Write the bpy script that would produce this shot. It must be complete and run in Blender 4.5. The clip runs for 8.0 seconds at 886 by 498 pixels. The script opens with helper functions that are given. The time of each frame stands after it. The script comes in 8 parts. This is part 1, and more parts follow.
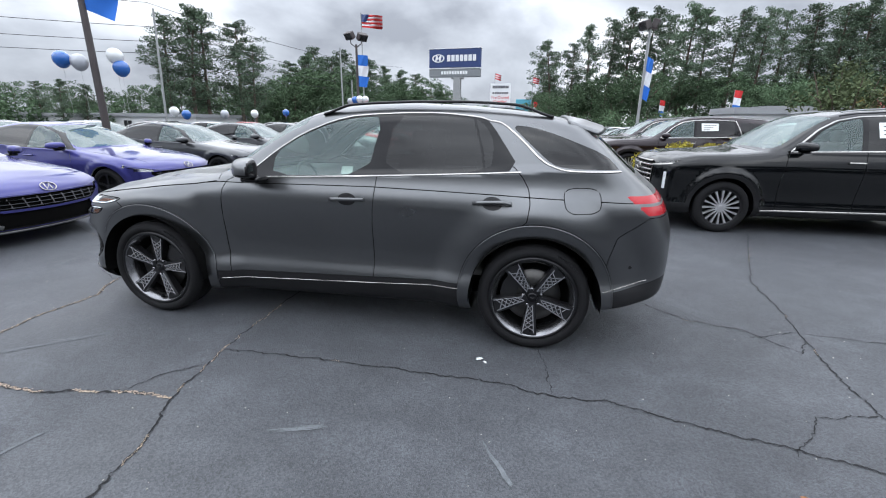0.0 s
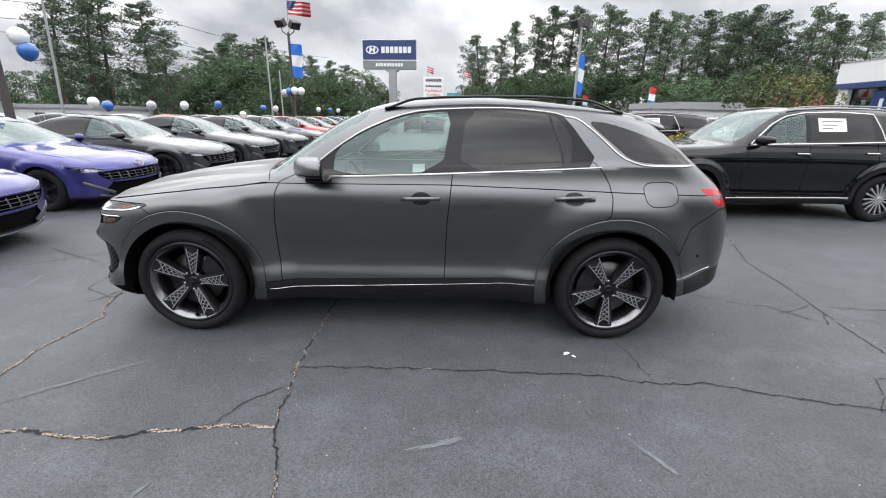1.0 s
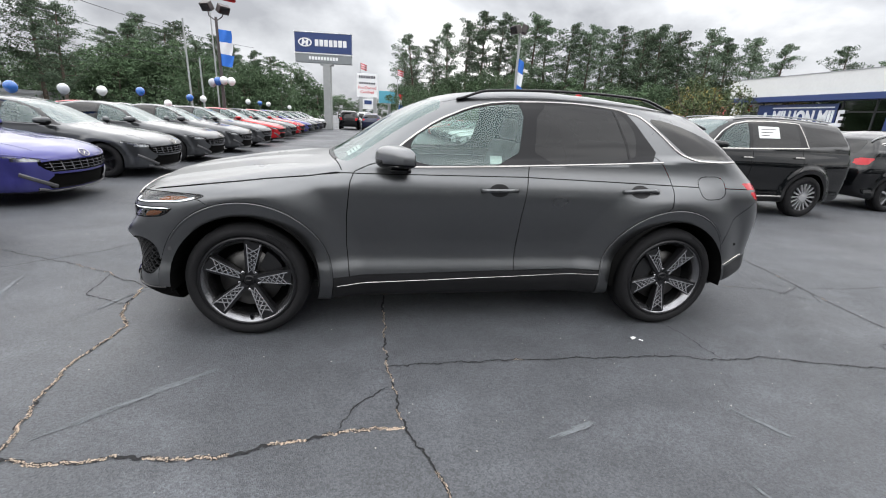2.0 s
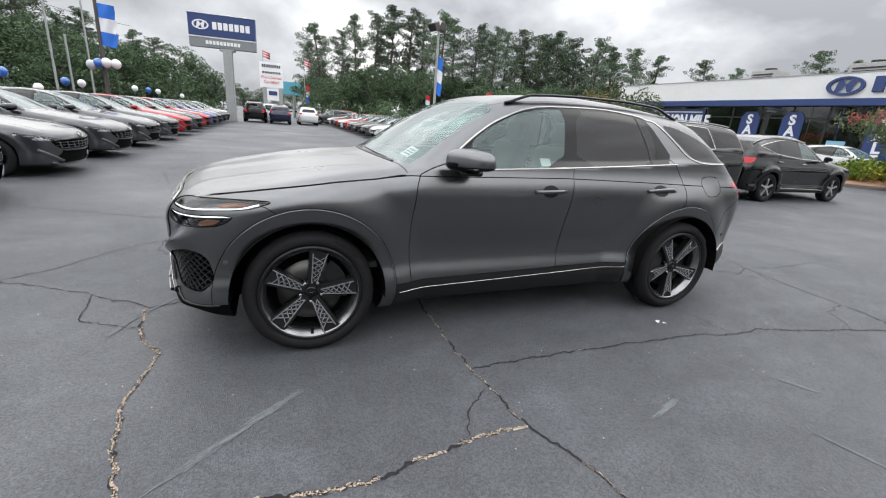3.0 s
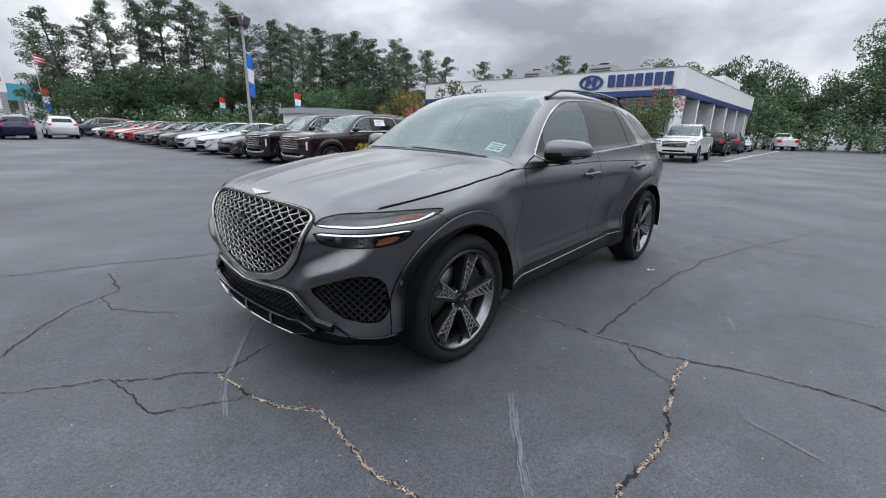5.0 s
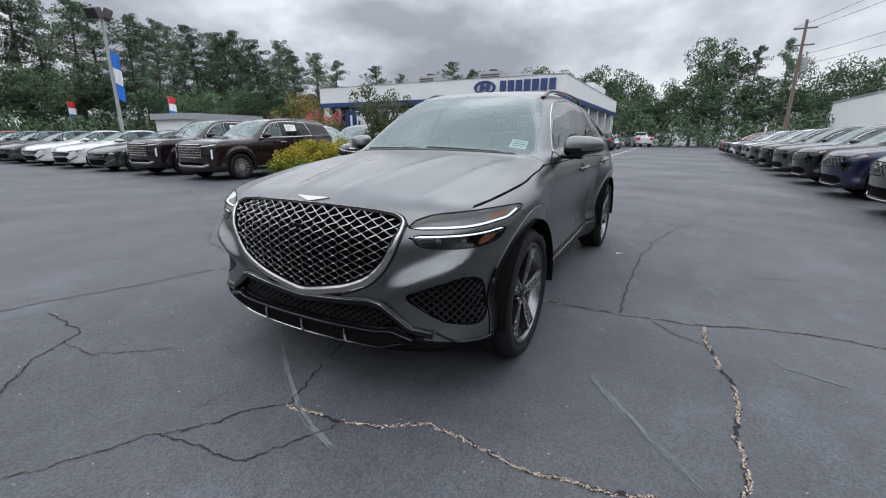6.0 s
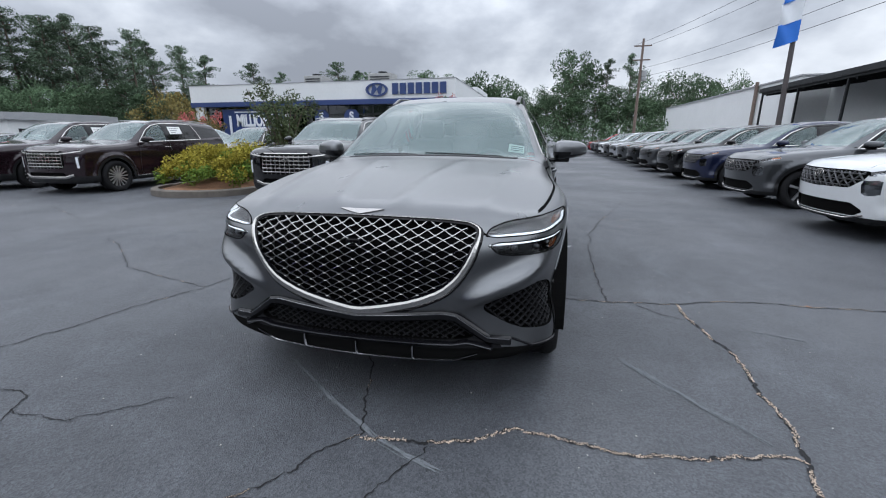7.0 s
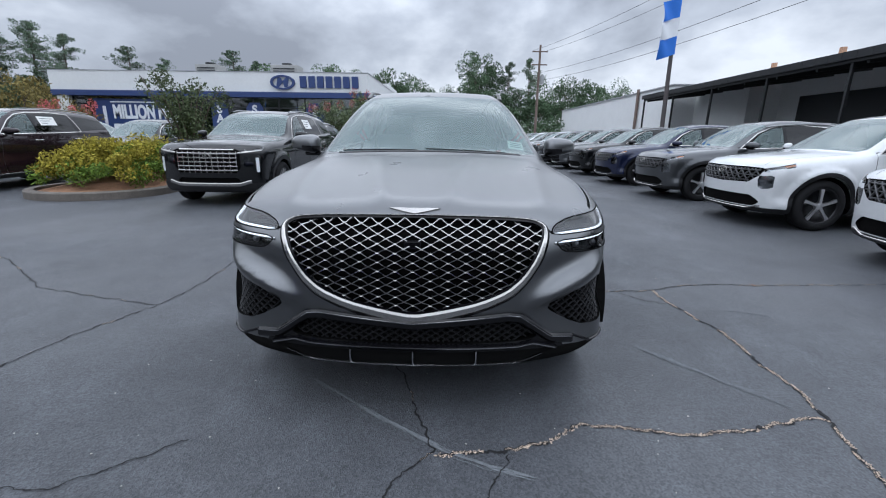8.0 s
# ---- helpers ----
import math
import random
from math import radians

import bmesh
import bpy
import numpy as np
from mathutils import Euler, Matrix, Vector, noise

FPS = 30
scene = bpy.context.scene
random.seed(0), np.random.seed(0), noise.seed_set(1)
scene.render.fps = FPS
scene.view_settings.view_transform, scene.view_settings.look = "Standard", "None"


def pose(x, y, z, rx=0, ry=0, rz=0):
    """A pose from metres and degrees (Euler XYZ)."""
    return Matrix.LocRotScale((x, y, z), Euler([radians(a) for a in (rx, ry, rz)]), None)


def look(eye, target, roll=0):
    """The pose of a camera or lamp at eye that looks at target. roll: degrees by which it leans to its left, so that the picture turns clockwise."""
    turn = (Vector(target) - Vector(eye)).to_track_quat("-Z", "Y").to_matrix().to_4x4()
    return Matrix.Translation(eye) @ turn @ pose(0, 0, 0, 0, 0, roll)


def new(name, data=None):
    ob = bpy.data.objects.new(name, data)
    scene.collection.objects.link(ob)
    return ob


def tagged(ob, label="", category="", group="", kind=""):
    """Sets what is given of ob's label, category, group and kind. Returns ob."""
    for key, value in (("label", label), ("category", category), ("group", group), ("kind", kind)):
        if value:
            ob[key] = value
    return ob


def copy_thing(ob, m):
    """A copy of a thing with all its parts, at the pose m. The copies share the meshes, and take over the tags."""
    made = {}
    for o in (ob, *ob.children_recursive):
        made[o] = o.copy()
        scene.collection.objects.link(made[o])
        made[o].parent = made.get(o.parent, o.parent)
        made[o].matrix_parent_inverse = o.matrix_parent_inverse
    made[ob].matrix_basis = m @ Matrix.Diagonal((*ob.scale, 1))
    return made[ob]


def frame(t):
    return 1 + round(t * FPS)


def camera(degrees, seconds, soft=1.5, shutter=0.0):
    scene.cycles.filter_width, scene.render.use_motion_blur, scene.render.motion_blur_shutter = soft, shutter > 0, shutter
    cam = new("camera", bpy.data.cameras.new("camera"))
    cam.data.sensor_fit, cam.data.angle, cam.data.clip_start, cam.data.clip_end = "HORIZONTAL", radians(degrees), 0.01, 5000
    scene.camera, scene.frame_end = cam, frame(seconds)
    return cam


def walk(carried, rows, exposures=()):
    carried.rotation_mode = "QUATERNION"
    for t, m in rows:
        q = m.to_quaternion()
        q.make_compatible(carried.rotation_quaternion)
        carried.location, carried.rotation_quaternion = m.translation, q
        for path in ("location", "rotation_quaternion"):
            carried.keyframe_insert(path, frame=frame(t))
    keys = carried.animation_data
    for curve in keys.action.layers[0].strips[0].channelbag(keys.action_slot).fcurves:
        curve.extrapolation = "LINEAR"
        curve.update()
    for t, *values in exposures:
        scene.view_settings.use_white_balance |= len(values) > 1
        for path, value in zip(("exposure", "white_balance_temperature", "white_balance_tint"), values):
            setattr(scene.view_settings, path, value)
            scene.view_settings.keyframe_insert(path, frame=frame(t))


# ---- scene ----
cam = camera(93.2, 8.0, 1.1)
PATH = [
    (0, (1.303, -3.547, 1.479), (0.965, -1.662, 0.903), 0.8),
    (0.5, (0.809, -3.606, 1.496), (0.64, -1.703, 0.906), 0.8),
    (1, (0.32, -3.566, 1.479), (0.302, -1.658, 0.879), 1.0),
    (1.2, (0.125, -3.555, 1.476), (0.172, -1.649, 0.871), 1.2),
    (2.3, (-0.946, -3.43, 1.379), (-0.512, -1.568, 0.793), 3.6),
    (2.5, (-1.143, -3.372, 1.396), (-0.624, -1.536, 0.796), 3.9),
    (3, (-1.597, -3.255, 1.381), (-0.873, -1.485, 0.796), 4.4),
    (3.5, (-1.991, -3.045, 1.343), (-1.07, -1.364, 0.77), 4.2),
    (4, (-2.419, -2.826, 1.31), (-1.315, -1.255, 0.748), 3.4),
    (4.5, (-2.801, -2.585, 1.282), (-1.529, -1.142, 0.733), 2.4),
    (4.7, (-2.926, -2.468, 1.275), (-1.597, -1.077, 0.728), 1.9),
    (5.8, (-3.551, -1.705, 1.238), (-1.9, -0.707, 0.712), 0.7),
    (6, (-3.621, -1.553, 1.222), (-1.923, -0.632, 0.703), 0.3),
    (6.5, (-3.772, -1.182, 1.225), (-1.968, -0.485, 0.716), -0.1),
    (7, (-3.882, -0.807, 1.245), (-2.001, -0.357, 0.735), 0.0),
    (7.5, (-3.879, -0.464, 1.242), (-1.959, -0.238, 0.73), 0.4),
    (8, (-3.868, -0.149, 1.227), (-1.936, -0.119, 0.71), 0.8),
]
walk(cam, [(t, look(eye, target, roll)) for t, eye, target, roll in PATH],
     [(0, 0.70, 6000, 10), (0.7, 0.88, 6450, 10), (2.5, 0.80, 6520, 10), (3.5, 0.65, 6450, 10), (4.5, 0.44, 6220, 10), (6.0, 0.32, 6080, 10), (7.0, 0.28, 5880, 10), (8.0, 0.27, 5720, 10)])

# ---- world, sun, exposure ----
world = bpy.data.worlds.new("overcast_sky")
scene.world = world
world.use_nodes = True
wn, wl = world.node_tree.nodes, world.node_tree.links
wn.clear()
w_out = wn.new("ShaderNodeOutputWorld")
w_bg = wn.new("ShaderNodeBackground")
w_sky = wn.new("ShaderNodeTexSky")
w_sky.sky_type, w_sky.sun_disc = "NISHITA", False
w_sky.sun_elevation, w_sky.sun_rotation = radians(80), radians(20)
w_co = wn.new("ShaderNodeTexCoord")
w_map = wn.new("ShaderNodeMapping")
w_map.inputs["Scale"].default_value = (1.0, 1.0, 1.75)
w_map.inputs["Location"].default_value = (0.4, 0.2, 0.0)
w_n1 = wn.new("ShaderNodeTexNoise")
w_n1.inputs["Scale"].default_value, w_n1.inputs["Detail"].default_value, w_n1.inputs["Roughness"].default_value = 2.1, 8.0, 0.52
w_n1.inputs["Distortion"].default_value = 0.12
w_ramp = wn.new("ShaderNodeValToRGB")
el = w_ramp.color_ramp.elements
el[0].position, el[0].color = 0.39, (0.36, 0.37, 0.395, 1)
el[1].position, el[1].color = 0.62, (1.0, 1.0, 0.99, 1)
e2 = el.new(0.5)
e2.color = (0.60, 0.615, 0.64, 1)
w_mul = wn.new("ShaderNodeMix")
w_mul.data_type, w_mul.blend_type = "RGBA", "MIX"
w_mul.inputs["Factor"].default_value = 0.93
w_sc = wn.new("ShaderNodeVectorMath")
w_sc.operation = "SCALE"
w_sc.inputs["Scale"].default_value = 0.05
wl.new(w_sky.outputs[0], w_sc.inputs[0])
wl.new(w_co.outputs["Generated"], w_map.inputs["Vector"])
wl.new(w_map.outputs[0], w_n1.inputs["Vector"])
wl.new(w_n1.outputs["Fac"], w_ramp.inputs[0])
wl.new(w_sc.outputs[0], w_mul.inputs["A"])
wl.new(w_ramp.outputs[0], w_mul.inputs["B"])
wl.new(w_mul.outputs["Result"], w_bg.inputs["Color"])
w_sep = wn.new("ShaderNodeSeparateXYZ")
wl.new(w_co.outputs["Generated"], w_sep.inputs[0])
w_zen = wn.new("ShaderNodeMapRange")
w_zen.interpolation_type = "SMOOTHSTEP"
w_zen.inputs["From Min"].default_value, w_zen.inputs["From Max"].default_value = 0.12, 0.85
w_zen.inputs["To Min"].default_value, w_zen.inputs["To Max"].default_value = 0.82, 2.35
wl.new(w_sep.outputs["Z"], w_zen.inputs["Value"])
wl.new(w_zen.outputs[0], w_bg.inputs["Strength"])
wl.new(w_bg.outputs[0], w_out.inputs["Surface"])

sun = new("sun", bpy.data.lights.new("sun", "SUN"))
sun.data.energy, sun.data.angle, sun.data.color = 1.15, radians(150), (1.0, 0.97, 0.93)
sun.matrix_world = look((2, 6, 40), (0, 0, 0))


# ---- materials ----
def mat(name, color, rough=0.5, metal=0.0, vary=0.0, scale=8.0, bump=0.0, bump_scale=200.0, coat=0.0, spec=0.5, emit=0.0, rand=0.0, rough_vary=0.0):
    """A surface with two scales of variation, fine relief and clear coat."""
    m = bpy.data.materials.new(name)
    m.use_nodes = True
    n, l = m.node_tree.nodes, m.node_tree.links
    b = n["Principled BSDF"]
    b.inputs["Base Color"].default_value = (*color, 1)
    b.inputs["Roughness"].default_value, b.inputs["Metallic"].default_value = rough, metal
    b.inputs["Coat Weight"].default_value, b.inputs["Specular IOR Level"].default_value = coat, spec
    b.inputs["Coat Roughness"].default_value = 0.04
    if emit:
        b.inputs["Emission Color"].default_value, b.inputs["Emission Strength"].default_value = (*color, 1), emit
    if vary or bump or rand or rough_vary:
        co = n.new("ShaderNodeTexCoord")
    if vary or rand:
        a, c = n.new("ShaderNodeTexNoise"), n.new("ShaderNodeTexNoise")
        a.inputs["Scale"].default_value, c.inputs["Scale"].default_value = scale, scale * 9
        a.inputs["Detail"].default_value = c.inputs["Detail"].default_value = 5
        l.new(co.outputs["Object"], a.inputs["Vector"]), l.new(co.outputs["Object"], c.inputs["Vector"])
        s = n.new("ShaderNodeMath")
        s.operation = "ADD"
        l.new(a.outputs["Fac"], s.inputs[0]), l.new(c.outputs["Fac"], s.inputs[1])
        g = n.new("ShaderNodeMapRange")
        g.inputs["From Min"].default_value, g.inputs["From Max"].default_value = 0.6, 1.4
        g.inputs["To Min"].default_value, g.inputs["To Max"].default_value = 1 - vary, 1 + vary
        l.new(s.outputs[0], g.inputs["Value"])
        last = g.outputs[0]
        if rand:
            oi = n.new("ShaderNodeObjectInfo")
            r = n.new("ShaderNodeMapRange")
            r.inputs["To Min"].default_value, r.inputs["To Max"].default_value = 1 - rand, 1 + rand
            l.new(oi.outputs["Random"], r.inputs["Value"])
            p = n.new("ShaderNodeMath")
            p.operation = "MULTIPLY"
            l.new(last, p.inputs[0]), l.new(r.outputs[0], p.inputs[1])
            last = p.outputs[0]
        v = n.new("ShaderNodeVectorMath")
        v.operation = "SCALE"
        v.inputs[0].default_value = color
        l.new(last, v.inputs["Scale"]), l.new(v.outputs[0], b.inputs["Base Color"])
    if rough_vary:
        q = n.new("ShaderNodeTexNoise")
        q.inputs["Scale"].default_value, q.inputs["Detail"].default_value = scale * 0.6, 6
        h = n.new("ShaderNodeMapRange")
        h.inputs["From Min"].default_value, h.inputs["From Max"].default_value = 0.3, 0.7
        h.inputs["To Min"].default_value, h.inputs["To Max"].default_value = max(rough - rough_vary, 0.02), min(rough + rough_vary, 1)
        l.new(co.outputs["Object"], q.inputs["Vector"]), l.new(q.outputs["Fac"], h.inputs["Value"]), l.new(h.outputs[0], b.inputs["Roughness"])
    if bump:
        k, d = n.new("ShaderNodeBump"), n.new("ShaderNodeTexNoise")
        d.inputs["Scale"].default_value, d.inputs["Detail"].default_value = bump_scale, 4
        k.inputs["Strength"].default_value, k.inputs["Distance"].default_value = bump, 0.01
        l.new(co.outputs["Object"], d.inputs["Vector"]), l.new(d.outputs["Fac"], k.inputs["Height"]), l.new(k.outputs[0], b.inputs["Normal"])
    return m


def glass(name, tint, gloss=0.0, sky_sheen=0.0, ior=1.62):
    """A pane: clear tint through it, sky on it by Fresnel, and a milky colour painting more sky sheen."""
    m = bpy.data.materials.new(name)
    m.use_nodes = True
    n, l = m.node_tree.nodes, m.node_tree.links
    n.remove(n["Principled BSDF"])
    f, t, g, x = n.new("ShaderNodeFresnel"), n.new("ShaderNodeBsdfTransparent"), n.new("ShaderNodeBsdfGlossy"), n.new("ShaderNodeMixShader")
    f.inputs["IOR"].default_value = ior
    t.inputs["Color"].default_value = (*tint, 1)
    g.inputs["Roughness"].default_value = gloss
    inner = t.outputs[0]
    # milky diffuse colour mixed in to imitate the sky's pale reflection
    if sky_sheen:
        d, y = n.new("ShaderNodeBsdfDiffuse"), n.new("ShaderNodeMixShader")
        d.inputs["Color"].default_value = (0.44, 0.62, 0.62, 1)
        y.inputs[0].default_value = sky_sheen
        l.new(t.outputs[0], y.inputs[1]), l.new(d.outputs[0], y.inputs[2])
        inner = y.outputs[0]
    l.new(f.outputs[0], x.inputs[0]), l.new(inner, x.inputs[1]), l.new(g.outputs[0], x.inputs[2])
    l.new(x.outputs[0], n["Material Output"].inputs["Surface"])
    return m


M_MATTE = mat("matte_grey_paint", (0.135, 0.139, 0.144), 0.30, 0.95, vary=0.03, scale=3, bump=0.015, bump_scale=900, rough_vary=0.03, coat=0.5)
M_MATTE.node_tree.nodes["Principled BSDF"].inputs["Coat Roughness"].default_value = 0.30
M_GAP = mat("panel_gap", (0.005, 0.005, 0.005), 0.9, spec=0.05)
M_TRIM = mat("satin_black_plastic", (0.012, 0.012, 0.013), 0.38, spec=0.3, bump=0.05, bump_scale=700)
M_GLOSSBLK = mat("gloss_black", (0.004, 0.004, 0.005), 0.06, spec=0.3)
M_CHROME = mat("satin_chrome", (0.48, 0.465, 0.445), 0.2, 1.0)
M_DARKCHROME = mat("dark_chrome", (0.36, 0.36, 0.37), 0.16, 1.0)
M_RUBBER = mat("tyre_rubber", (0.011, 0.011, 0.012), 0.8, spec=0.2, vary=0.15, scale=6, bump=0.2, bump_scale=300)
M_RIM = mat("dark_wheel_paint", (0.020, 0.020, 0.022), 0.28, 0.5)
M_MESH = mat("grille_chrome", (0.33, 0.325, 0.32), 0.2, 1.0)
M_BARREL = mat("wheel_barrel_paint", (0.22, 0.22, 0.23), 0.26, 0.95)
M_RIMSILVER = mat("machined_alloy", (0.62, 0.62, 0.63), 0.36, 0.9)
M_LATTICE = mat("lattice_alloy", (0.64, 0.64, 0.65), 0.2, 1.0)
M_DISC = mat("brake_steel", (0.09, 0.088, 0.085), 0.35, 1.0, vary=0.1)
M_CALIPER = mat("black_caliper", (0.01, 0.01, 0.011), 0.3)
M_GLASS = glass("green_tinted_glass", (0.72, 0.84, 0.79), sky_sheen=0.12, ior=1.55)
M_SCREEN = glass("windscreen_glass", (0.66, 0.80, 0.75), sky_sheen=0.20, ior=1.62)
M_PRIVACY = glass("dark_privacy_glass", (0.035, 0.04, 0.042), ior=1.55)
M_LENS = glass("clear_lens", (0.85, 0.87, 0.88))
M_REDLENS = mat("red_lamp_lens", (0.42, 0.010, 0.018), 0.18, spec=0.3, coat=0.3)
M_AMBER = mat("amber_reflector", (0.30, 0.10, 0.035), 0.25, coat=0.8)
M_LAMPGREY = mat("smoked_lamp_housing", (0.11, 0.11, 0.115), 0.32, 0.5)
M_LED = mat("led_strip", (0.95, 0.97, 1.0), 0.2, emit=0.9)
M_FROSTED = mat("frosted_white_lens", (0.7, 0.72, 0.74), 0.25, coat=0.8)
M_INTERIOR = mat("grey_leather", (0.10, 0.10, 0.098), 0.6, vary=0.15, scale=10)
M_HEADLINER = mat("grey_headliner", (0.25, 0.25, 0.24), 0.9)
M_PAPER = mat("white_paper", (0.75, 0.76, 0.75), 0.7)
M_INK = mat("dark_print", (0.06, 0.06, 0.07), 0.7)
M_WHITE = mat("white_paint", (0.78, 0.79, 0.8), 0.45, vary=0.04, scale=1.5)
M_GREYSTEEL = mat("grey_painted_steel", (0.30, 0.31, 0.32), 0.5, vary=0.08, scale=1)


# ---- small tools ----
def mesh_object(name, verts, faces, material, parent=None, label="", smooth=True, normals=None):
    me = bpy.data.meshes.new(name)
    me.from_pydata([tuple(v) for v in verts], [], [tuple(f) for f in faces])
    if isinstance(material, (list, tuple)):
        for m in material:
            me.materials.append(m)
    else:
        me.materials.append(material)
    if smooth:
        me.shade_smooth()
    if normals is not None:
        me.normals_split_custom_set_from_vertices([tuple(v) for v in normals])
    me.update()
    ob = new(name, me)
    if parent is not None:
        ob.parent = parent
    if label:
        ob["label"] = label
    return ob


def part(name, bm, material, parent, label="", smooth=False):
    me = bpy.data.meshes.new(name)
    bmesh.ops.recalc_face_normals(bm, faces=bm.faces[:])
    bm.to_mesh(me)
    bm.free()
    me.materials.append(material)
    if smooth:
        me.shade_smooth()
    ob = new(name, me)
    ob.parent = parent
    if label:
        ob["label"] = label
    return ob


def empty(name, x=0, y=0, z=0, rz=0):
    e = new(name)
    e.empty_display_size = 0.2
    e.matrix_world = pose(x, y, z, 0, 0, rz)
    return e


def box(bm, cx, cy, cz, sx, sy, sz, bevel=0.0, rot=None):
    r = bmesh.ops.create_cube(bm, size=1.0)
    vs = r["verts"]
    bmesh.ops.scale(bm, vec=(sx, sy, sz), verts=vs)
    if bevel:
        es = list({e for v in vs for e in v.link_edges})
        b = bmesh.ops.bevel(bm, geom=es, offset=bevel, segments=2, affect="EDGES", profile=0.6)
        vs = list({v for f in b["faces"] for v in f.verts} | {v for v in vs if v.is_valid})
    if rot is not None:
        bmesh.ops.transform(bm, matrix=rot, verts=vs)
    bmesh.ops.translate(bm, vec=(cx, cy, cz), verts=vs)
    return vs


def cyl(bm, p0, p1, r0, r1=None, seg=12):
    r1 = r0 if r1 is None else r1
    p0, p1 = Vector(p0), Vector(p1)
    d = p1 - p0
    m = Matrix.Translation((p0 + p1) / 2) @ d.to_track_quat("Z", "Y").to_matrix().to_4x4()
    bmesh.ops.create_cone(bm, cap_ends=True, segments=seg, radius1=r0, radius2=r1, depth=d.length, matrix=m)


def lathe(profile, seg=48, axis="y"):
    """Closed profile of (radius, along) turned round the y axis."""
    v, f = [], []
    n = len(profile)
    for i in range(seg):
        a = 2 * math.pi * i / seg
        for r, y in profile:
            v.append((r * math.cos(a), y, r * math.sin(a)))
    for i in range(seg):
        j = (i + 1) % seg
        for k in range(n - 1):
            f.append((i * n + k, i * n + k + 1, j * n + k + 1, j * n + k))
    return v, f


def smooth_curve(pts, sm=0.05):
    """A smooth y(x) through rounded key points."""
    xs = np.linspace(pts[0][0] - 1.0, pts[-1][0] + 1.0, 1600)
    ys = np.interp(xs, [p[0] for p in pts], [p[1] for p in pts])
    lo = (pts[1][1] - pts[0][1]) / (pts[1][0] - pts[0][0])
    hi = (pts[-1][1] - pts[-2][1]) / (pts[-1][0] - pts[-2][0])
    ys = np.where(xs < pts[0][0], pts[0][1] + lo * (xs - pts[0][0]), ys)
    ys = np.where(xs > pts[-1][0], pts[-1][1] + hi * (xs - pts[-1][0]), ys)
    if sm:
        h = xs[1] - xs[0]
        k = np.exp(-0.5 * (np.arange(-int(3 * sm / h), int(3 * sm / h) + 1) * h / sm) ** 2)
        k /= k.sum()
        p = len(k) // 2
        ys = np.convolve(np.concatenate([ys[0] + (np.arange(-p, 0)) * (ys[1] - ys[0]), ys, ys[-1] + np.arange(1, p + 1) * (ys[-1] - ys[-2])]), k, "valid")
    return lambda q: np.interp(q, xs, ys)


def smax(a, b, k):
    h = np.maximum(k - np.abs(a - b), 0) / k
    return np.maximum(a, b) + h * h * k * 0.25


def sstep(a, b, x):
    t = np.clip((x - a) / (b - a), 0, 1)
    return t * t * (3 - 2 * t)


def rounded(pts, n=2, closed=True):
    p = np.array(pts, float)
    for _ in range(n):
        q = np.roll(p, -1, axis=0)
        if closed:
            p = np.stack([0.8 * p + 0.2 * q, 0.2 * p + 0.8 * q], 1).reshape(-1, 2)
        else:
            a, b = p[:-1], p[1:]
            p = np.vstack([p[:1], np.stack([0.8 * a + 0.2 * b, 0.2 * a + 0.8 * b], 1).reshape(-1, 2), p[-1:]])
    return p


def poly_distance(poly, u, v):
    """Signed distance to a closed outline, negative inside."""
    best, inside = np.full(len(u), 1e9), np.zeros(len(u), bool)
    for (ax, ay), (bx, by) in zip(poly, np.roll(poly, -1, axis=0)):
        dx, dy = bx - ax, by - ay
        t = np.clip(((u - ax) * dx + (v - ay) * dy) / (dx * dx + dy * dy + 1e-12), 0, 1)
        best = np.minimum(best, (u - ax - t * dx) ** 2 + (v - ay - t * dy) ** 2)
        c = (ay > v) != (by > v)
        inside ^= c & (u < (bx - ax) * (v - ay) / (by - ay + 1e-12) + ax)
    d = np.sqrt(best)
    return np.where(inside, -d, d)


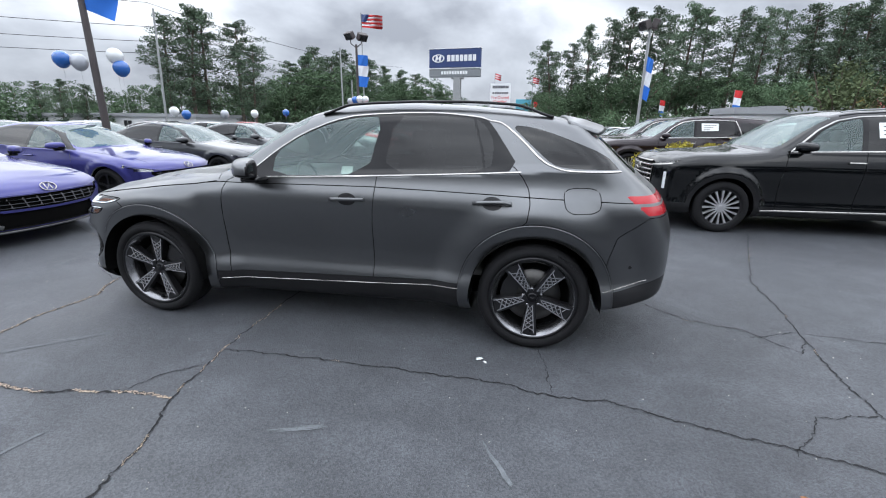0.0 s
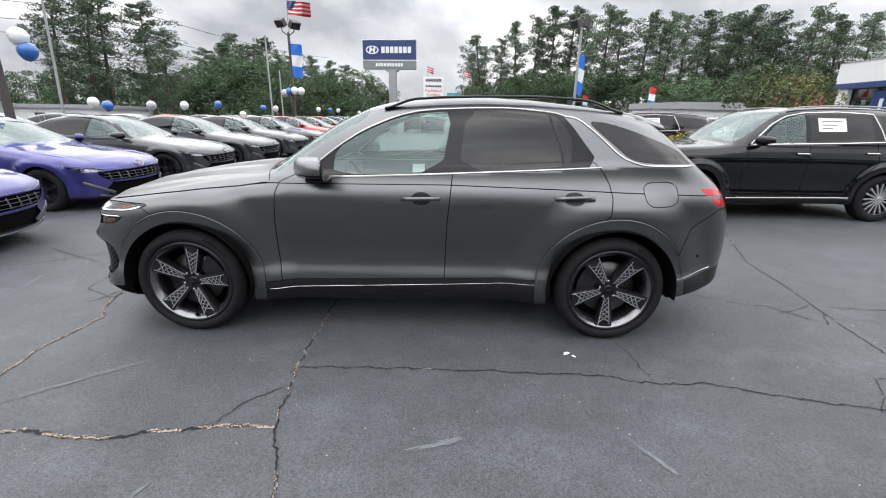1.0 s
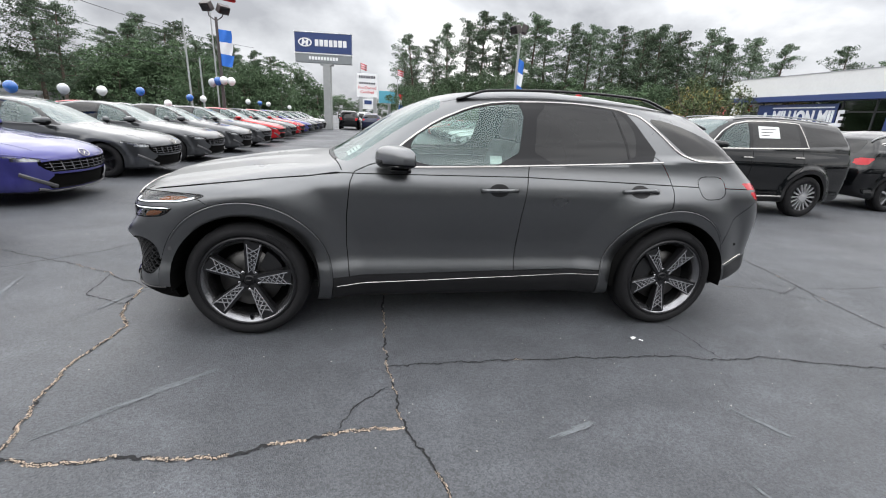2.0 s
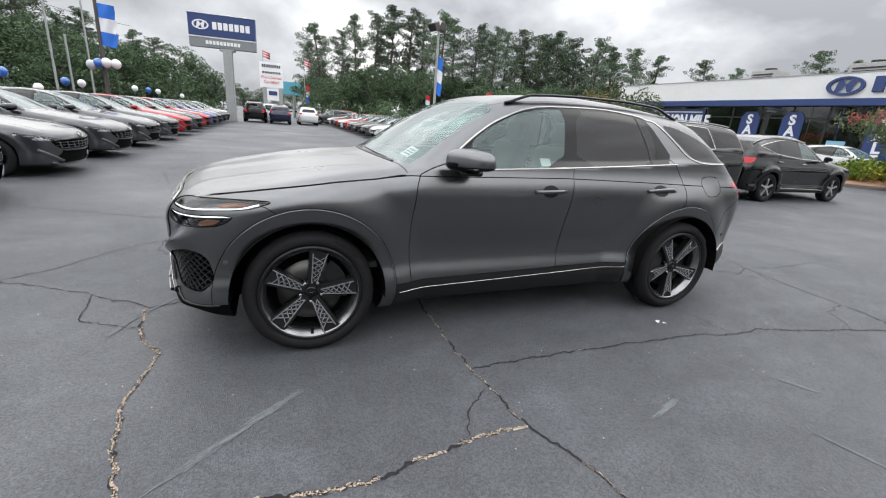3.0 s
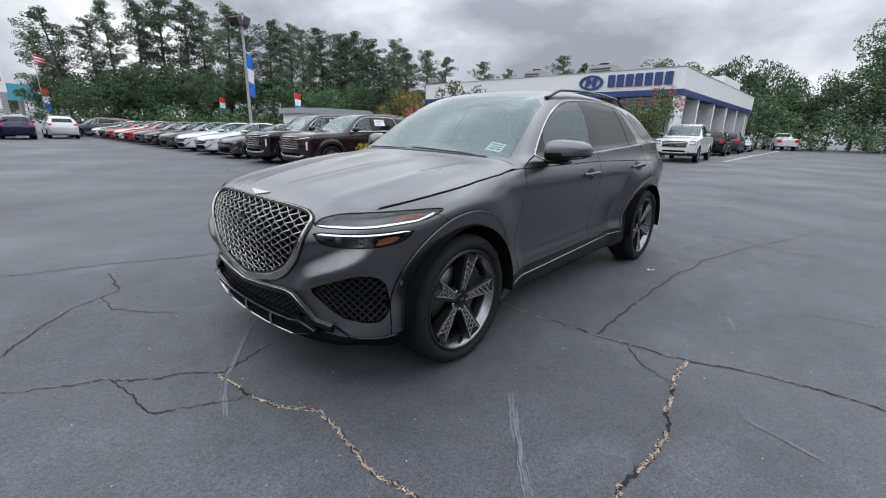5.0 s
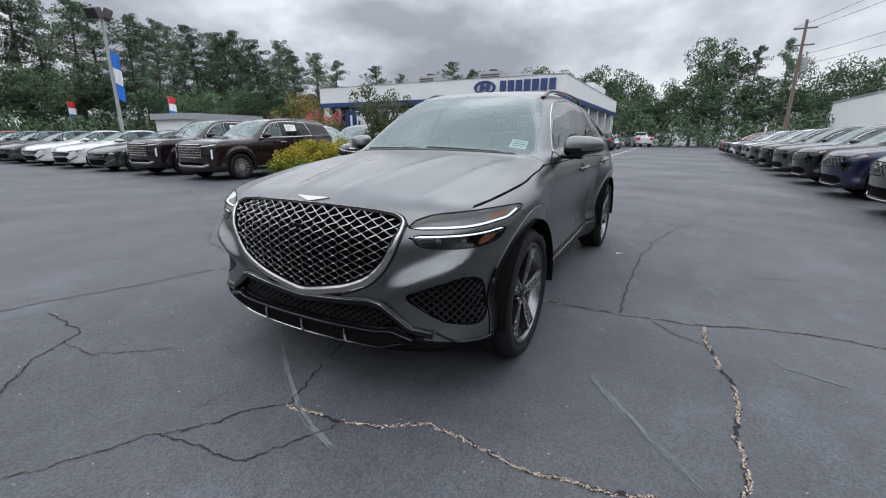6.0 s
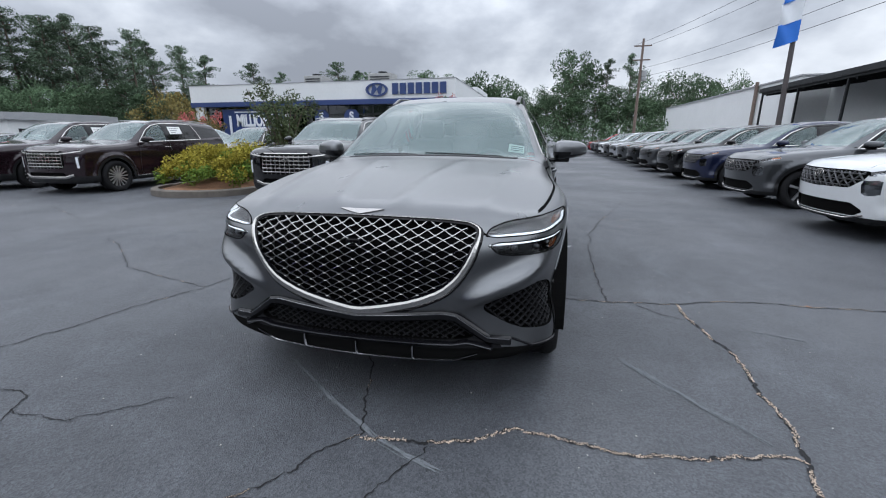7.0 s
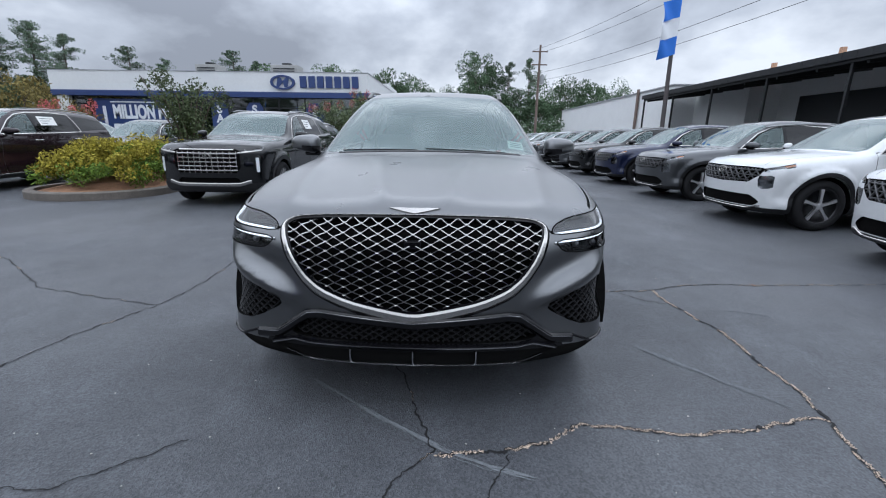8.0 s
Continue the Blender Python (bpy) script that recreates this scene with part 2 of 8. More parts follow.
# ---- car bodies: a smooth closed form, cut along its real joints ----
class Shell:
    def __init__(self, p):
        self.p = p
        self.top, self.wp, self.dw, self.belt = smooth_curve(p["top"], p.get("top_s", 0.05)), smooth_curve(p["plan"], 0.12), smooth_curve(p["side"], 0.025), smooth_curve(p["belt"], 0.1)
        self.xf, self.xr = smooth_curve(p["front"], 0.03), smooth_curve(p["rear"], 0.04)
        self.low = smooth_curve(p["low"], 0.08)

    def f(self, q):
        p = self.p
        x, y, z = q[:, 0], q[:, 1], q[:, 2]
        ay = np.abs(y)
        t = np.maximum(z - self.belt(x), 0)
        w = self.wp(x) - self.dw(z) - p["step"] * sstep(0, 0.05, t) - p["tumble"][0] * t - p["tumble"][1] * t * t
        w = w - p.get("taper", 0.0) * sstep(0.9, 2.2, x) * sstep(0, 0.3, t)
        for ax, az in ((p["axles"][0], p["hub"]), (p["axles"][1], p["hub"])):
            r = np.hypot(x - ax, z - az)
            w = w + p["flare"] * (1 - sstep(p["arch"] + 0.07, p["arch"] + p.get("fade", 0.16), r)) + p.get("haunch", 0.02) * np.exp(-(((x - ax) / 0.5) ** 2) - ((z - az - 0.45) / 0.22) ** 2)
        side = ay - w
        s = p["sweep"] * (1 - 2 * sstep(0.2, 1.2, x))
        xs = x - s * ay * ay
        sl = (self.top(xs + 0.01) - self.top(xs - 0.01)) / 0.02
        up = (z - self.top(xs) + p["crown"] * ay * ay) / np.sqrt(1 + sl * sl)
        if "crease" in p:
            up = up - p["crease"](x, ay)
        fr = self.xf(z) + p["bow"][0] * (ay / 0.8) ** p["bow"][1] - x
        re = x - self.xr(z) + p["bow"][2] * (ay / 0.8) ** p["bow"][3]
        if "face" in p:
            fr = fr - p["face"](ay, z)
        v = smax(side, up, p["k_top"])
        v = smax(v, fr, p["k_front"])
        v = smax(v, re, p["k_rear"])
        return smax(v, self.low(x) + p.get("lift", 0.0) * (ay / 0.8) ** 4 * (1 - sstep(-2.1, -1.85, x)) - z, 0.05)

    def grad(self, q):
        e = 0.002
        g = np.stack([self.f(q + d) - self.f(q - d) for d in np.eye(3) * e], 1) / (2 * e)
        return g

    def settle(self, q, n=3):
        for _ in range(n):
            g = self.grad(q)
            q = q - (self.f(q) / np.maximum((g * g).sum(1), 0.05))[:, None] * g
        return q

    def normals(self, q):
        g = self.grad(q)
        return g / np.maximum(np.linalg.norm(g, axis=1), 1e-6)[:, None]

    def on_side(self, x, z, s=-1):
        """Points of the flank at these x and z."""
        x, z = np.asarray(x, float), np.asarray(z, float)
        lo, hi = np.full(len(x), 0.2), np.full(len(x), 1.3)
        for _ in range(26):
            m = (lo + hi) / 2
            ins = self.f(np.stack([x, m, z], 1)) < 0
            lo, hi = np.where(ins, m, lo), np.where(ins, hi, m)
        return np.stack([x, s * lo, z], 1)

    def on_front(self, y, z, lo=-3.0, hi=-1.2):
        y, z = np.asarray(y, float), np.asarray(z, float)
        a, b = np.full(len(y), lo), np.full(len(y), hi)
        for _ in range(26):
            m = (a + b) / 2
            ins = self.f(np.stack([m, y, z], 1)) < 0
            a, b = np.where(ins, a, m), np.where(ins, m, b)
        return np.stack([b, y, z], 1)

    def on_rear(self, y, z):
        y, z = np.asarray(y, float), np.asarray(z, float)
        a, b = np.full(len(y), 1.2), np.full(len(y), 3.2)
        for _ in range(26):
            m = (a + b) / 2
            ins = self.f(np.stack([m, y, z], 1)) < 0
            a, b = np.where(ins, m, a), np.where(ins, b, m)
        return np.stack([a, y, z], 1)

    def on_top(self, x, y):
        x, y = np.asarray(x, float), np.asarray(y, float)
        a, b = np.full(len(x), 0.6), np.full(len(x), 2.2)
        for _ in range(26):
            m = (a + b) / 2
            ins = self.f(np.stack([x, y, m], 1)) < 0
            a, b = np.where(ins, m, a), np.where(ins, b, m)
        return np.stack([x, y, a], 1)

    def on_wrap(self, u, z, s=-1):
        """Points of the front corner at these u = x + |y| and z."""
        u, z = np.asarray(u, float), np.asarray(z, float)
        a, b = np.full(len(u), -0.5), np.full(len(u), 1.5)
        for _ in range(28):
            m = (a + b) / 2
            ins = self.f(np.stack([u - m, m, z], 1)) < 0
            a, b = np.where(ins, m, a), np.where(ins, b, m)
        return np.stack([u - a, s * a, z], 1)

    def net(self, h):
        """The form as quads about h across."""
        p = self.p
        x0, x1, y1, z1 = p["front"][0][1] - 0.4, p["rear"][0][1] + 0.5, 1.08, max(t[1] for t in p["top"]) + 0.1
        gx, gy, gz = np.arange(x0, x1, h), np.arange(-y1, y1 + h, h), np.arange(0.05, z1 + h, h)
        gy = gy - (gy[0] + gy[-1]) / 2
        X, Y, Z = np.meshgrid(gx, gy, gz, indexing="ij")
        F = self.f(np.stack([X.ravel(), Y.ravel(), Z.ravel()], 1)).reshape(X.shape)
        ins = F < 0
        cell = np.zeros(tuple(n - 1 for n in F.shape), np.int8)
        for i in (0, 1):
            for j in (0, 1):
                for k in (0, 1):
                    cell += ins[i:F.shape[0] - 1 + i, j:F.shape[1] - 1 + j, k:F.shape[2] - 1 + k]
        act = (cell > 0) & (cell < 8)
        idx = np.full(cell.shape, -1)
        ii = np.argwhere(act)
        idx[act] = np.arange(len(ii))
        v = np.stack([gx[ii[:, 0]], gy[ii[:, 1]], gz[ii[:, 2]]], 1) + h / 2
        faces = []
        for ax in range(3):
            sl0, sl1 = [slice(None)] * 3, [slice(None)] * 3
            sl0[ax], sl1[ax] = slice(0, -1), slice(1, None)
            a, b = ins[tuple(sl0)], ins[tuple(sl1)]
            e = np.argwhere(a != b)
            flip = a[tuple(e.T)]
            o1, o2 = [(1, 2), (2, 0), (0, 1)][ax]
            d1, d2 = np.zeros(3, int), np.zeros(3, int)
            d1[o1], d2[o2] = 1, 1
            ok = (e[:, o1] > 0) & (e[:, o2] > 0) & (e[:, o1] < F.shape[o1] - 1) & (e[:, o2] < F.shape[o2] - 1)
            e, flip = e[ok], flip[ok]
            c = [idx[tuple((e - d1 - d2).T)], idx[tuple((e - d2).T)], idx[tuple(e.T)], idx[tuple((e - d1).T)]]
            c = np.stack(c, 1)
            c[~flip] = c[~flip][:, ::-1]
            faces.append(c)
        f = np.vstack(faces)
        for _ in range(2):
            v = self.settle(v, 3)
            acc, cnt = np.zeros_like(v), np.zeros(len(v))
            for k in range(4):
                np.add.at(acc, f[:, k], v[f].mean(1)), np.add.at(cnt, f[:, k], 1)
            v = acc / np.maximum(cnt, 1)[:, None]
        return self.settle(v, 3), f


def cut_up(shell, verts, quads, regions):
    """Cut the net along the outlines of the regions: (name, distance, gap). Returns vertices, faces and the face names."""
    V = verts
    F = np.full((len(quads), 12), -1)
    F[:, :4] = quads
    for name, fun, gap in regions:
        for level in ((-gap / 2, gap / 2) if gap else (0.0,)):
            d = fun(V) - level
            d = np.where(np.abs(d) < 2e-5, 2e-5, d)
            dd = np.where(F >= 0, d[np.maximum(F, 0)], np.nan)
            mixed = (np.nanmin(dd, 1) < 0) & (np.nanmax(dd, 1) > 0)
            keep, made, new_v, cache = F[~mixed], [], [], {}
            for face in F[mixed]:
                loop = [int(i) for i in face if i >= 0]
                neg, pos = [], []
                for a, b in zip(loop, loop[1:] + loop[:1]):
                    (neg if d[a] < 0 else pos).append(a)
                    if (d[a] < 0) != (d[b] < 0):
                        key = (min(a, b), max(a, b))
                        if key not in cache:
                            t = d[a] / (d[a] - d[b])
                            cache[key] = len(V) + len(new_v)
                            new_v.append(V[a] + t * (V[b] - V[a]))
                        neg.append(cache[key]), pos.append(cache[key])
                for side in (neg, pos):
                    if 3 <= len(side) <= 12:
                        made.append(side + [-1] * (12 - len(side)))
            if new_v:
                V = np.vstack([V, shell.settle(np.array(new_v), 2)])
            F = np.vstack([keep, np.array(made, int).reshape(-1, 12)]) if made else keep
    ok = F >= 0
    C = np.where(ok[:, :, None], V[np.maximum(F, 0)], 0).sum(1) / ok.sum(1)[:, None]
    names = np.full(len(F), "", dtype=object)
    for name, fun, gap in regions:
        d = fun(C)
        free = names == ""
        names[free & (d < -gap / 2)] = name
        if gap:
            names[free & (d >= -gap / 2) & (d < gap / 2)] = "gap"
    return V, F, names, C


def piece(shell, V, F, pick, name, material, parent, label="", inset=0.0, walls=False, push=0.0):
    """The faces picked as one mesh of their own; inset sinks them and closes their sides."""
    sub = F[pick]
    if not len(sub):
        return None
    used = np.unique(sub[sub >= 0])
    back = np.full(len(V), -1)
    back[used] = np.arange(len(used))
    v = V[used]
    n = shell.normals(v)
    faces = [[int(back[i]) for i in f if i >= 0] for f in sub]
    if inset or push:
        w = v - n * inset + n * push
    else:
        w = v
    if walls:
        seen = {}
        for f in faces:
            for a, b in zip(f, f[1:] + f[:1]):
                seen[(a, b)] = 1
        k = len(w)
        rim = sorted({i for a, b in seen if (b, a) not in seen for i in (a, b)})
        pos = {i: k + j for j, i in enumerate(rim)}
        w = np.vstack([w, v[rim]])
        faces += [[b, a, pos[a], pos[b]] for a, b in seen if (b, a) not in seen]
        return mesh_object(name, w, faces, material, parent, label, smooth=False)
    return mesh_object(name, w, faces, material, parent, label, normals=n)


def strip(points, normals, width, height, closed=False):
    """A raised bar along a line on a surface. width may change along it."""
    p, n = np.asarray(points, float), np.asarray(normals, float)
    t = np.roll(p, -1, 0) - np.roll(p, 1, 0) if closed else np.gradient(p, axis=0)
    t /= np.maximum(np.linalg.norm(t, axis=1), 1e-9)[:, None]
    b = np.cross(n, t)
    b /= np.maximum(np.linalg.norm(b, axis=1), 1e-9)[:, None]
    w = (np.zeros(len(p)) + width)[:, None] / 2
    ring = [p - b * w - n * 0.004, p - b * w + n * height * 0.55, p - b * w * 0.55 + n * height, p + b * w * 0.55 + n * height, p + b * w + n * height * 0.55, p + b * w - n * 0.004]
    v = np.stack(ring, 1).reshape(-1, 3)
    f, m = [], len(p)
    for i in range(m if closed else m - 1):
        j = (i + 1) % m
        for k in range(6):
            f.append((i * 6 + k, i * 6 + (k + 1) % 6, j * 6 + (k + 1) % 6, j * 6 + k))
    if not closed:
        f += [tuple(range(5, -1, -1)), tuple(range((m - 1) * 6, m * 6))]
    return v, f


def join(lists):
    v, f = [], []
    for a, b in lists:
        k = len(v)
        v += [tuple(q) for q in a]
        f += [tuple(i + k for i in g) for g in b]
    return v, f


def dense(pts, step=0.02, closed=False):
    p = np.array(list(pts) + ([pts[0]] if closed else []), float)
    s = np.concatenate([[0], np.cumsum(np.linalg.norm(np.diff(p, axis=0), axis=1))])
    n = max(int(s[-1] / step), 4)
    q = np.linspace(0, s[-1], n + 1)
    out = np.stack([np.interp(q, s, p[:, i]) for i in range(p.shape[1])], 1)
    return out[:-1] if closed else out


# ---- wheels ----
def wheel_tyre(parent, R, rim, width, seg=64, name="tyre"):
    w = width / 2
    prof = [(rim - 0.004, -w * 0.78), (rim + 0.012, -w * 0.92), (rim + 0.25 * (R - rim), -w), (rim + 0.6 * (R - rim), -w * 0.99), (R - 0.022, -w * 0.90), (R - 0.006, -w * 0.76), (R, -w * 0.55)]
    for y in (-0.32, -0.30, -0.02, 0.02, 0.30, 0.32):
        prof += [(R - (0.0 if abs(y) in (0.32, 0.02) else 0.007), w * y)]
    prof += [(R, w * 0.55), (R - 0.006, w * 0.76), (R - 0.022, w * 0.9), (rim + 0.6 * (R - rim), w), (rim, w * 0.8)]
    v, f = lathe(prof, seg)
    return mesh_object(name, v, f, M_RUBBER, parent)


def prism(outline, y0, y1):
    """A plate in the x z plane from y0 (outside) to y1."""
    n = len(outline)
    v = [(x, y0, z) for x, z in outline] + [(x, y1, z) for x, z in outline]
    f = [tuple(range(n)), tuple(range(2 * n - 1, n - 1, -1))] + [(i, i + n, (i + 1) % n + n, (i + 1) % n) for i in range(n)]
    return v, f


def turned(vf, a):
    c, s = math.cos(a), math.sin(a)
    return [(x * c - z * s, y, x * s + z * c) for x, y, z in vf[0]], vf[1]


def hero_wheel(parent, x, y, z, out, spin):
    """One of the dark five-spoke wheels. out: -1 faces -y."""
    w = new("wheel")
    w.parent = parent
    w.matrix_local = pose(x, y, z, 0, 0, 0 if out < 0 else 180)
    R, rim = 0.369, 0.286
    tyre = wheel_tyre(w, R, rim, 0.25, 96)
    bars = []
    for start in (38,):
        for i in range(26):
            a = radians(start + i * 1.1)
            if i % 4 != 3:
                bars.append(turned(prism([(0.330, -0.0025), (0.346, -0.0025), (0.346, 0.0025), (0.330, 0.0025)], -0.1262, -0.120), a))
    v, f = join(bars)
    mesh_object("sidewall_lettering", v, f, M_TRIM, tyre, smooth=False)
    v, f = lathe([(rim + 0.006, -0.108), (rim - 0.003, -0.117), (rim - 0.011, -0.116), (rim - 0.014, -0.111), (rim - 0.010, -0.09), (rim, 0.11)], 96)
    mesh_object("rim", v, f, M_RIM, w)
    v, f = lathe([(rim - 0.0125, -0.112), (rim - 0.020, -0.104), (rim - 0.040, -0.078), (rim - 0.046, -0.06), (rim - 0.049, 0.0), (rim - 0.05, 0.04)], 96)
    mesh_object("rim_inner_lip", v, f, M_BARREL, w)
    for i in range(5):
        a = radians(spin) + i * 2 * math.pi / 5
        o = [(-0.020, 0.035), (-0.020, 0.15), (-0.018, 0.262), (-0.006, 0.268), (0.010, 0.267), (0.086, 0.243), (0.062, 0.15), (0.038, 0.08), (0.028, 0.035)]
        base = prism(o, -0.076, -0.040)
        v0 = [(px, py - 0.030 * min(1, max(0, (pz - 0.05) / 0.18)) if k < len(o) else py, pz) for k, (px, py, pz) in enumerate(base[0])]
        spoke = mesh_object("spoke", *turned((v0, base[1]), a), M_RIM, w, smooth=False)
        ridges = []
        def at(px, pz):
            return (px, -0.0775 - 0.030 * min(1, max(0, (pz - 0.05) / 0.18)), pz)
        edge = lambda r: np.interp(r, [0.05, 0.15, 0.25], [0.026, 0.056, 0.080])
        for r0 in np.arange(0.060, 0.215, 0.031):
            for sgn in (1, -1):
                za, zb = (r0, r0 + 0.042) if sgn > 0 else (r0 + 0.042, r0)
                x0, x1 = float(edge(za)), 0.004
                wdt = 0.0040
                q = [(x0, za - wdt), (x1, zb - wdt), (x1, zb + wdt), (x0, za + wdt)]
                top = [at(*c) for c in q]
                hi = [(c[0], c[1] - 0.005, c[2]) for c in top]
                ridges.append((top + hi, [(4, 5, 6, 7), (0, 1, 5, 4), (1, 2, 6, 5), (2, 3, 7, 6), (3, 0, 4, 7)]))
        for fx in (lambda r: float(edge(r)), lambda r: 0.0):
            q = [(fx(0.055) - 0.0035, 0.055), (fx(0.055) + 0.0035, 0.055), (fx(0.248) + 0.0035, 0.248), (fx(0.248) - 0.0035, 0.248)]
            top = [at(*c) for c in q]
            hi = [(c[0], c[1] - 0.006, c[2]) for c in top]
            ridges.append((top + hi, [(4, 5, 6, 7), (0, 1, 5, 4), (1, 2, 6, 5), (2, 3, 7, 6), (3, 0, 4, 7)]))
        v, f = join(ridges)
        mesh_object("spoke_lattice", *turned((v, f), a), M_LATTICE, spoke, "machined silver lattice inlay", smooth=False)
        b = a + math.pi / 5
        v, f = lathe([(0.0, -0.080), (0.008, -0.080), (0.0105, -0.076), (0.0105, -0.04)], 12)
        mesh_object("lug_nut", [(px + 0.062 * -math.sin(b), py, pz + 0.062 * math.cos(b)) for px, py, pz in v], f, M_DARKCHROME, w)
    v, f = lathe([(0.0, -0.082), (0.028, -0.081), (0.033, -0.076), (0.036, -0.068), (0.062, -0.062), (0.066, -0.03)], 40)
    mesh_object("hub", v, f, M_RIM, w)
    v, f = lathe([(0.0, -0.0845), (0.02, -0.0840), (0.026, -0.0815)], 32)
    cap = mesh_object("centre_cap", v, f, M_GLOSSBLK, w)
    v, f = join([prism([(-0.02, 0.004), (0.0, -0.003), (0.02, 0.004), (0.0, 0.001)], -0.0865, -0.083)])
    mesh_object("cap_badge", v, f, M_CHROME, cap, smooth=False)
    v, f = lathe([(0.07, -0.03), (0.185, -0.03), (0.187, -0.024), (0.187, -0.004), (0.18, 0.0), (0.07, 0.0)], 64)
    mesh_object("brake_disc", v, f, M_DISC, w)
    o = [(0.11 * math.cos(radians(t)), 0.11 * math.sin(radians(t))) for t in range(-38, 39, 8)] + [(0.215 * math.cos(radians(t)), 0.215 * math.sin(radians(t))) for t in range(38, -39, -8)]
    v, f = prism(o, -0.055, 0.02)
    mesh_object("brake_caliper", *turned((v, f), radians(20 if x < 0 else 165)), M_CALIPER, w, smooth=False)
    v, f = lathe([(0.0, 0.03), (0.24, 0.03), (0.24, 0.05), (0.0, 0.05)], 32)
    mesh_object("backing_plate", v, f, M_GAP, w)
    v, f = prism([(-0.009, -0.252), (0.009, -0.252), (0.007, -0.226), (-0.007, -0.226)], -0.104, -0.088)
    mesh_object("valve", v, f, M_GLOSSBLK, w, smooth=False)
    return w


def plain_wheel(parent, x, y, z, out, R, spokes, spoke_mat, split=False):
    w = new("wheel")
    w.parent = parent
    w.matrix_local = pose(x, y, z, 0, 0, 0 if out < 0 else 180)
    rim = R * 0.70
    wheel_tyre(w, R, rim, 0.23, 40)
    v, f = lathe([(rim + 0.004, -0.10), (rim - 0.012, -0.102), (rim - 0.02, -0.08), (rim - 0.035, 0.05), (0.0, 0.06)], 40)
    mesh_object("rim", v, f, M_RIM, w)
    bars = []
    for i in range(spokes):
        a = 2 * math.pi * i / spokes
        k = 1.0 if spokes > 7 else 1.7
        o = [(-0.012 * k, 0.03), (-0.010 * k, rim * 0.6), (-0.019 * k, rim - 0.016), (0.012 * k, rim - 0.014), (0.010 * k, rim * 0.6), (0.012 * k, 0.03)]
        bars.append(turned(prism(o, -0.094, -0.06), a))
    hub = lathe([(0.0, -0.098), (0.03, -0.096), (0.05, -0.088), (0.055, -0.05)], 20)
    v, f = join(bars + [hub])
    mesh_object("spokes", v, f, spoke_mat, w, smooth=False)
    return w


# ---- regions on a body ----
def on_flank(poly, side=0, ymin=0.3):
    poly = np.asarray(poly, float)
    def fun(q):
        d = poly_distance(poly, q[:, 0], q[:, 2])
        ok = np.abs(q[:, 1]) > ymin
        if side:
            ok &= q[:, 1] * side > 0
        return np.where(ok, d, np.abs(d) + 1)
    return fun


def on_face(poly, xmax=-1.2, rear=False):
    """An outline in y z on the front or the rear; mirrored."""
    poly = np.asarray(poly, float)
    def fun(q):
        d = poly_distance(poly, np.abs(q[:, 1]), q[:, 2])
        ok = q[:, 0] > xmax if rear else q[:, 0] < xmax
        return np.where(ok, d, np.abs(d) + 1)
    return fun


def on_corner(poly):
    """An outline in u = x + |y| and z round the front corner."""
    poly = np.asarray(poly, float)
    def fun(q):
        d = poly_distance(poly, q[:, 0] + np.abs(q[:, 1]), q[:, 2])
        return np.where(q[:, 0] < -1.0, d, np.abs(d) + 1)
    return fun


def on_screen(poly, sweep, zmin=0.9):
    """An outline in swept x and |y| on windscreen, hood or roof."""
    poly = np.asarray(poly, float)
    def fun(q):
        d = poly_distance(poly, q[:, 0] - sweep * q[:, 1] ** 2, np.abs(q[:, 1]))
        return np.where(q[:, 2] > zmin, d, np.abs(d) + 1)
    return fun


def wheel_hole(ax, hub, r, ymin=0.5):
    def fun(q):
        d = np.hypot(q[:, 0] - ax, q[:, 2] - hub) - r
        return np.where(np.abs(q[:, 1]) > ymin, d, np.abs(d) + 1)
    return fun


def wheel_liner(parent, ax, hub, r, s, y_out, y_in=0.5):
    v, f = [], []
    n = 24
    for i in range(n + 1):
        a = radians(-6) + radians(192) * i / n
        for y in (y_out, y_in):
            v.append((ax + r * math.cos(a), s * y, hub + r * math.sin(a)))
    for i in range(n):
        f.append((2 * i, 2 * i + 1, 2 * i + 3, 2 * i + 2))
    f.append(tuple(2 * i + 1 for i in range(n + 1)))
    return mesh_object("wheel_liner", v, f, M_GAP, parent, smooth=False)


def seat(parent, x, y, z, w=0.5, mat_=None):
    bm = bmesh.new()
    box(bm, x, y, z + 0.1, 0.5, w, 0.2, 0.05)
    box(bm, x + 0.30, y, z + 0.42, 0.16, w * 0.95, 0.62, 0.06, Matrix.Rotation(radians(14), 4, "Y"))
    box(bm, x + 0.40, y, z + 0.82, 0.10, w * 0.5, 0.18, 0.04, Matrix.Rotation(radians(10), 4, "Y"))
    return part("seat", bm, mat_ or M_INTERIOR, parent, smooth=True)


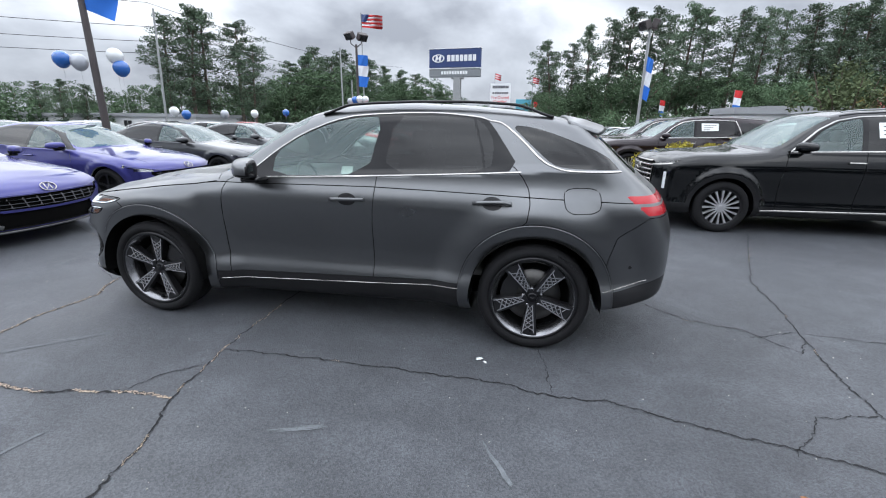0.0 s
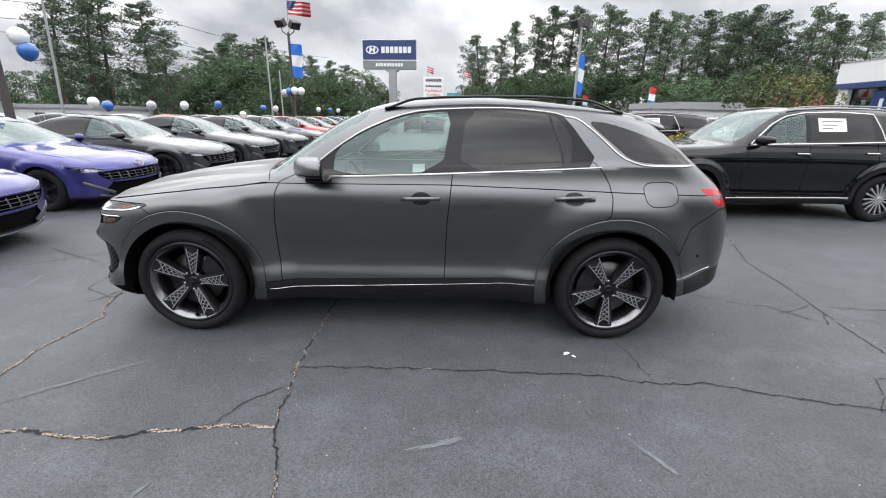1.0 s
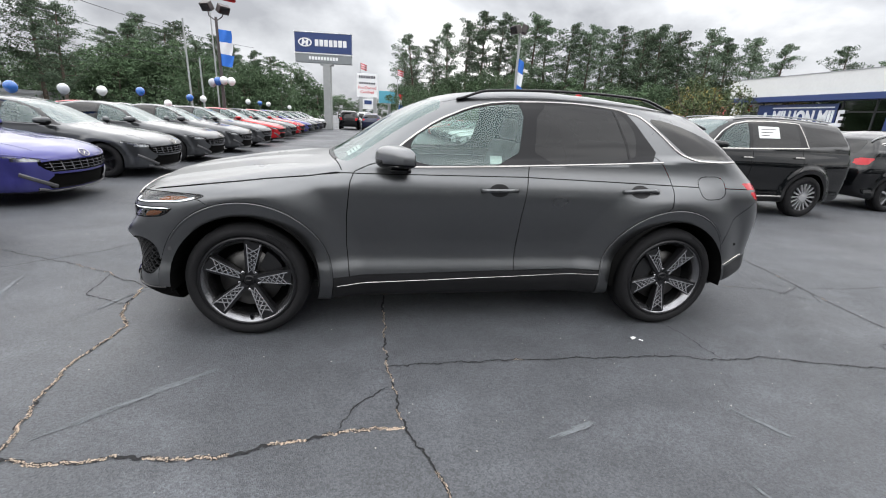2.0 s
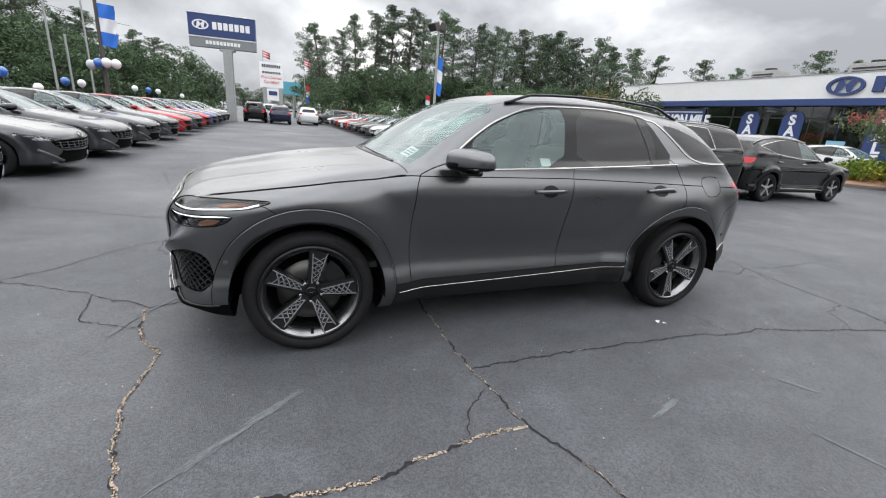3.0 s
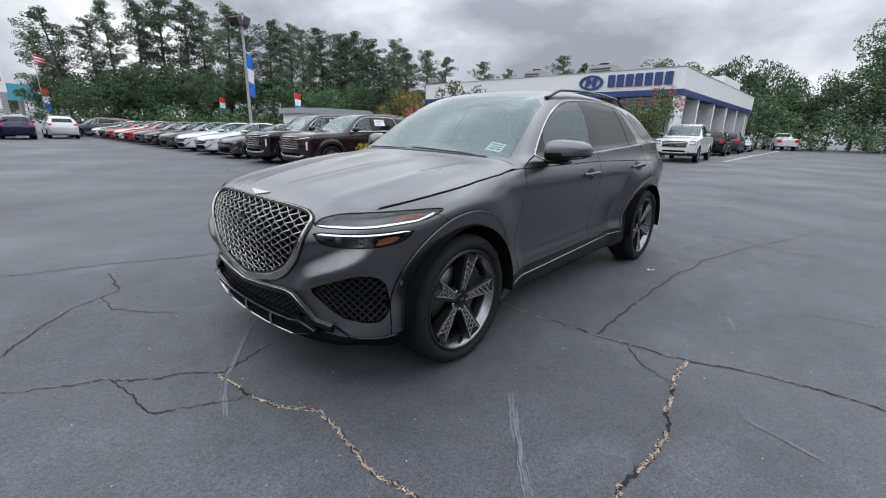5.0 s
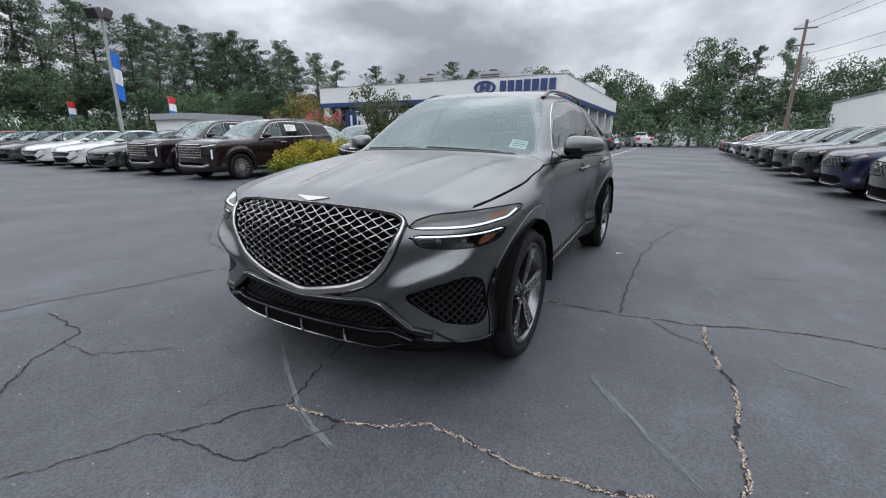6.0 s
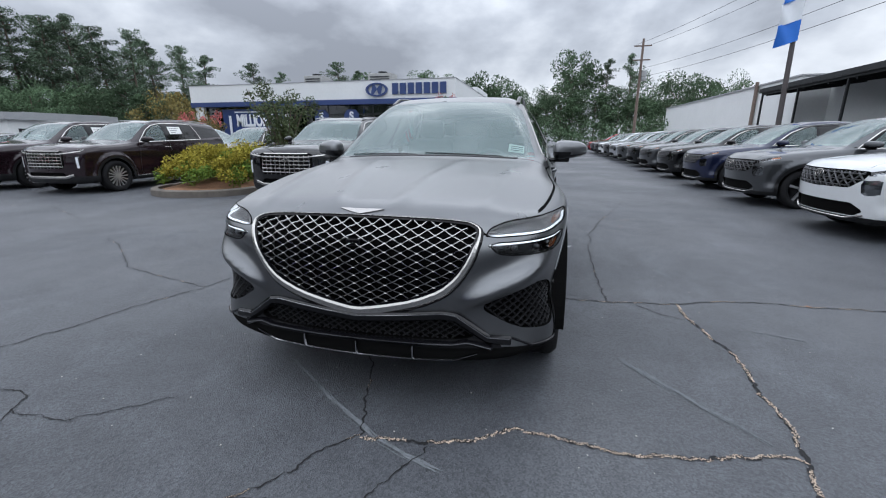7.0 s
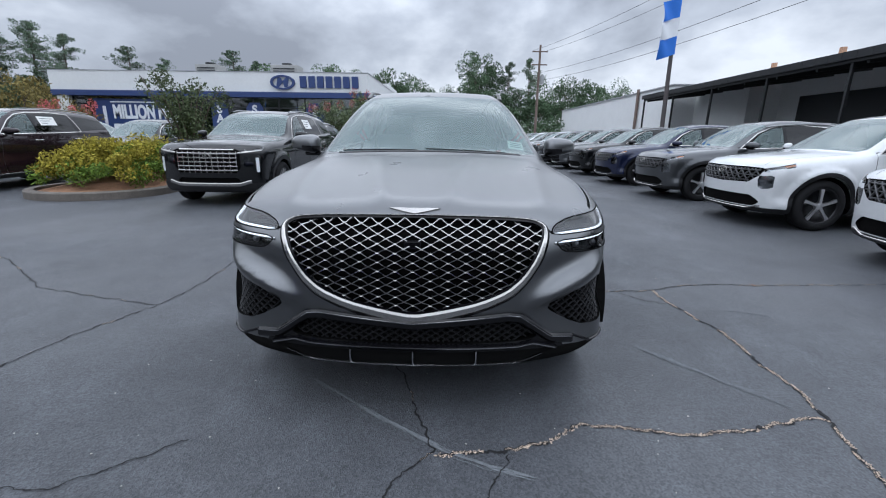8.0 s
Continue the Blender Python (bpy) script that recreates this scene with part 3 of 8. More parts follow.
def mirror_cap(parent, x, y, z, s, material, sx=0.1, sy=0.12, sz=0.085):
    bm = bmesh.new()
    bmesh.ops.create_uvsphere(bm, u_segments=24, v_segments=14, radius=1.0)
    for v in bm.verts:
        c = v.co
        px, py, pz = (math.copysign(abs(k) ** 0.62, k) for k in c)
        out = py * s
        c.x = px * (sx if px < 0 else sx * 0.45) * (1 - 0.25 * out) + 0.45 * sx * out
        c.y = py * sy
        c.z = pz * (sz * (1 - 0.12 * out) if pz > 0 else sz * (0.62 - 0.25 * out))
    bmesh.ops.translate(bm, vec=(x, y, z), verts=bm.verts)
    m = part("mirror", bm, material, parent, smooth=True)
    m.data.materials.append(M_GLOSSBLK)
    for q in m.data.polygons:
        if q.center.z < z - 0.12 * sz or q.normal.x > 0.6:
            q.material_index = 1
    bm = bmesh.new()
    box(bm, x - 0.005, y - s * sy * 0.62, z - sz * 0.75, sx * 1.1, sy * 1.2, sz * 0.4, 0.015)
    part("mirror_arm", bm, M_GLOSSBLK, m, smooth=True)
    return m


def thin_strip(shell, pts, name, material, parent, width=0.016, height=0.006, closed=False, label=""):
    n = shell.normals(pts)
    v, f = strip(pts, n, width, height, closed)
    return mesh_object(name, v, f, material, parent, label, smooth=False)


# ---- the grey crossover ----
def hood_crease(x, ay):
    line = 0.14 + 0.15 * np.clip(x + 2.15, 0, 1.2)
    edge = 0.56 + 0.10 * np.clip(x + 2.0, 0, 1.2)
    return (0.012 * np.exp(-(((ay - line) / 0.05) ** 2)) + 0.010 * np.exp(-(((ay - edge) / 0.05) ** 2))) * sstep(-2.2, -1.85, x) * (1 - sstep(-1.25, -1.0, x))


def nose_form(ay, z):
    """The ridge that runs from under the grille up to the corner, and the hollow over it."""
    line = 0.545 + 0.44 * (ay - 0.5)
    on = sstep(0.42, 0.62, ay)
    return on * (0.036 * np.exp(-(((z - line) / 0.042) ** 2)) - 0.022 * np.exp(-(((z - line - 0.105) / 0.05) ** 2)))


def crease_fun(q):
    return np.where(q[:, 0] < -1.06, -1.0, q[:, 2] - np.interp(q[:, 0], [-1.3, -1.05, -0.85, 0.3, 1.35, 1.95, 2.6], [1.005, 1.030, 1.050, 1.058, 1.036, 1.02, 1.02]))


HERO = dict(
    top=[(-2.45, 0.70), (-2.26, 0.875), (-2.127, 0.940), (-2.0, 0.975), (-1.56, 1.056), (-1.22, 1.098), (-1.08, 1.112), (-1.0, 1.122), (-0.9, 1.185), (-0.68, 1.335), (-0.5, 1.445), (-0.3, 1.537), (-0.1, 1.588), (0.2, 1.618), (0.5, 1.626), (0.9, 1.612), (1.3, 1.577), (1.6, 1.53), (1.75, 1.49), (1.90, 1.39), (2.1, 1.22), (2.3, 1.08), (2.6, 0.86)],
    plan=[(-2.4, 0.85), (-2.1, 0.872), (-1.9, 0.885), (-1.44, 0.888), (-0.9, 0.872), (0, 0.87), (0.8, 0.87), (1.44, 0.885), (1.9, 0.87), (2.2, 0.83), (2.5, 0.76)],
    side=[(0.12, 0.12), (0.24, 0.07), (0.33, 0.035), (0.415, 0.038), (0.50, 0.068), (0.60, 0.060), (0.75, 0.028), (0.86, 0.008), (0.94, 0.0), (1.0, 0.010), (1.045, 0.026), (1.06, 0.040), (1.12, 0.056), (1.2, 0.064), (1.8, 0.064)],
    belt=[(-1.2, 1.06), (-0.8, 1.085), (0, 1.115), (0.9, 1.15), (1.3, 1.185), (1.9, 1.2), (2.5, 1.2)],
    lift=0.05, face=nose_form, low=[(-2.4, 0.24), (-2.0, 0.235), (-0.9, 0.20), (1.0, 0.22), (1.9, 0.30), (2.5, 0.40)],
    front=[(0.12, -2.14), (0.22, -2.22), (0.30, -2.25), (0.38, -2.228), (0.47, -2.225), (0.65, -2.24), (0.80, -2.235), (0.9, -2.205), (0.97, -2.13), (1.2, -1.9)],
    rear=[(0.2, 2.33), (0.4, 2.40), (0.6, 2.415), (0.8, 2.40), (0.95, 2.36), (1.05, 2.34), (1.15, 2.23), (1.3, 2.06), (1.45, 1.90), (1.7, 1.66)],
    step=0.015, tumble=(0.37, 0.28), taper=0.05, axles=(-1.4375, 1.4375), hub=0.362, arch=0.437, flare=0.050, fade=0.30, haunch=0.012,
    sweep=0.22, crown=0.05, bow=(0.135, 2.3, 0.17, 2.5), k_top=0.13, k_front=0.12, k_rear=0.14, crease=hood_crease)

GLASS_F = rounded([(-0.44, 1.108), (-0.43, 1.262), (-0.26, 1.372), (-0.04, 1.467), (0.15, 1.506), (0.345, 1.517), (0.27, 1.130)], 1)
GLASS_R = rounded([(0.385, 1.138), (0.435, 1.517), (0.733, 1.53), (1.0, 1.506), (1.06, 1.47), (1.13, 1.36), (1.115, 1.178)], 1)
GLASS_Q = rounded([(1.225, 1.472), (1.36, 1.462), (1.53, 1.415), (1.83, 1.30), (1.915, 1.215), (1.88, 1.212), (1.60, 1.214), (1.50, 1.235), (1.37, 1.345)], 1)
FRAME = rounded([(-0.66, 1.088), (-0.42, 1.284), (-0.25, 1.393), (-0.03, 1.485), (0.15, 1.524), (0.5, 1.542), (0.75, 1.545), (1.02, 1.52), (1.09, 1.495), (1.315, 1.186), (0.9, 1.158), (0.0, 1.112)], 1)
TRIM_LINE = rounded([(1.31, 1.186), (0.9, 1.158), (0.0, 1.112), (-0.66, 1.088), (-0.42, 1.284), (-0.25, 1.393), (-0.03, 1.485), (0.15, 1.524), (0.5, 1.542), (0.75, 1.545), (1.02, 1.52), (1.09, 1.497)], 1, False)
C_LINE = rounded([(1.09, 1.497), (1.17, 1.487), (1.30, 1.385), (1.44, 1.25), (1.56, 1.203), (1.70, 1.198), (1.92, 1.202)], 2, False)
GRILLE = rounded([(0.0, 0.906), (0.158, 0.905), (0.386, 0.898), (0.50, 0.888), (0.548, 0.868), (0.555, 0.835), (0.523, 0.742), (0.47, 0.655), (0.403, 0.59), (0.286, 0.537), (0.12, 0.495), (0.0, 0.472), (-0.12, 0.495), (-0.12, 0.9)], 1)
LAMP_UP = rounded([(-1.565, 0.832), (-1.52, 0.868), (-1.39, 0.895), (-1.15, 0.910), (-0.76, 0.911), (-0.70, 0.903), (-0.84, 0.862), (-1.2, 0.844)], 1)
LAMP_LOW = rounded([(-1.56, 0.812), (-1.25, 0.820), (-0.90, 0.831), (-0.95, 0.792), (-1.03, 0.768), (-1.40, 0.754), (-1.52, 0.766)], 1)
INTAKE = rounded([(-1.63, 0.530), (-1.45, 0.596), (-1.28, 0.634), (-1.16, 0.626), (-1.09, 0.595), (-1.058, 0.46), (-1.11, 0.410), (-1.20, 0.405), (-1.40, 0.425)], 1)
LOW_INTAKE = rounded([(-0.1, 0.432), (0.0, 0.432), (0.40, 0.468), (0.46, 0.458), (0.55, 0.39), (0.50, 0.368), (0.0, 0.362), (-0.1, 0.362)], 1)


def sill_fun(q):
    return np.where((q[:, 0] > -1.0) & (q[:, 0] < 1.05), q[:, 2] - (0.398 + 0.024 * q[:, 0]), np.maximum(np.abs(q[:, 0] - 0.02) - 1.0, 0.01))


def hood_fun(q):
    x, z = q[:, 0], q[:, 2]
    zh = np.interp(x, [-2.3, -2.12, -1.95, -1.8, -1.6, -1.3, -1.05, -0.9, -0.7], [0.905, 0.905, 0.918, 0.940, 0.968, 1.005, 1.027, 1.05, 1.06])
    ahead = np.interp(np.abs(q[:, 1]), [0, 0.158, 0.386, 0.50, 0.548, 0.575, 0.62, 0.76, 0.80, 0.85], [0.911, 0.910, 0.903, 0.893, 0.874, 0.845, 0.835, 0.86, 0.95, 1.2])
    zh = zh + (np.minimum(zh, ahead) - zh) * (1 - sstep(-1.97, -1.85, x))
    d = (zh - z) * 0.9
    return np.where(x < -0.6, np.maximum(d, x - 0.22 * q[:, 1] ** 2 + 1.005), 1.0)


def build_hero():
    car = tagged(new("crossover_suv"), "matte dark grey crossover SUV with dark five-spoke wheels, parked on asphalt", "car")
    sh = Shell(HERO)
    v, quads = sh.net(0.023)
    hub, (a0, a1) = HERO["hub"], HERO["axles"]
    regions = [
        ("open", wheel_hole(a0, hub, 0.431), 0), ("open", wheel_hole(a1, hub, 0.431), 0),
        ("glass_front", on_flank(GLASS_F), 0), ("glass_rear", on_flank(GLASS_R), 0), ("glass_quarter", on_flank(GLASS_Q), 0), ("frame", on_flank(FRAME), 0),
        ("windscreen", on_screen([(-0.985, -0.2), (-0.985, 0.68), (-0.95, 0.74), (-0.32, 0.60), (-0.29, 0.54), (-0.27, -0.2)], 0.22, 1.05), 0),
        ("back_window", on_screen([(1.78, -0.2), (1.78, 0.50), (2.12, 0.60), (2.12, -0.2)], -0.22, 1.1), 0),
        ("grille", on_face(GRILLE), 0), ("lower_intake", on_face(LOW_INTAKE), 0), ("side_intake", on_corner(INTAKE), 0),
        ("lower_frame", on_face([(-0.1, 0.444), (0.0, 0.444), (0.41, 0.486), (0.49, 0.474), (0.62, 0.375), (0.68, 0.330), (-0.1, 0.330)]), 0),
        ("lamp_up", on_corner(LAMP_UP), 0), ("lamp_low", on_corner(LAMP_LOW), 0),
        ("splitter", lambda q: np.where(q[:, 0] < -1.80, q[:, 2] - 0.335 - 0.0 * q[:, 1], 1.0), 0),
        ("tail_lamp", on_flank([(1.955, 1.062), (2.5, 1.06), (2.5, 1.012), (2.01, 1.018)], ymin=0.25), 0),
        ("tail_lamp", on_flank([(2.035, 1.000), (2.5, 0.995), (2.5, 0.935), (2.10, 0.945)], ymin=0.25), 0),
        ("arch", wheel_hole(a0, hub, 0.513), 0.004), ("arch", wheel_hole(a1, hub, 0.513), 0.004),
        ("fuel_door", on_flank(rounded([(1.575, 1.098), (1.80, 1.104), (1.815, 0.955), (1.60, 0.945)], 2), -1), 0.005),
        ("hood", hood_fun, 0.006),
        ("sill", sill_fun, 0.004),
        # shoulder crease: its dark shade line is drawn as a black groove
        ("", crease_fun, 0.006),
        ("front_door", on_flank([(-0.815, 0.30), (-0.838, 0.6), (-0.835, 0.78), (-0.81, 1.0), (-0.785, 1.06), (-0.70, 1.10), (-0.2, 1.25), (0.375, 1.3), (0.345, 1.10), (0.317, 0.8), (0.302, 0.30)]), 0.006),
        ("rear_door", on_flank([(0.302, 0.30), (0.317, 0.8), (0.345, 1.10), (0.375, 1.3), (1.0, 1.35), (1.27, 1.21), (1.325, 1.15), (1.365, 1.08), (1.378, 1.0), (1.365, 0.89), (1.30, 0.83), (1.16, 0.78), (1.02, 0.66), (0.955, 0.52), (0.945, 0.30)]), 0.006),
        ("front_bumper", on_flank([(-2.6, 0.895), (-1.75, 0.895), (-1.66, 0.88), (-1.60, 0.84), (-1.72, 0.7), (-1.9, 0.5), (-1.9, 0.1), (-2.6, 0.1)], ymin=-1), 0.004),
        ("valance", lambda q: np.where(q[:, 0] > 1.5, q[:, 2] - 0.425 - 0.22 * (q[:, 0] - 1.88), 1.0), 0),
        ("rear_bumper", on_flank([(2.11, 0.93), (1.93, 0.80), (1.89, 0.66), (1.85, 0.1), (2.7, 0.1), (2.7, 0.93)], ymin=-1), 0.005),
        ("tailgate", on_face([(-0.2, 0.93), (-0.2, 1.7), (0.50, 1.7), (0.63, 1.2), (0.66, 0.93)], 1.72, True), 0.005),
        ("roof", on_screen([(-0.27, -0.2), (-0.29, 0.5), (-0.27, 0.545), (1.78, 0.53), (1.78, -0.2)], 0.0, 1.4), 0.003),
    ]
    V, F, names, C = cut_up(sh, v, quads, regions)
    left = C[:, 1] < 0
    def both(key, name, material, label="", **k):
        for s in (True, False):
            piece(sh, V, F, (names == key) & (left == s), name, material, car, label, **k)
    piece(sh, V, F, names == "", "body_shell", M_MATTE, car)
    # real joints, plus the black line painted as the crease's shade
    piece(sh, V, F, names == "gap", "panel_gap", M_GAP, car, inset=0.006)
    for key, name in (("front_door", "front_door"), ("rear_door", "rear_door"), ("fuel_door", "fuel_door")):
        both(key, name, M_MATTE)
    both("sill", "sill", M_TRIM)
    for ax in (a0, a1):
        for s in (True, False):
            piece(sh, V, F, (names == "arch") & (left == s) & (np.abs(C[:, 0] - ax) < 0.7), "arch_moulding", M_MATTE, car, push=0.004)
    for key in ("hood", "roof", "front_bumper", "rear_bumper", "tailgate"):
        piece(sh, V, F, names == key, key, M_MATTE, car)
    both("frame", "window_frame", M_GLOSSBLK, "gloss black window frame")
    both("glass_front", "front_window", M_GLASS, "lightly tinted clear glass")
    both("glass_rear", "rear_window", M_PRIVACY, "dark privacy glass")
    both("glass_quarter", "quarter_window", M_PRIVACY, "dark privacy glass")
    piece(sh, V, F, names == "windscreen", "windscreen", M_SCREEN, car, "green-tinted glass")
    piece(sh, V, F, names == "back_window", "back_window", M_PRIVACY, car)
    # no opening is cut here; near-black colour gives its inner shade
    piece(sh, V, F, names == "splitter", "front_splitter", M_GAP, car, "uncut lower front, coloured black for the shade of its opening")
    piece(sh, V, F, names == "lower_frame", "intake_frame", M_GLOSSBLK, car, "gloss black")
    piece(sh, V, F, names == "valance", "rear_valance", M_TRIM, car, "black lower rear valance")
    both("tail_lamp", "tail_lamp", M_REDLENS, "red lens")

    # grille, intakes and lamps
    g = piece(sh, V, F, names == "grille", "grille", M_GAP, car, "chrome diamond mesh grille", inset=0.035, walls=True)
    bars = []
    for sgn in (1, -1):
        for c in np.arange(-1.606, 1.6, 0.073):
            t = np.linspace(0.44, 0.93, 44)
            y = c + sgn * (t - 0.69) / 0.52
            keep = (poly_distance(GRILLE, np.abs(y), t) < 0.004) & (np.abs(y) < 0.56)
            if keep.sum() > 2:
                pts = sh.on_front(y[keep], t[keep])
                n = sh.normals(pts)
                wob = 0.006 * np.cos((t[keep] - 0.69) / 0.019 * math.pi) + 0.012
                bars.append(strip(pts - n * wob[:, None], n, 0.0070, 0.011))
    studs = []
    for row in range(24):
        t = 0.69 + 0.0190 * 0.9989 * (row - 12)
        for c in np.arange(-1.606, 1.6, 0.073):
            y = c + (t - 0.69) / 0.52
            if poly_distance(GRILLE, np.array([abs(y)]), np.array([t]))[0] < -0.012:
                studs.append((y, t))
    sp = np.array(studs)
    sp = sh.on_front(sp[:, 0], sp[:, 1])
    for p, q in zip(sp, sh.normals(sp)):
        c = p - q * 0.003
        bars.append(([(c[0], c[1] - 0.009, c[2]), (c[0] - 0.003, c[1], c[2] - 0.003), (c[0], c[1] + 0.009, c[2]), (c[0] + 0.006, c[1], c[2] + 0.004)], [(0, 1, 2, 3)]))
    bv, bf = join(bars)
    mesh_object("mesh_panel", bv, bf, M_MESH, g, smooth=False)
    loop = dense([tuple(p) for p in GRILLE if p[0] > -0.001] + [(-p[0], p[1]) for p in GRILLE[::-1] if p[0] > 0.001], 0.015, True)
    pts = sh.on_front(loop[:, 0], loop[:, 1])
    thick = np.interp(loop[:, 1], [0.47, 0.52, 0.75, 0.85, 0.885, 0.9], [0.050, 0.042, 0.026, 0.014, 0.004, 0.003])
    v2, f2 = strip(pts, sh.normals(pts), thick + 0.018, 0.006, True)
    mesh_object("grille_border", v2, f2, M_GLOSSBLK, g, "gloss black border", smooth=False)
    v2, f2 = strip(pts, sh.normals(pts), thick, 0.012, True)
    mesh_object("grille_surround", v2, f2, M_CHROME, g, "satin chrome shield-shaped surround", smooth=False)
    bm = bmesh.new()
    box(bm, -2.215, 0, 0.80, 0.02, 0.07, 0.035, 0.006)
    part("sensor", bm, M_GLOSSBLK, g)
    low = piece(sh, V, F, names == "lower_intake", "lower_intake", M_GAP, car, inset=0.05, walls=True)
    bars = []
    for sgn in (1, -1):
        for c in np.arange(-1.2, 1.2, 0.045):
            t = np.linspace(0.36, 0.475, 12)
            y = c + sgn * (t - 0.42) / 0.6
            keep = poly_distance(LOW_INTAKE, np.abs(y), t) < 0.0
            if keep.sum() > 2:
                pts = sh.on_front(y[keep], t[keep])
                n = sh.normals(pts)
                bars.append(strip(pts - n * 0.022, n, 0.006, 0.008))
    bv, bf = join(bars)
    mesh_object("intake_mesh", bv, bf, M_TRIM, low, smooth=False)
    for s in (-1, 1):
        sel = (names == "side_intake") & (C[:, 1] * s > 0)
        it = piece(sh, V, F, sel, "side_intake", M_GAP, car, inset=0.04, walls=True)
        bars = []
        for sgn in (1, -1):
            for c in np.arange(-2.2, -0.6, 0.058):
                t = np.linspace(0.40, 0.66, 22)
                u = c + sgn * (t - 0.55) / 0.62
                keep = poly_distance(INTAKE, u, t) < 0.002
                if keep.sum() > 2:
                    pts = sh.on_wrap(u[keep], t[keep], s)
                    n = sh.normals(pts)
                    bars.append(strip(pts - n * 0.018, n, 0.007, 0.010))
        bv, bf = join(bars)
        mesh_object("intake_mesh", bv, bf, M_TRIM, it, smooth=False)
        for key, poly in (("lamp_up", LAMP_UP), ("lamp_low", LAMP_LOW)):
            sel = (names == key) & (C[:, 1] * s > 0)
            lamp = piece(sh, V, F, sel, "headlight", M_LAMPGREY if key == "lamp_up" else M_GLOSSBLK, car, "slim twin-line headlight with lit white strip", inset=0.03, walls=True)
            piece(sh, V, F, sel, "lens", M_LENS, lamp)
            rim = dense([tuple(p) for p in poly] + [tuple(poly[0])], 0.015)
            thin_strip(sh, sh.on_wrap(rim[:, 0], rim[:, 1], s), "lamp_seal", M_GAP, lamp, 0.005, 0.002)
            if key == "lamp_up":
                line = np.array([(-1.555, 0.838), (-1.40, 0.8465), (-1.2, 0.852), (-0.88, 0.867), (-0.78, 0.892)])
                amb = rounded([(-1.06, 0.868), (-0.90, 0.877), (-0.81, 0.899), (-0.99, 0.898)], 1)
            else:
                line = np.array([(-1.55, 0.807), (-1.25, 0.8135), (-0.93, 0.825)])
                amb = rounded([(-1.15, 0.768), (-1.03, 0.776), (-0.985, 0.806), (-1.12, 0.800)], 1)
            ln = dense(line, 0.012)
            pts = sh.on_wrap(ln[:, 0], ln[:, 1], s)
            n = sh.normals(pts)
            v3, f3 = strip(pts - n * 0.008, n, 0.0078, 0.005)
            mesh_object("light_strip", v3, f3, M_LED, lamp, "lit white strip", smooth=False)
            v3 = sh.on_wrap(amb[:, 0], amb[:, 1], s)
            v3 = v3 - sh.normals(v3) * 0.012
            mesh_object("reflector", v3, [tuple(range(len(v3)))], M_AMBER, lamp, "amber reflector", smooth=False)
            for uu in (() if key == "lamp_up" else (-1.40, -1.24)):
                zz = 0.785
                c = sh.on_wrap([uu], [zz], s)[0]
                nn = sh.normals(c[None])[0]
                bm = bmesh.new()
                bmesh.ops.create_uvsphere(bm, u_segments=12, v_segments=8, radius=0.014)
                bmesh.ops.translate(bm, vec=Vector(c - nn * 0.024), verts=bm.verts)
                part("projector", bm, M_LAMPGREY, lamp, smooth=True)

    # bright lines, rails, badge, handles
    for s in (-1, 1):
        ln = dense([tuple(p) for p in TRIM_LINE], 0.02)
        thin_strip(sh, sh.on_side(ln[:, 0], ln[:, 1], s), "window_trim", M_CHROME, car, 0.012, 0.005, False, "satin chrome window trim")
        ln = dense([(0.985, 1.508), (1.055, 1.30), (1.075, 1.172)], 0.03)
        thin_strip(sh, sh.on_side(ln[:, 0], ln[:, 1], s), "window_divider", M_GLOSSBLK, car, 0.016, 0.003)
        ln = dense([tuple(p) for p in C_LINE], 0.02)
        thin_strip(sh, sh.on_side(ln[:, 0], ln[:, 1], s), "quarter_trim", M_CHROME, car, 0.014, 0.005)
        ln = dense([(-0.90, 0.316), (0.30, 0.360), (0.93, 0.388)], 0.05)
        thin_strip(sh, sh.on_side(ln[:, 0], ln[:, 1], s), "sill_trim", M_CHROME, car, 0.006, 0.004)
        ln = dense([(1.88, 0.435), (2.0, 0.47), (2.16, 0.505)], 0.03)
        thin_strip(sh, sh.on_side(ln[:, 0], ln[:, 1], s), "bumper_trim", M_CHROME, car, 0.010, 0.006)
        ln = np.array([(x, 0.0) for x in np.linspace(-0.12, 1.50, 60)])
        rail = []
        for x in ln[:, 0]:
            lift = 0.040 * sstep(-0.12, 0.1, np.array(x)) * (1 - sstep(1.25, 1.5, np.array(x)))
            yy = 0.555 - 0.02 * sstep(0.4, 1.5, np.array(x))
            pt = sh.on_top([x], [yy])[0]
            rail.append((x, s * yy, pt[2] + 0.004 + float(lift)))
        v3, f3 = strip(rail, [(0, 0, 1)] * len(rail), 0.032, 0.014)
        mesh_object("roof_rail", v3, f3, M_GLOSSBLK, car, "gloss black roof rail", smooth=True)
        for x0, zc in ((0.02, 0.966), (1.015, 0.983)):
            xs = np.linspace(x0, x0 + 0.25, 24)
            pts = sh.on_side(xs, np.full(24, zc) + 0.006 * np.linspace(0, 1, 24), s)
            n = sh.normals(pts)
            lift = 0.034 * np.clip(np.minimum(np.linspace(0, 9, 24), np.linspace(5.5, 0, 24)), 0.12, 1)
            v3, f3 = strip(pts + n * lift[:, None], n, 0.024, 0.013)
            h = mesh_object("door_handle", v3, f3, M_MATTE, car, smooth=True)
            # flat black oval laid on the door as the shade inside the handle's cup
            c = sh.on_side([x0 + 0.125], [zc + 0.004], s)[0]
            ring = []
            for i in range(20):
                a = 2 * math.pi * i / 20
                ring.append((x0 + 0.125 + 0.066 * math.cos(a), zc + 0.004 + 0.042 * math.sin(a)))
            rp = np.array(ring)
            pp = sh.on_side(rp[:, 0], rp[:, 1], s)
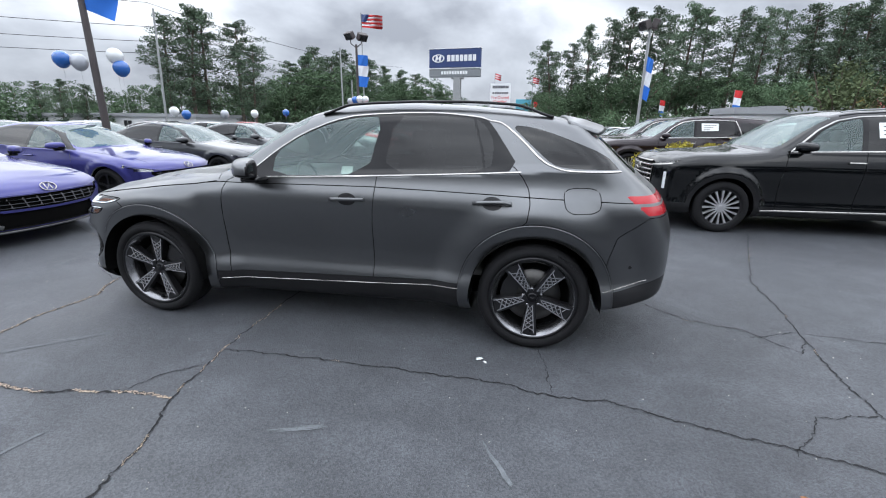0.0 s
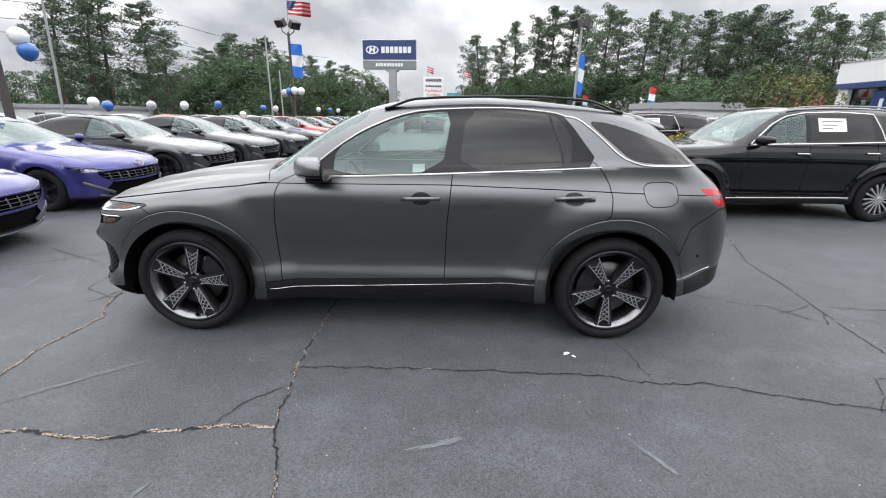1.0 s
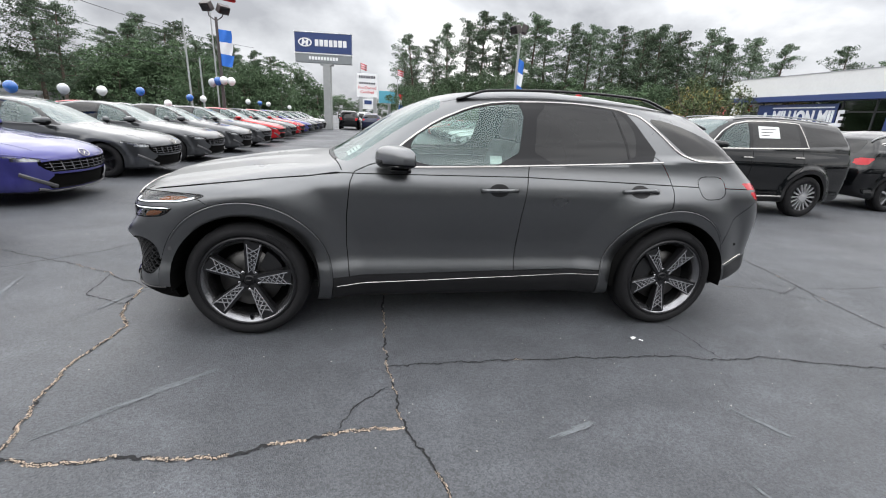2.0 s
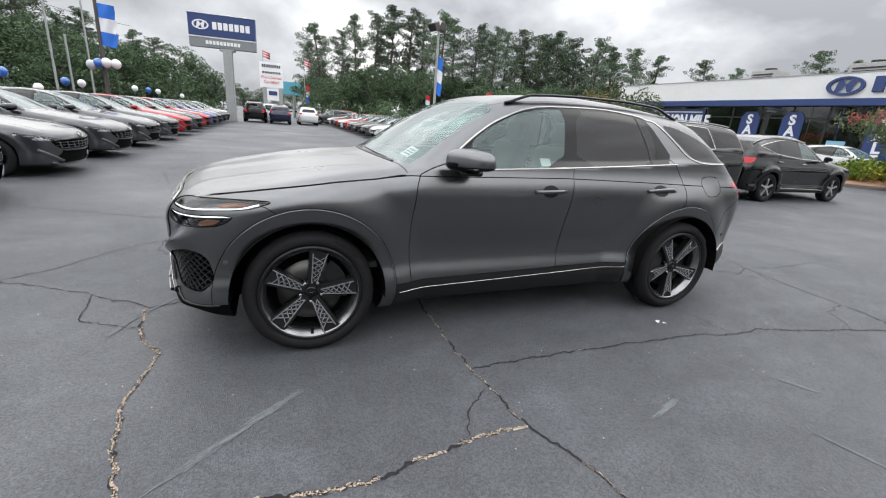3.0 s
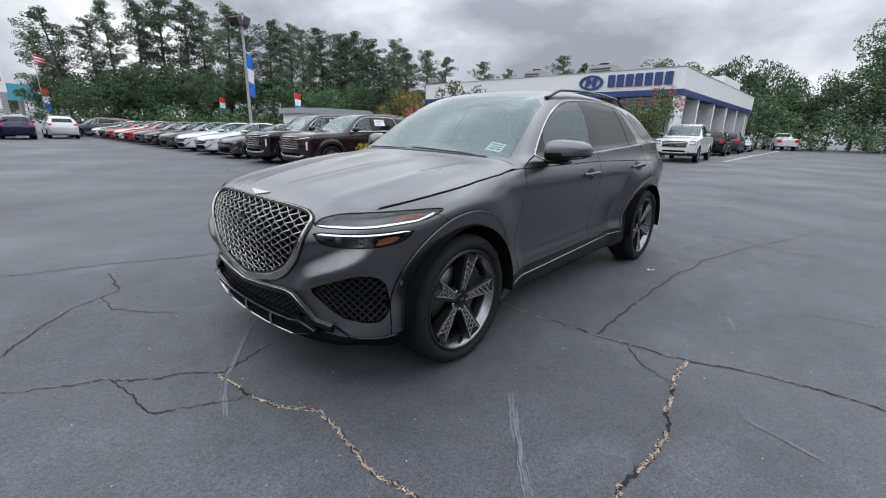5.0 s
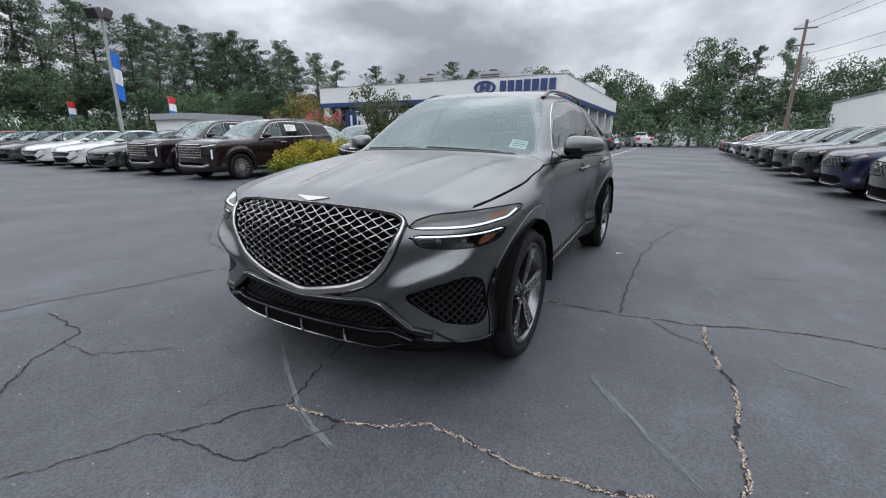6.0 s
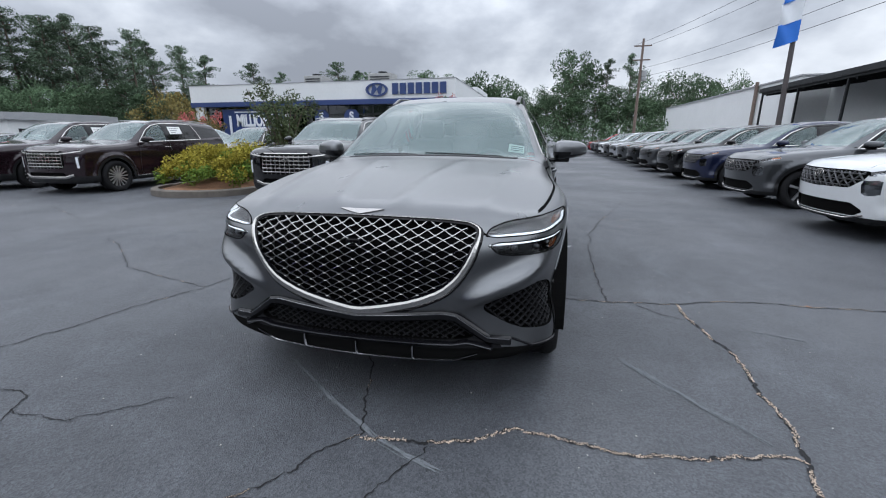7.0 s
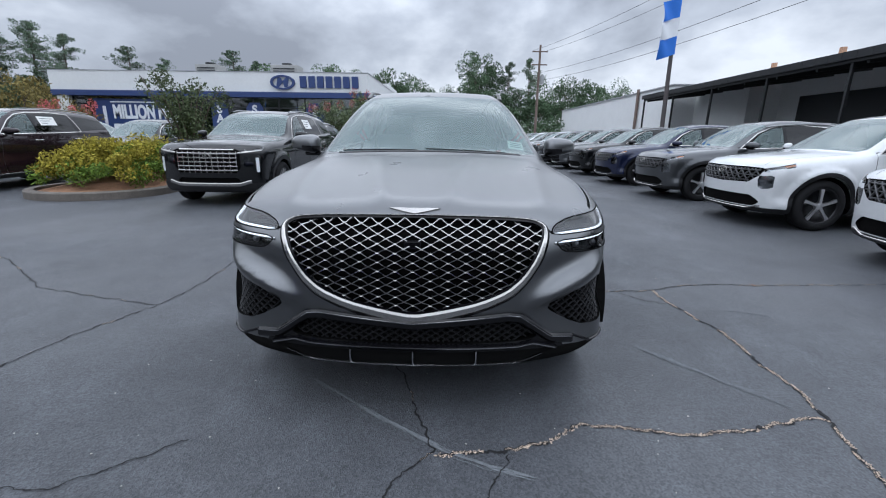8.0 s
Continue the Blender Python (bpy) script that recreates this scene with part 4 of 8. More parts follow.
            cen = sh.on_side([x0 + 0.125], [zc + 0.004], s)
            nn = sh.normals(np.vstack([pp, cen]))
            mesh_object("handle_cup", np.vstack([pp, cen]) + nn * np.array([0.0012] * 20 + [0.0012])[:, None], [(i, (i + 1) % 20, 20) for i in range(20)], M_TRIM, h)
        m = mirror_cap(car, -0.50, s * 0.985, 1.150, s, M_MATTE, 0.115, 0.125, 0.080)
        v3, f3 = strip([(-0.625 + 0.10 * t * t, s * (0.88 + 0.20 * t), 1.118 + 0.01 * t) for t in np.linspace(0, 1, 12)], [(-0.5, s * 0.5, 0)] * 12, 0.012, 0.006)
        mesh_object("turn_signal", v3, f3, M_CHROME, m, smooth=False)
        wheel_liner(car, a0, hub, 0.430, s, 0.945)
        wheel_liner(car, a1, hub, 0.430, s, 0.945)
        for ax in (a0, a1):
            th = np.radians(np.arange(-8, 165 if ax < 0 else 189, 4))
            pts = sh.on_side(ax + 0.436 * np.cos(th), hub + 0.436 * np.sin(th), s)
            thin_strip(sh, pts, "arch_lip", M_MATTE, car, 0.010, 0.004)
            th = np.radians(np.arange(-8, 150 if ax < 0 else 189, 4))
            pts = sh.on_side(ax + 0.505 * np.cos(th), hub + 0.505 * np.sin(th), s)
            thin_strip(sh, pts, "arch_edge", M_MATTE, car, 0.012, 0.006)
        c = sh.on_wrap([-1.0], [0.572], s)[0]
        bm = bmesh.new()
        cyl(bm, (c[0], c[1] + s * 0.007, c[2]), (c[0], c[1] - s * 0.01, c[2]), 0.012, seg=14)
        part("parking_sensor", bm, M_LAMPGREY, car)
        c = sh.on_side([2.04], [0.60], s)[0]
        bm = bmesh.new()
        cyl(bm, (c[0], c[1] + s * 0.004, c[2]), (c[0], c[1] - s * 0.01, c[2]), 0.011, seg=14)
        part("parking_sensor", bm, M_TRIM, car)
    # lower front blades
    for s in (-1, 1):
        y = np.linspace(0.0, 0.70, 30) * s
        z = np.interp(np.abs(y), [0, 0.40, 0.46, 0.60, 0.70], [0.45, 0.486, 0.478, 0.375, 0.365])
        pts = sh.on_front(y, z)
        blade = thin_strip(sh, pts, "intake_blade", M_GLOSSBLK, car, 0.042, 0.022)
        # bright strips added for the sky's glint on the black blades' top edges
        thin_strip(sh, sh.on_front(y, z + 0.012) - np.array([0.018, 0, 0]), "blade_edge", M_DARKCHROME, blade, 0.005, 0.006)
        y = np.linspace(0.0, 0.62, 30) * s
        z = np.interp(np.abs(y), [0, 0.45, 0.52, 0.62], [0.352, 0.352, 0.362, 0.335])
        blade = thin_strip(sh, sh.on_front(y, z), "splitter_blade", M_GLOSSBLK, car, 0.026, 0.03)
        thin_strip(sh, sh.on_front(y, z + 0.006) - np.array([0.028, 0, 0]), "blade_edge", M_DARKCHROME, blade, 0.005, 0.006)
        y = np.linspace(0.0, 0.56, 24) * s
        z = np.interp(np.abs(y), [0, 0.45, 0.56], [0.272, 0.276, 0.31])
        thin_strip(sh, sh.on_front(y, z), "splitter_edge", M_DARKCHROME, car, 0.004, 0.012)
        z = np.linspace(0.275, 0.335, 8)
        thin_strip(sh, sh.on_front(np.full(8, s * 0.27), z), "splitter_fin", M_DARKCHROME, car, 0.010, 0.015)
        y = np.linspace(0.60, 0.84, 20)
        pts = sh.on_wrap(np.linspace(-1.42, -1.02, 24), np.interp(np.linspace(-1.42, -1.02, 24), [-1.42, -1.3, -1.02], [0.375, 0.335, 0.33]), s)
        thin_strip(sh, pts, "corner_blade", M_GLOSSBLK, car, 0.012, 0.010)
    thin_strip(sh, sh.on_front(np.full(8, 0.0), np.linspace(0.275, 0.335, 8)), "splitter_fin", M_DARKCHROME, car, 0.010, 0.015)
    o = [(0.0, -0.014), (0.02, -0.012), (0.06, -0.006), (0.108, 0.004), (0.06, 0.010), (0.025, 0.012), (0.0, 0.016)]
    o = o + [(-a, b) for a, b in o[-2:0:-1]]
    pts = sh.on_top([-2.125 + b * 1.0 + 0.12 * abs(a) for a, b in o], [a for a, b in o])
    n = sh.normals(pts)
    k = len(o)
    mesh_object("hood_badge", np.vstack([pts + n * 0.005, pts]), [tuple(range(k))] + [(i, (i + 1) % k, (i + 1) % k + k, i + k) for i in range(k)], M_CHROME, car, "winged chrome badge", smooth=False)
    for s in (-1, 1):
        bm = bmesh.new()
        box(bm, 2.21, s * 0.56, 0.42, 0.14, 0.26, 0.09, 0.03)
        part("exhaust_trim", bm, M_GLOSSBLK, car, "gloss black exhaust surround", smooth=True)
    # rear spoiler
    bm = bmesh.new()
    sect = [(1.60, 0.006), (1.75, 0.012), (1.88, 0.0), (1.90, -0.012), (1.78, -0.03), (1.62, -0.03)]
    ring = []
    for y in np.linspace(-0.56, 0.56, 17):
        zt = 1.545 - 0.05 * (y / 0.56) ** 2
        dx = -0.10 * (abs(y) / 0.56) ** 3
        ring.append([bm.verts.new((x + dx * (x > 1.65), y, zt - 0.22 * (x - 1.6) + dz)) for x, dz in sect])
    for a, b in zip(ring, ring[1:]):
        for i in range(6):
            bm.faces.new((a[i], a[(i + 1) % 6], b[(i + 1) % 6], b[i]))
    bm.faces.new(ring[0]), bm.faces.new(ring[-1][::-1])
    part("rear_spoiler", bm, M_MATTE, car, smooth=True)
    # cabin
    bm = bmesh.new()
    box(bm, 0.35, 0, 0.47, 2.9, 1.5, 0.04)
    part("cabin_floor", bm, M_INTERIOR, car)
    bm = bmesh.new()
    box(bm, -0.72, 0, 0.93, 0.40, 1.36, 0.26, 0.06)
    box(bm, -0.55, -0.36, 1.05, 0.2, 0.36, 0.08, 0.03)
    part("dashboard", bm, M_INTERIOR, car, smooth=True)
    for y in (-0.37, 0.37):
        seat(car, 0.15, y, 0.52)
    seat(car, 1.05, 0, 0.55, 1.25)
    v3, f3 = [], []
    for i in range(28):
        a = 2 * math.pi * i / 28
        for j in range(6):
            b = 2 * math.pi * j / 6
            r = 0.17 + 0.014 * math.cos(b)
            p = Vector((0.014 * math.sin(b), r * math.cos(a), r * math.sin(a)))
            p = Matrix.Rotation(radians(-24), 3, "Y") @ p
            v3.append((p.x - 0.36, p.y - 0.37, p.z + 1.00))
    for i in range(28):
        for j in range(6):
            f3.append((i * 6 + j, i * 6 + (j + 1) % 6, ((i + 1) % 28) * 6 + (j + 1) % 6, ((i + 1) % 28) * 6 + j))
    sw = mesh_object("steering_wheel", v3, f3, M_INTERIOR, car)
    bm = bmesh.new()
    box(bm, -0.36, -0.37, 1.0, 0.04, 0.30, 0.06, 0.02, Matrix.Rotation(radians(-24), 4, "Y"))
    part("steering_hub", bm, M_INTERIOR, sw, smooth=True)
    # cowl and wipers
    ys = np.linspace(-0.62, 0.62, 25)
    pts = sh.on_top(-0.995 + 0.22 * ys ** 2, ys)
    thin_strip(sh, pts, "wiper_cowl", M_TRIM, car, 0.022, 0.004)
    for y0, y1 in ((-0.52, 0.02), (0.08, 0.60)):
        ys = np.linspace(y0, y1, 10)
        pts = sh.on_top(-0.985 + 0.22 * ys ** 2 + 0.02 * np.linspace(0, 1, 10), ys)
        thin_strip(sh, pts, "wiper", M_TRIM, car, 0.007, 0.006)
    # paper in the windscreen, sticker on the door glass
    q = [(-0.83, -0.66), (-0.85, -0.55), (-0.77, -0.55), (-0.75, -0.66)]
    pts = sh.on_top([a for a, b in q], [b for a, b in q])
    st = mesh_object("windscreen_sticker", pts - sh.normals(pts) * 0.006, [(0, 1, 2, 3)], M_PAPER, car, "white printed windscreen sticker", smooth=False)
    for k in range(3):
        a = pts[0] * (0.78 - 0.24 * k) + pts[3] * (0.22 + 0.24 * k)
        bq = pts[1] * (0.78 - 0.24 * k) + pts[2] * (0.22 + 0.24 * k)
        lo, hi = a * 0.9 + bq * 0.1, a * 0.15 + bq * 0.85
        up = (pts[3] - pts[0]) * 0.09
        mesh_object("print_bar", [lo, hi, hi + up, lo + up] - sh.normals(pts) * 0.0045, [(0, 1, 2, 3)], M_INK, st, smooth=False)
    q = rounded([(0.085, 1.135), (0.165, 1.138), (0.165, 1.185), (0.085, 1.185)], 0)
    pts = sh.on_side(q[:, 0], q[:, 1])
    mesh_object("window_sticker", pts - sh.normals(pts) * 0.004, [(0, 1, 2, 3)], M_PAPER, car, "white printed window sticker", smooth=False)
    for x, spin in ((a0, -3), (a1, -30)):
        for s in (-1, 1):
            hero_wheel(car, x, s * 0.805, 0.3665, s, spin)
    return car


build_hero()


# ---- the other cars ----
def paint(name, color, metal=0.25):
    return mat(name, color, 0.35, metal, vary=0.04, scale=2, coat=1.0, spec=0.05)


P_BLUE = paint("violet_blue_paint", (0.05, 0.05, 0.20), 0.4)
P_GREY = paint("dark_grey_paint", (0.060, 0.063, 0.068), 0.6)
P_BLACK = paint("black_paint", (0.0015, 0.002, 0.0026), 0.0)
P_RED = paint("red_paint", (0.36, 0.01, 0.015))
P_WHITE = paint("white_car_paint", (0.58, 0.59, 0.60), 0.0)
P_BROWN = paint("dark_maroon_paint", (0.014, 0.007, 0.010))
P_SILVER = paint("silver_paint", (0.34, 0.35, 0.37), 0.6)
P_NAVY = paint("navy_paint", (0.01, 0.014, 0.04))

SEDAN = dict(
    top=[(-2.6, 0.50), (-2.36, 0.68), (-2.2, 0.76), (-1.9, 0.84), (-1.4, 0.91), (-0.95, 0.965), (-0.8, 1.02), (-0.5, 1.16), (-0.2, 1.29), (0.1, 1.375), (0.4, 1.41), (0.8, 1.40), (1.2, 1.33), (1.6, 1.2), (1.9, 1.09), (2.2, 1.04), (2.34, 1.0), (2.6, 0.7)],
    plan=[(-2.5, 0.80), (-2.0, 0.855), (-1.4, 0.87), (0, 0.875), (1.4, 0.87), (2.0, 0.85), (2.5, 0.78)],
    side=[(0.1, 0.10), (0.2, 0.04), (0.3, 0.015), (0.42, 0.03), (0.55, 0.012), (0.7, 0.0), (0.82, 0.02), (0.92, 0.045), (1.6, 0.05)],
    belt=[(-1.2, 0.90), (0, 0.95), (1.2, 1.02), (2.3, 1.05)], low=[(-2.5, 0.17), (2.0, 0.19), (2.5, 0.26)],
    front=[(0.1, -2.18), (0.2, -2.29), (0.35, -2.33), (0.55, -2.36), (0.68, -2.345), (0.78, -2.2), (1.0, -1.8)],
    rear=[(0.2, 2.2), (0.5, 2.31), (0.8, 2.33), (1.0, 2.34), (1.1, 2.2), (1.4, 1.9)],
    step=0.015, tumble=(0.55, 0.45), taper=0.06, axles=(-1.43, 1.29), hub=0.325, arch=0.36, flare=0.03, haunch=0.02,
    sweep=0.25, crown=0.06, bow=(0.23, 2.2, 0.14, 2.4), k_top=0.12, k_front=0.08, k_rear=0.12)
SEDAN_REG = dict(
    glass=[[(-0.62, 0.955), (-0.25, 1.20), (0.05, 1.30), (0.22, 1.335), (0.20, 0.975)], [(0.26, 0.98), (0.28, 1.338), (0.6, 1.345), (0.95, 1.29), (1.10, 1.20), (1.16, 1.05)], [(1.22, 1.06), (1.15, 1.20), (1.3, 1.18), (1.52, 1.08)]],
    frame=[(-0.74, 0.94), (-0.3, 1.21), (0.0, 1.31), (0.25, 1.352), (0.6, 1.36), (1.0, 1.30), (1.35, 1.19), (1.58, 1.075), (1.2, 1.035), (0.2, 0.962)],
    screen=[(-0.88, -0.2), (-0.88, 0.62), (-0.80, 0.68), (0.0, 0.54), (0.02, -0.2)], back=[(1.0, -0.2), (1.0, 0.48), (1.72, 0.56), (1.75, -0.2)],
    grille=[(-0.1, 0.60), (0.45, 0.60), (0.70, 0.59), (0.68, 0.52), (0.56, 0.45), (-0.1, 0.44)], lower=[(-0.1, 0.41), (0.52, 0.42), (0.64, 0.31), (0.56, 0.22), (-0.1, 0.22)],
    lamp=[(-1.62, 0.605), (-1.3, 0.64), (-0.85, 0.70), (-1.0, 0.655), (-1.35, 0.60)], tail=[(1.95, 0.86), (2.5, 0.86), (2.5, 0.79), (2.05, 0.79)],
    bar="row", mirror=(-0.58, 0.96, 1.0), wheel=(0.325, 5), screen_z=0.95, glass_z=0.9, light_z=0.60, doors=[-0.74, 0.22, 1.15], door_z=(0.28, 0.95), handles=[(0.05, 0.83), (1.0, 0.86)])
SUV = dict(
    top=[(-2.7, 0.75), (-2.47, 1.0), (-2.35, 1.07), (-2.0, 1.13), (-1.4, 1.16), (-1.12, 1.19), (-0.95, 1.27), (-0.7, 1.44), (-0.5, 1.57), (-0.3, 1.66), (0, 1.72), (0.5, 1.745), (1.2, 1.74), (1.9, 1.70), (2.2, 1.66), (2.35, 1.50), (2.5, 1.2), (2.7, 0.8)],
    plan=[(-2.6, 0.88), (-2.1, 0.93), (-1.4, 0.945), (0, 0.945), (1.4, 0.945), (2.2, 0.91), (2.6, 0.85)],
    side=[(0.12, 0.12), (0.26, 0.06), (0.36, 0.02), (0.48, 0.035), (0.6, 0.03), (0.8, 0.005), (0.95, 0.0), (1.05, 0.02), (1.15, 0.05), (1.9, 0.06)],
    belt=[(-1.2, 1.12), (0, 1.16), (1.2, 1.2), (2.5, 1.24)], low=[(-2.6, 0.24), (2.0, 0.26), (2.6, 0.36)],
    front=[(0.15, -2.30), (0.28, -2.40), (0.45, -2.43), (0.7, -2.44), (0.95, -2.43), (1.05, -2.36), (1.3, -2.0)],
    rear=[(0.2, 2.35), (0.5, 2.48), (0.8, 2.50), (1.1, 2.48), (1.3, 2.43), (1.6, 2.24), (1.9, 2.05)],
    step=0.015, tumble=(0.30, 0.25), taper=0.03, axles=(-1.50, 1.40), hub=0.37, arch=0.42, flare=0.035, haunch=0.01,
    sweep=0.22, crown=0.05, bow=(0.15, 2.6, 0.12, 3.0), k_top=0.11, k_front=0.07, k_rear=0.12)
SUV_REG = dict(
    glass=[[(-0.62, 1.175), (-0.35, 1.45), (-0.15, 1.56), (0.12, 1.615), (0.10, 1.19)], [(0.17, 1.195), (0.19, 1.62), (0.6, 1.635), (1.10, 1.61), (1.14, 1.23)], [(1.32, 1.25), (1.24, 1.60), (1.7, 1.57), (2.1, 1.50), (2.2, 1.30)]],
    frame=[(-0.74, 1.16), (-0.4, 1.46), (-0.18, 1.58), (0.1, 1.635), (0.6, 1.655), (1.15, 1.63), (1.25, 1.40), (1.30, 1.225), (0.6, 1.195)],
    screen=[(-1.06, -0.2), (-1.06, 0.70), (-0.98, 0.76), (-0.33, 0.64), (-0.30, -0.2)], back=[(2.24, -0.2), (2.24, 0.56), (2.46, 0.62), (2.46, -0.2)],
    grille=[(-0.1, 0.98), (0.50, 0.98), (0.56, 0.95), (0.56, 0.66), (0.48, 0.58), (-0.1, 0.58)], lower=[(-0.1, 0.50), (0.5, 0.50), (0.55, 0.42), (-0.1, 0.42)],
    lamp=[(-1.82, 0.93), (-1.5, 0.98), (-1.25, 1.02), (-1.30, 0.975), (-1.5, 0.93)], lamp2=[(-1.52, 0.86), (-1.40, 0.86), (-1.42, 0.58), (-1.52, 0.60)], tail=[(2.28, 1.10), (2.6, 1.10), (2.6, 0.86), (2.40, 0.86)],
    bar="grid", mirror=(-0.62, 1.04, 1.22), wheel=(0.37, 16), screen_z=1.1, glass_z=1.1, light_z=0.70, doors=[-0.80, 0.14, 1.18], door_z=(0.36, 1.16), handles=[(-0.05, 1.03), (1.0, 1.05)], sheet=(0.30, 0.72), trim=True)
COMPACT = dict(
    top=[(-2.5, 0.70), (-2.28, 0.90), (-2.15, 0.96), (-1.8, 1.02), (-1.3, 1.075), (-1.0, 1.10), (-0.85, 1.17), (-0.55, 1.37), (-0.35, 1.49), (-0.1, 1.59), (0.2, 1.645), (0.6, 1.655), (1.2, 1.62), (1.6, 1.56), (1.9, 1.47), (2.1, 1.28), (2.3, 1.0), (2.5, 0.8)],
    plan=[(-2.4, 0.84), (-2.0, 0.885), (-1.4, 0.90), (0, 0.885), (1.4, 0.90), (2.1, 0.86), (2.4, 0.80)],
    side=[(0.12, 0.12), (0.24, 0.06), (0.34, 0.02), (0.46, 0.05), (0.58, 0.03), (0.75, 0.0), (0.88, 0.005), (0.98, 0.03), (1.08, 0.055), (1.8, 0.06)],
    belt=[(-1.2, 1.03), (0, 1.08), (1.2, 1.16), (2.4, 1.22)], low=[(-2.4, 0.22), (1.8, 0.24), (2.4, 0.34)],
    front=[(0.12, -2.12), (0.25, -2.22), (0.45, -2.25), (0.7, -2.27), (0.85, -2.25), (0.95, -2.17), (1.2, -1.9)],
    rear=[(0.2, 2.18), (0.5, 2.31), (0.8, 2.33), (1.05, 2.27), (1.3, 2.12), (1.6, 1.88)],
    step=0.015, tumble=(0.38, 0.3), taper=0.04, axles=(-1.38, 1.375), hub=0.36, arch=0.405, flare=0.035, haunch=0.02,
    sweep=0.22, crown=0.05, bow=(0.20, 2.4, 0.14, 2.6), k_top=0.11, k_front=0.08, k_rear=0.12)
COMPACT_REG = dict(
    glass=[[(-0.55, 1.09), (-0.25, 1.36), (0.0, 1.47), (0.22, 1.515), (0.20, 1.11)], [(0.26, 1.115), (0.28, 1.52), (0.65, 1.53), (1.02, 1.49), (1.08, 1.17)], [(1.28, 1.22), (1.12, 1.47), (1.4, 1.44), (1.72, 1.36)]],
    frame=[(-0.68, 1.075), (-0.3, 1.37), (-0.02, 1.49), (0.2, 1.535), (0.65, 1.55), (1.08, 1.51), (1.5, 1.43), (1.78, 1.36), (1.25, 1.19), (0.3, 1.10)],
    screen=[(-0.96, -0.2), (-0.96, 0.66), (-0.88, 0.71), (-0.14, 0.57), (-0.12, -0.2)], back=[(1.92, -0.2), (1.92, 0.52), (2.16, 0.58), (2.16, -0.2)],
    grille=[(-0.1, 0.865), (0.45, 0.868), (0.70, 0.86), (0.66, 0.76), (0.52, 0.65), (-0.1, 0.63)], lower=[(-0.1, 0.47), (0.56, 0.47), (0.70, 0.38), (0.60, 0.31), (-0.1, 0.31)],
    lamp=[(-1.64, 0.815), (-1.3, 0.872), (-0.93, 0.94), (-0.97, 0.885), (-1.35, 0.815)], lamp2=[(-1.52, 0.735), (-1.22, 0.775), (-1.22, 0.585), (-1.47, 0.565)], tail=[(1.95, 1.08), (2.4, 1.08), (2.4, 0.94), (2.1, 0.94)],
    bar="scale", mirror=(-0.55, 1.0, 1.13), wheel=(0.36, 5), screen_z=1.02, glass_z=1.02, light_z=0.80, doors=[-0.76, 0.23, 1.16], door_z=(0.34, 1.09), handles=[(0.03, 0.97), (1.0, 1.0)], trim=True)


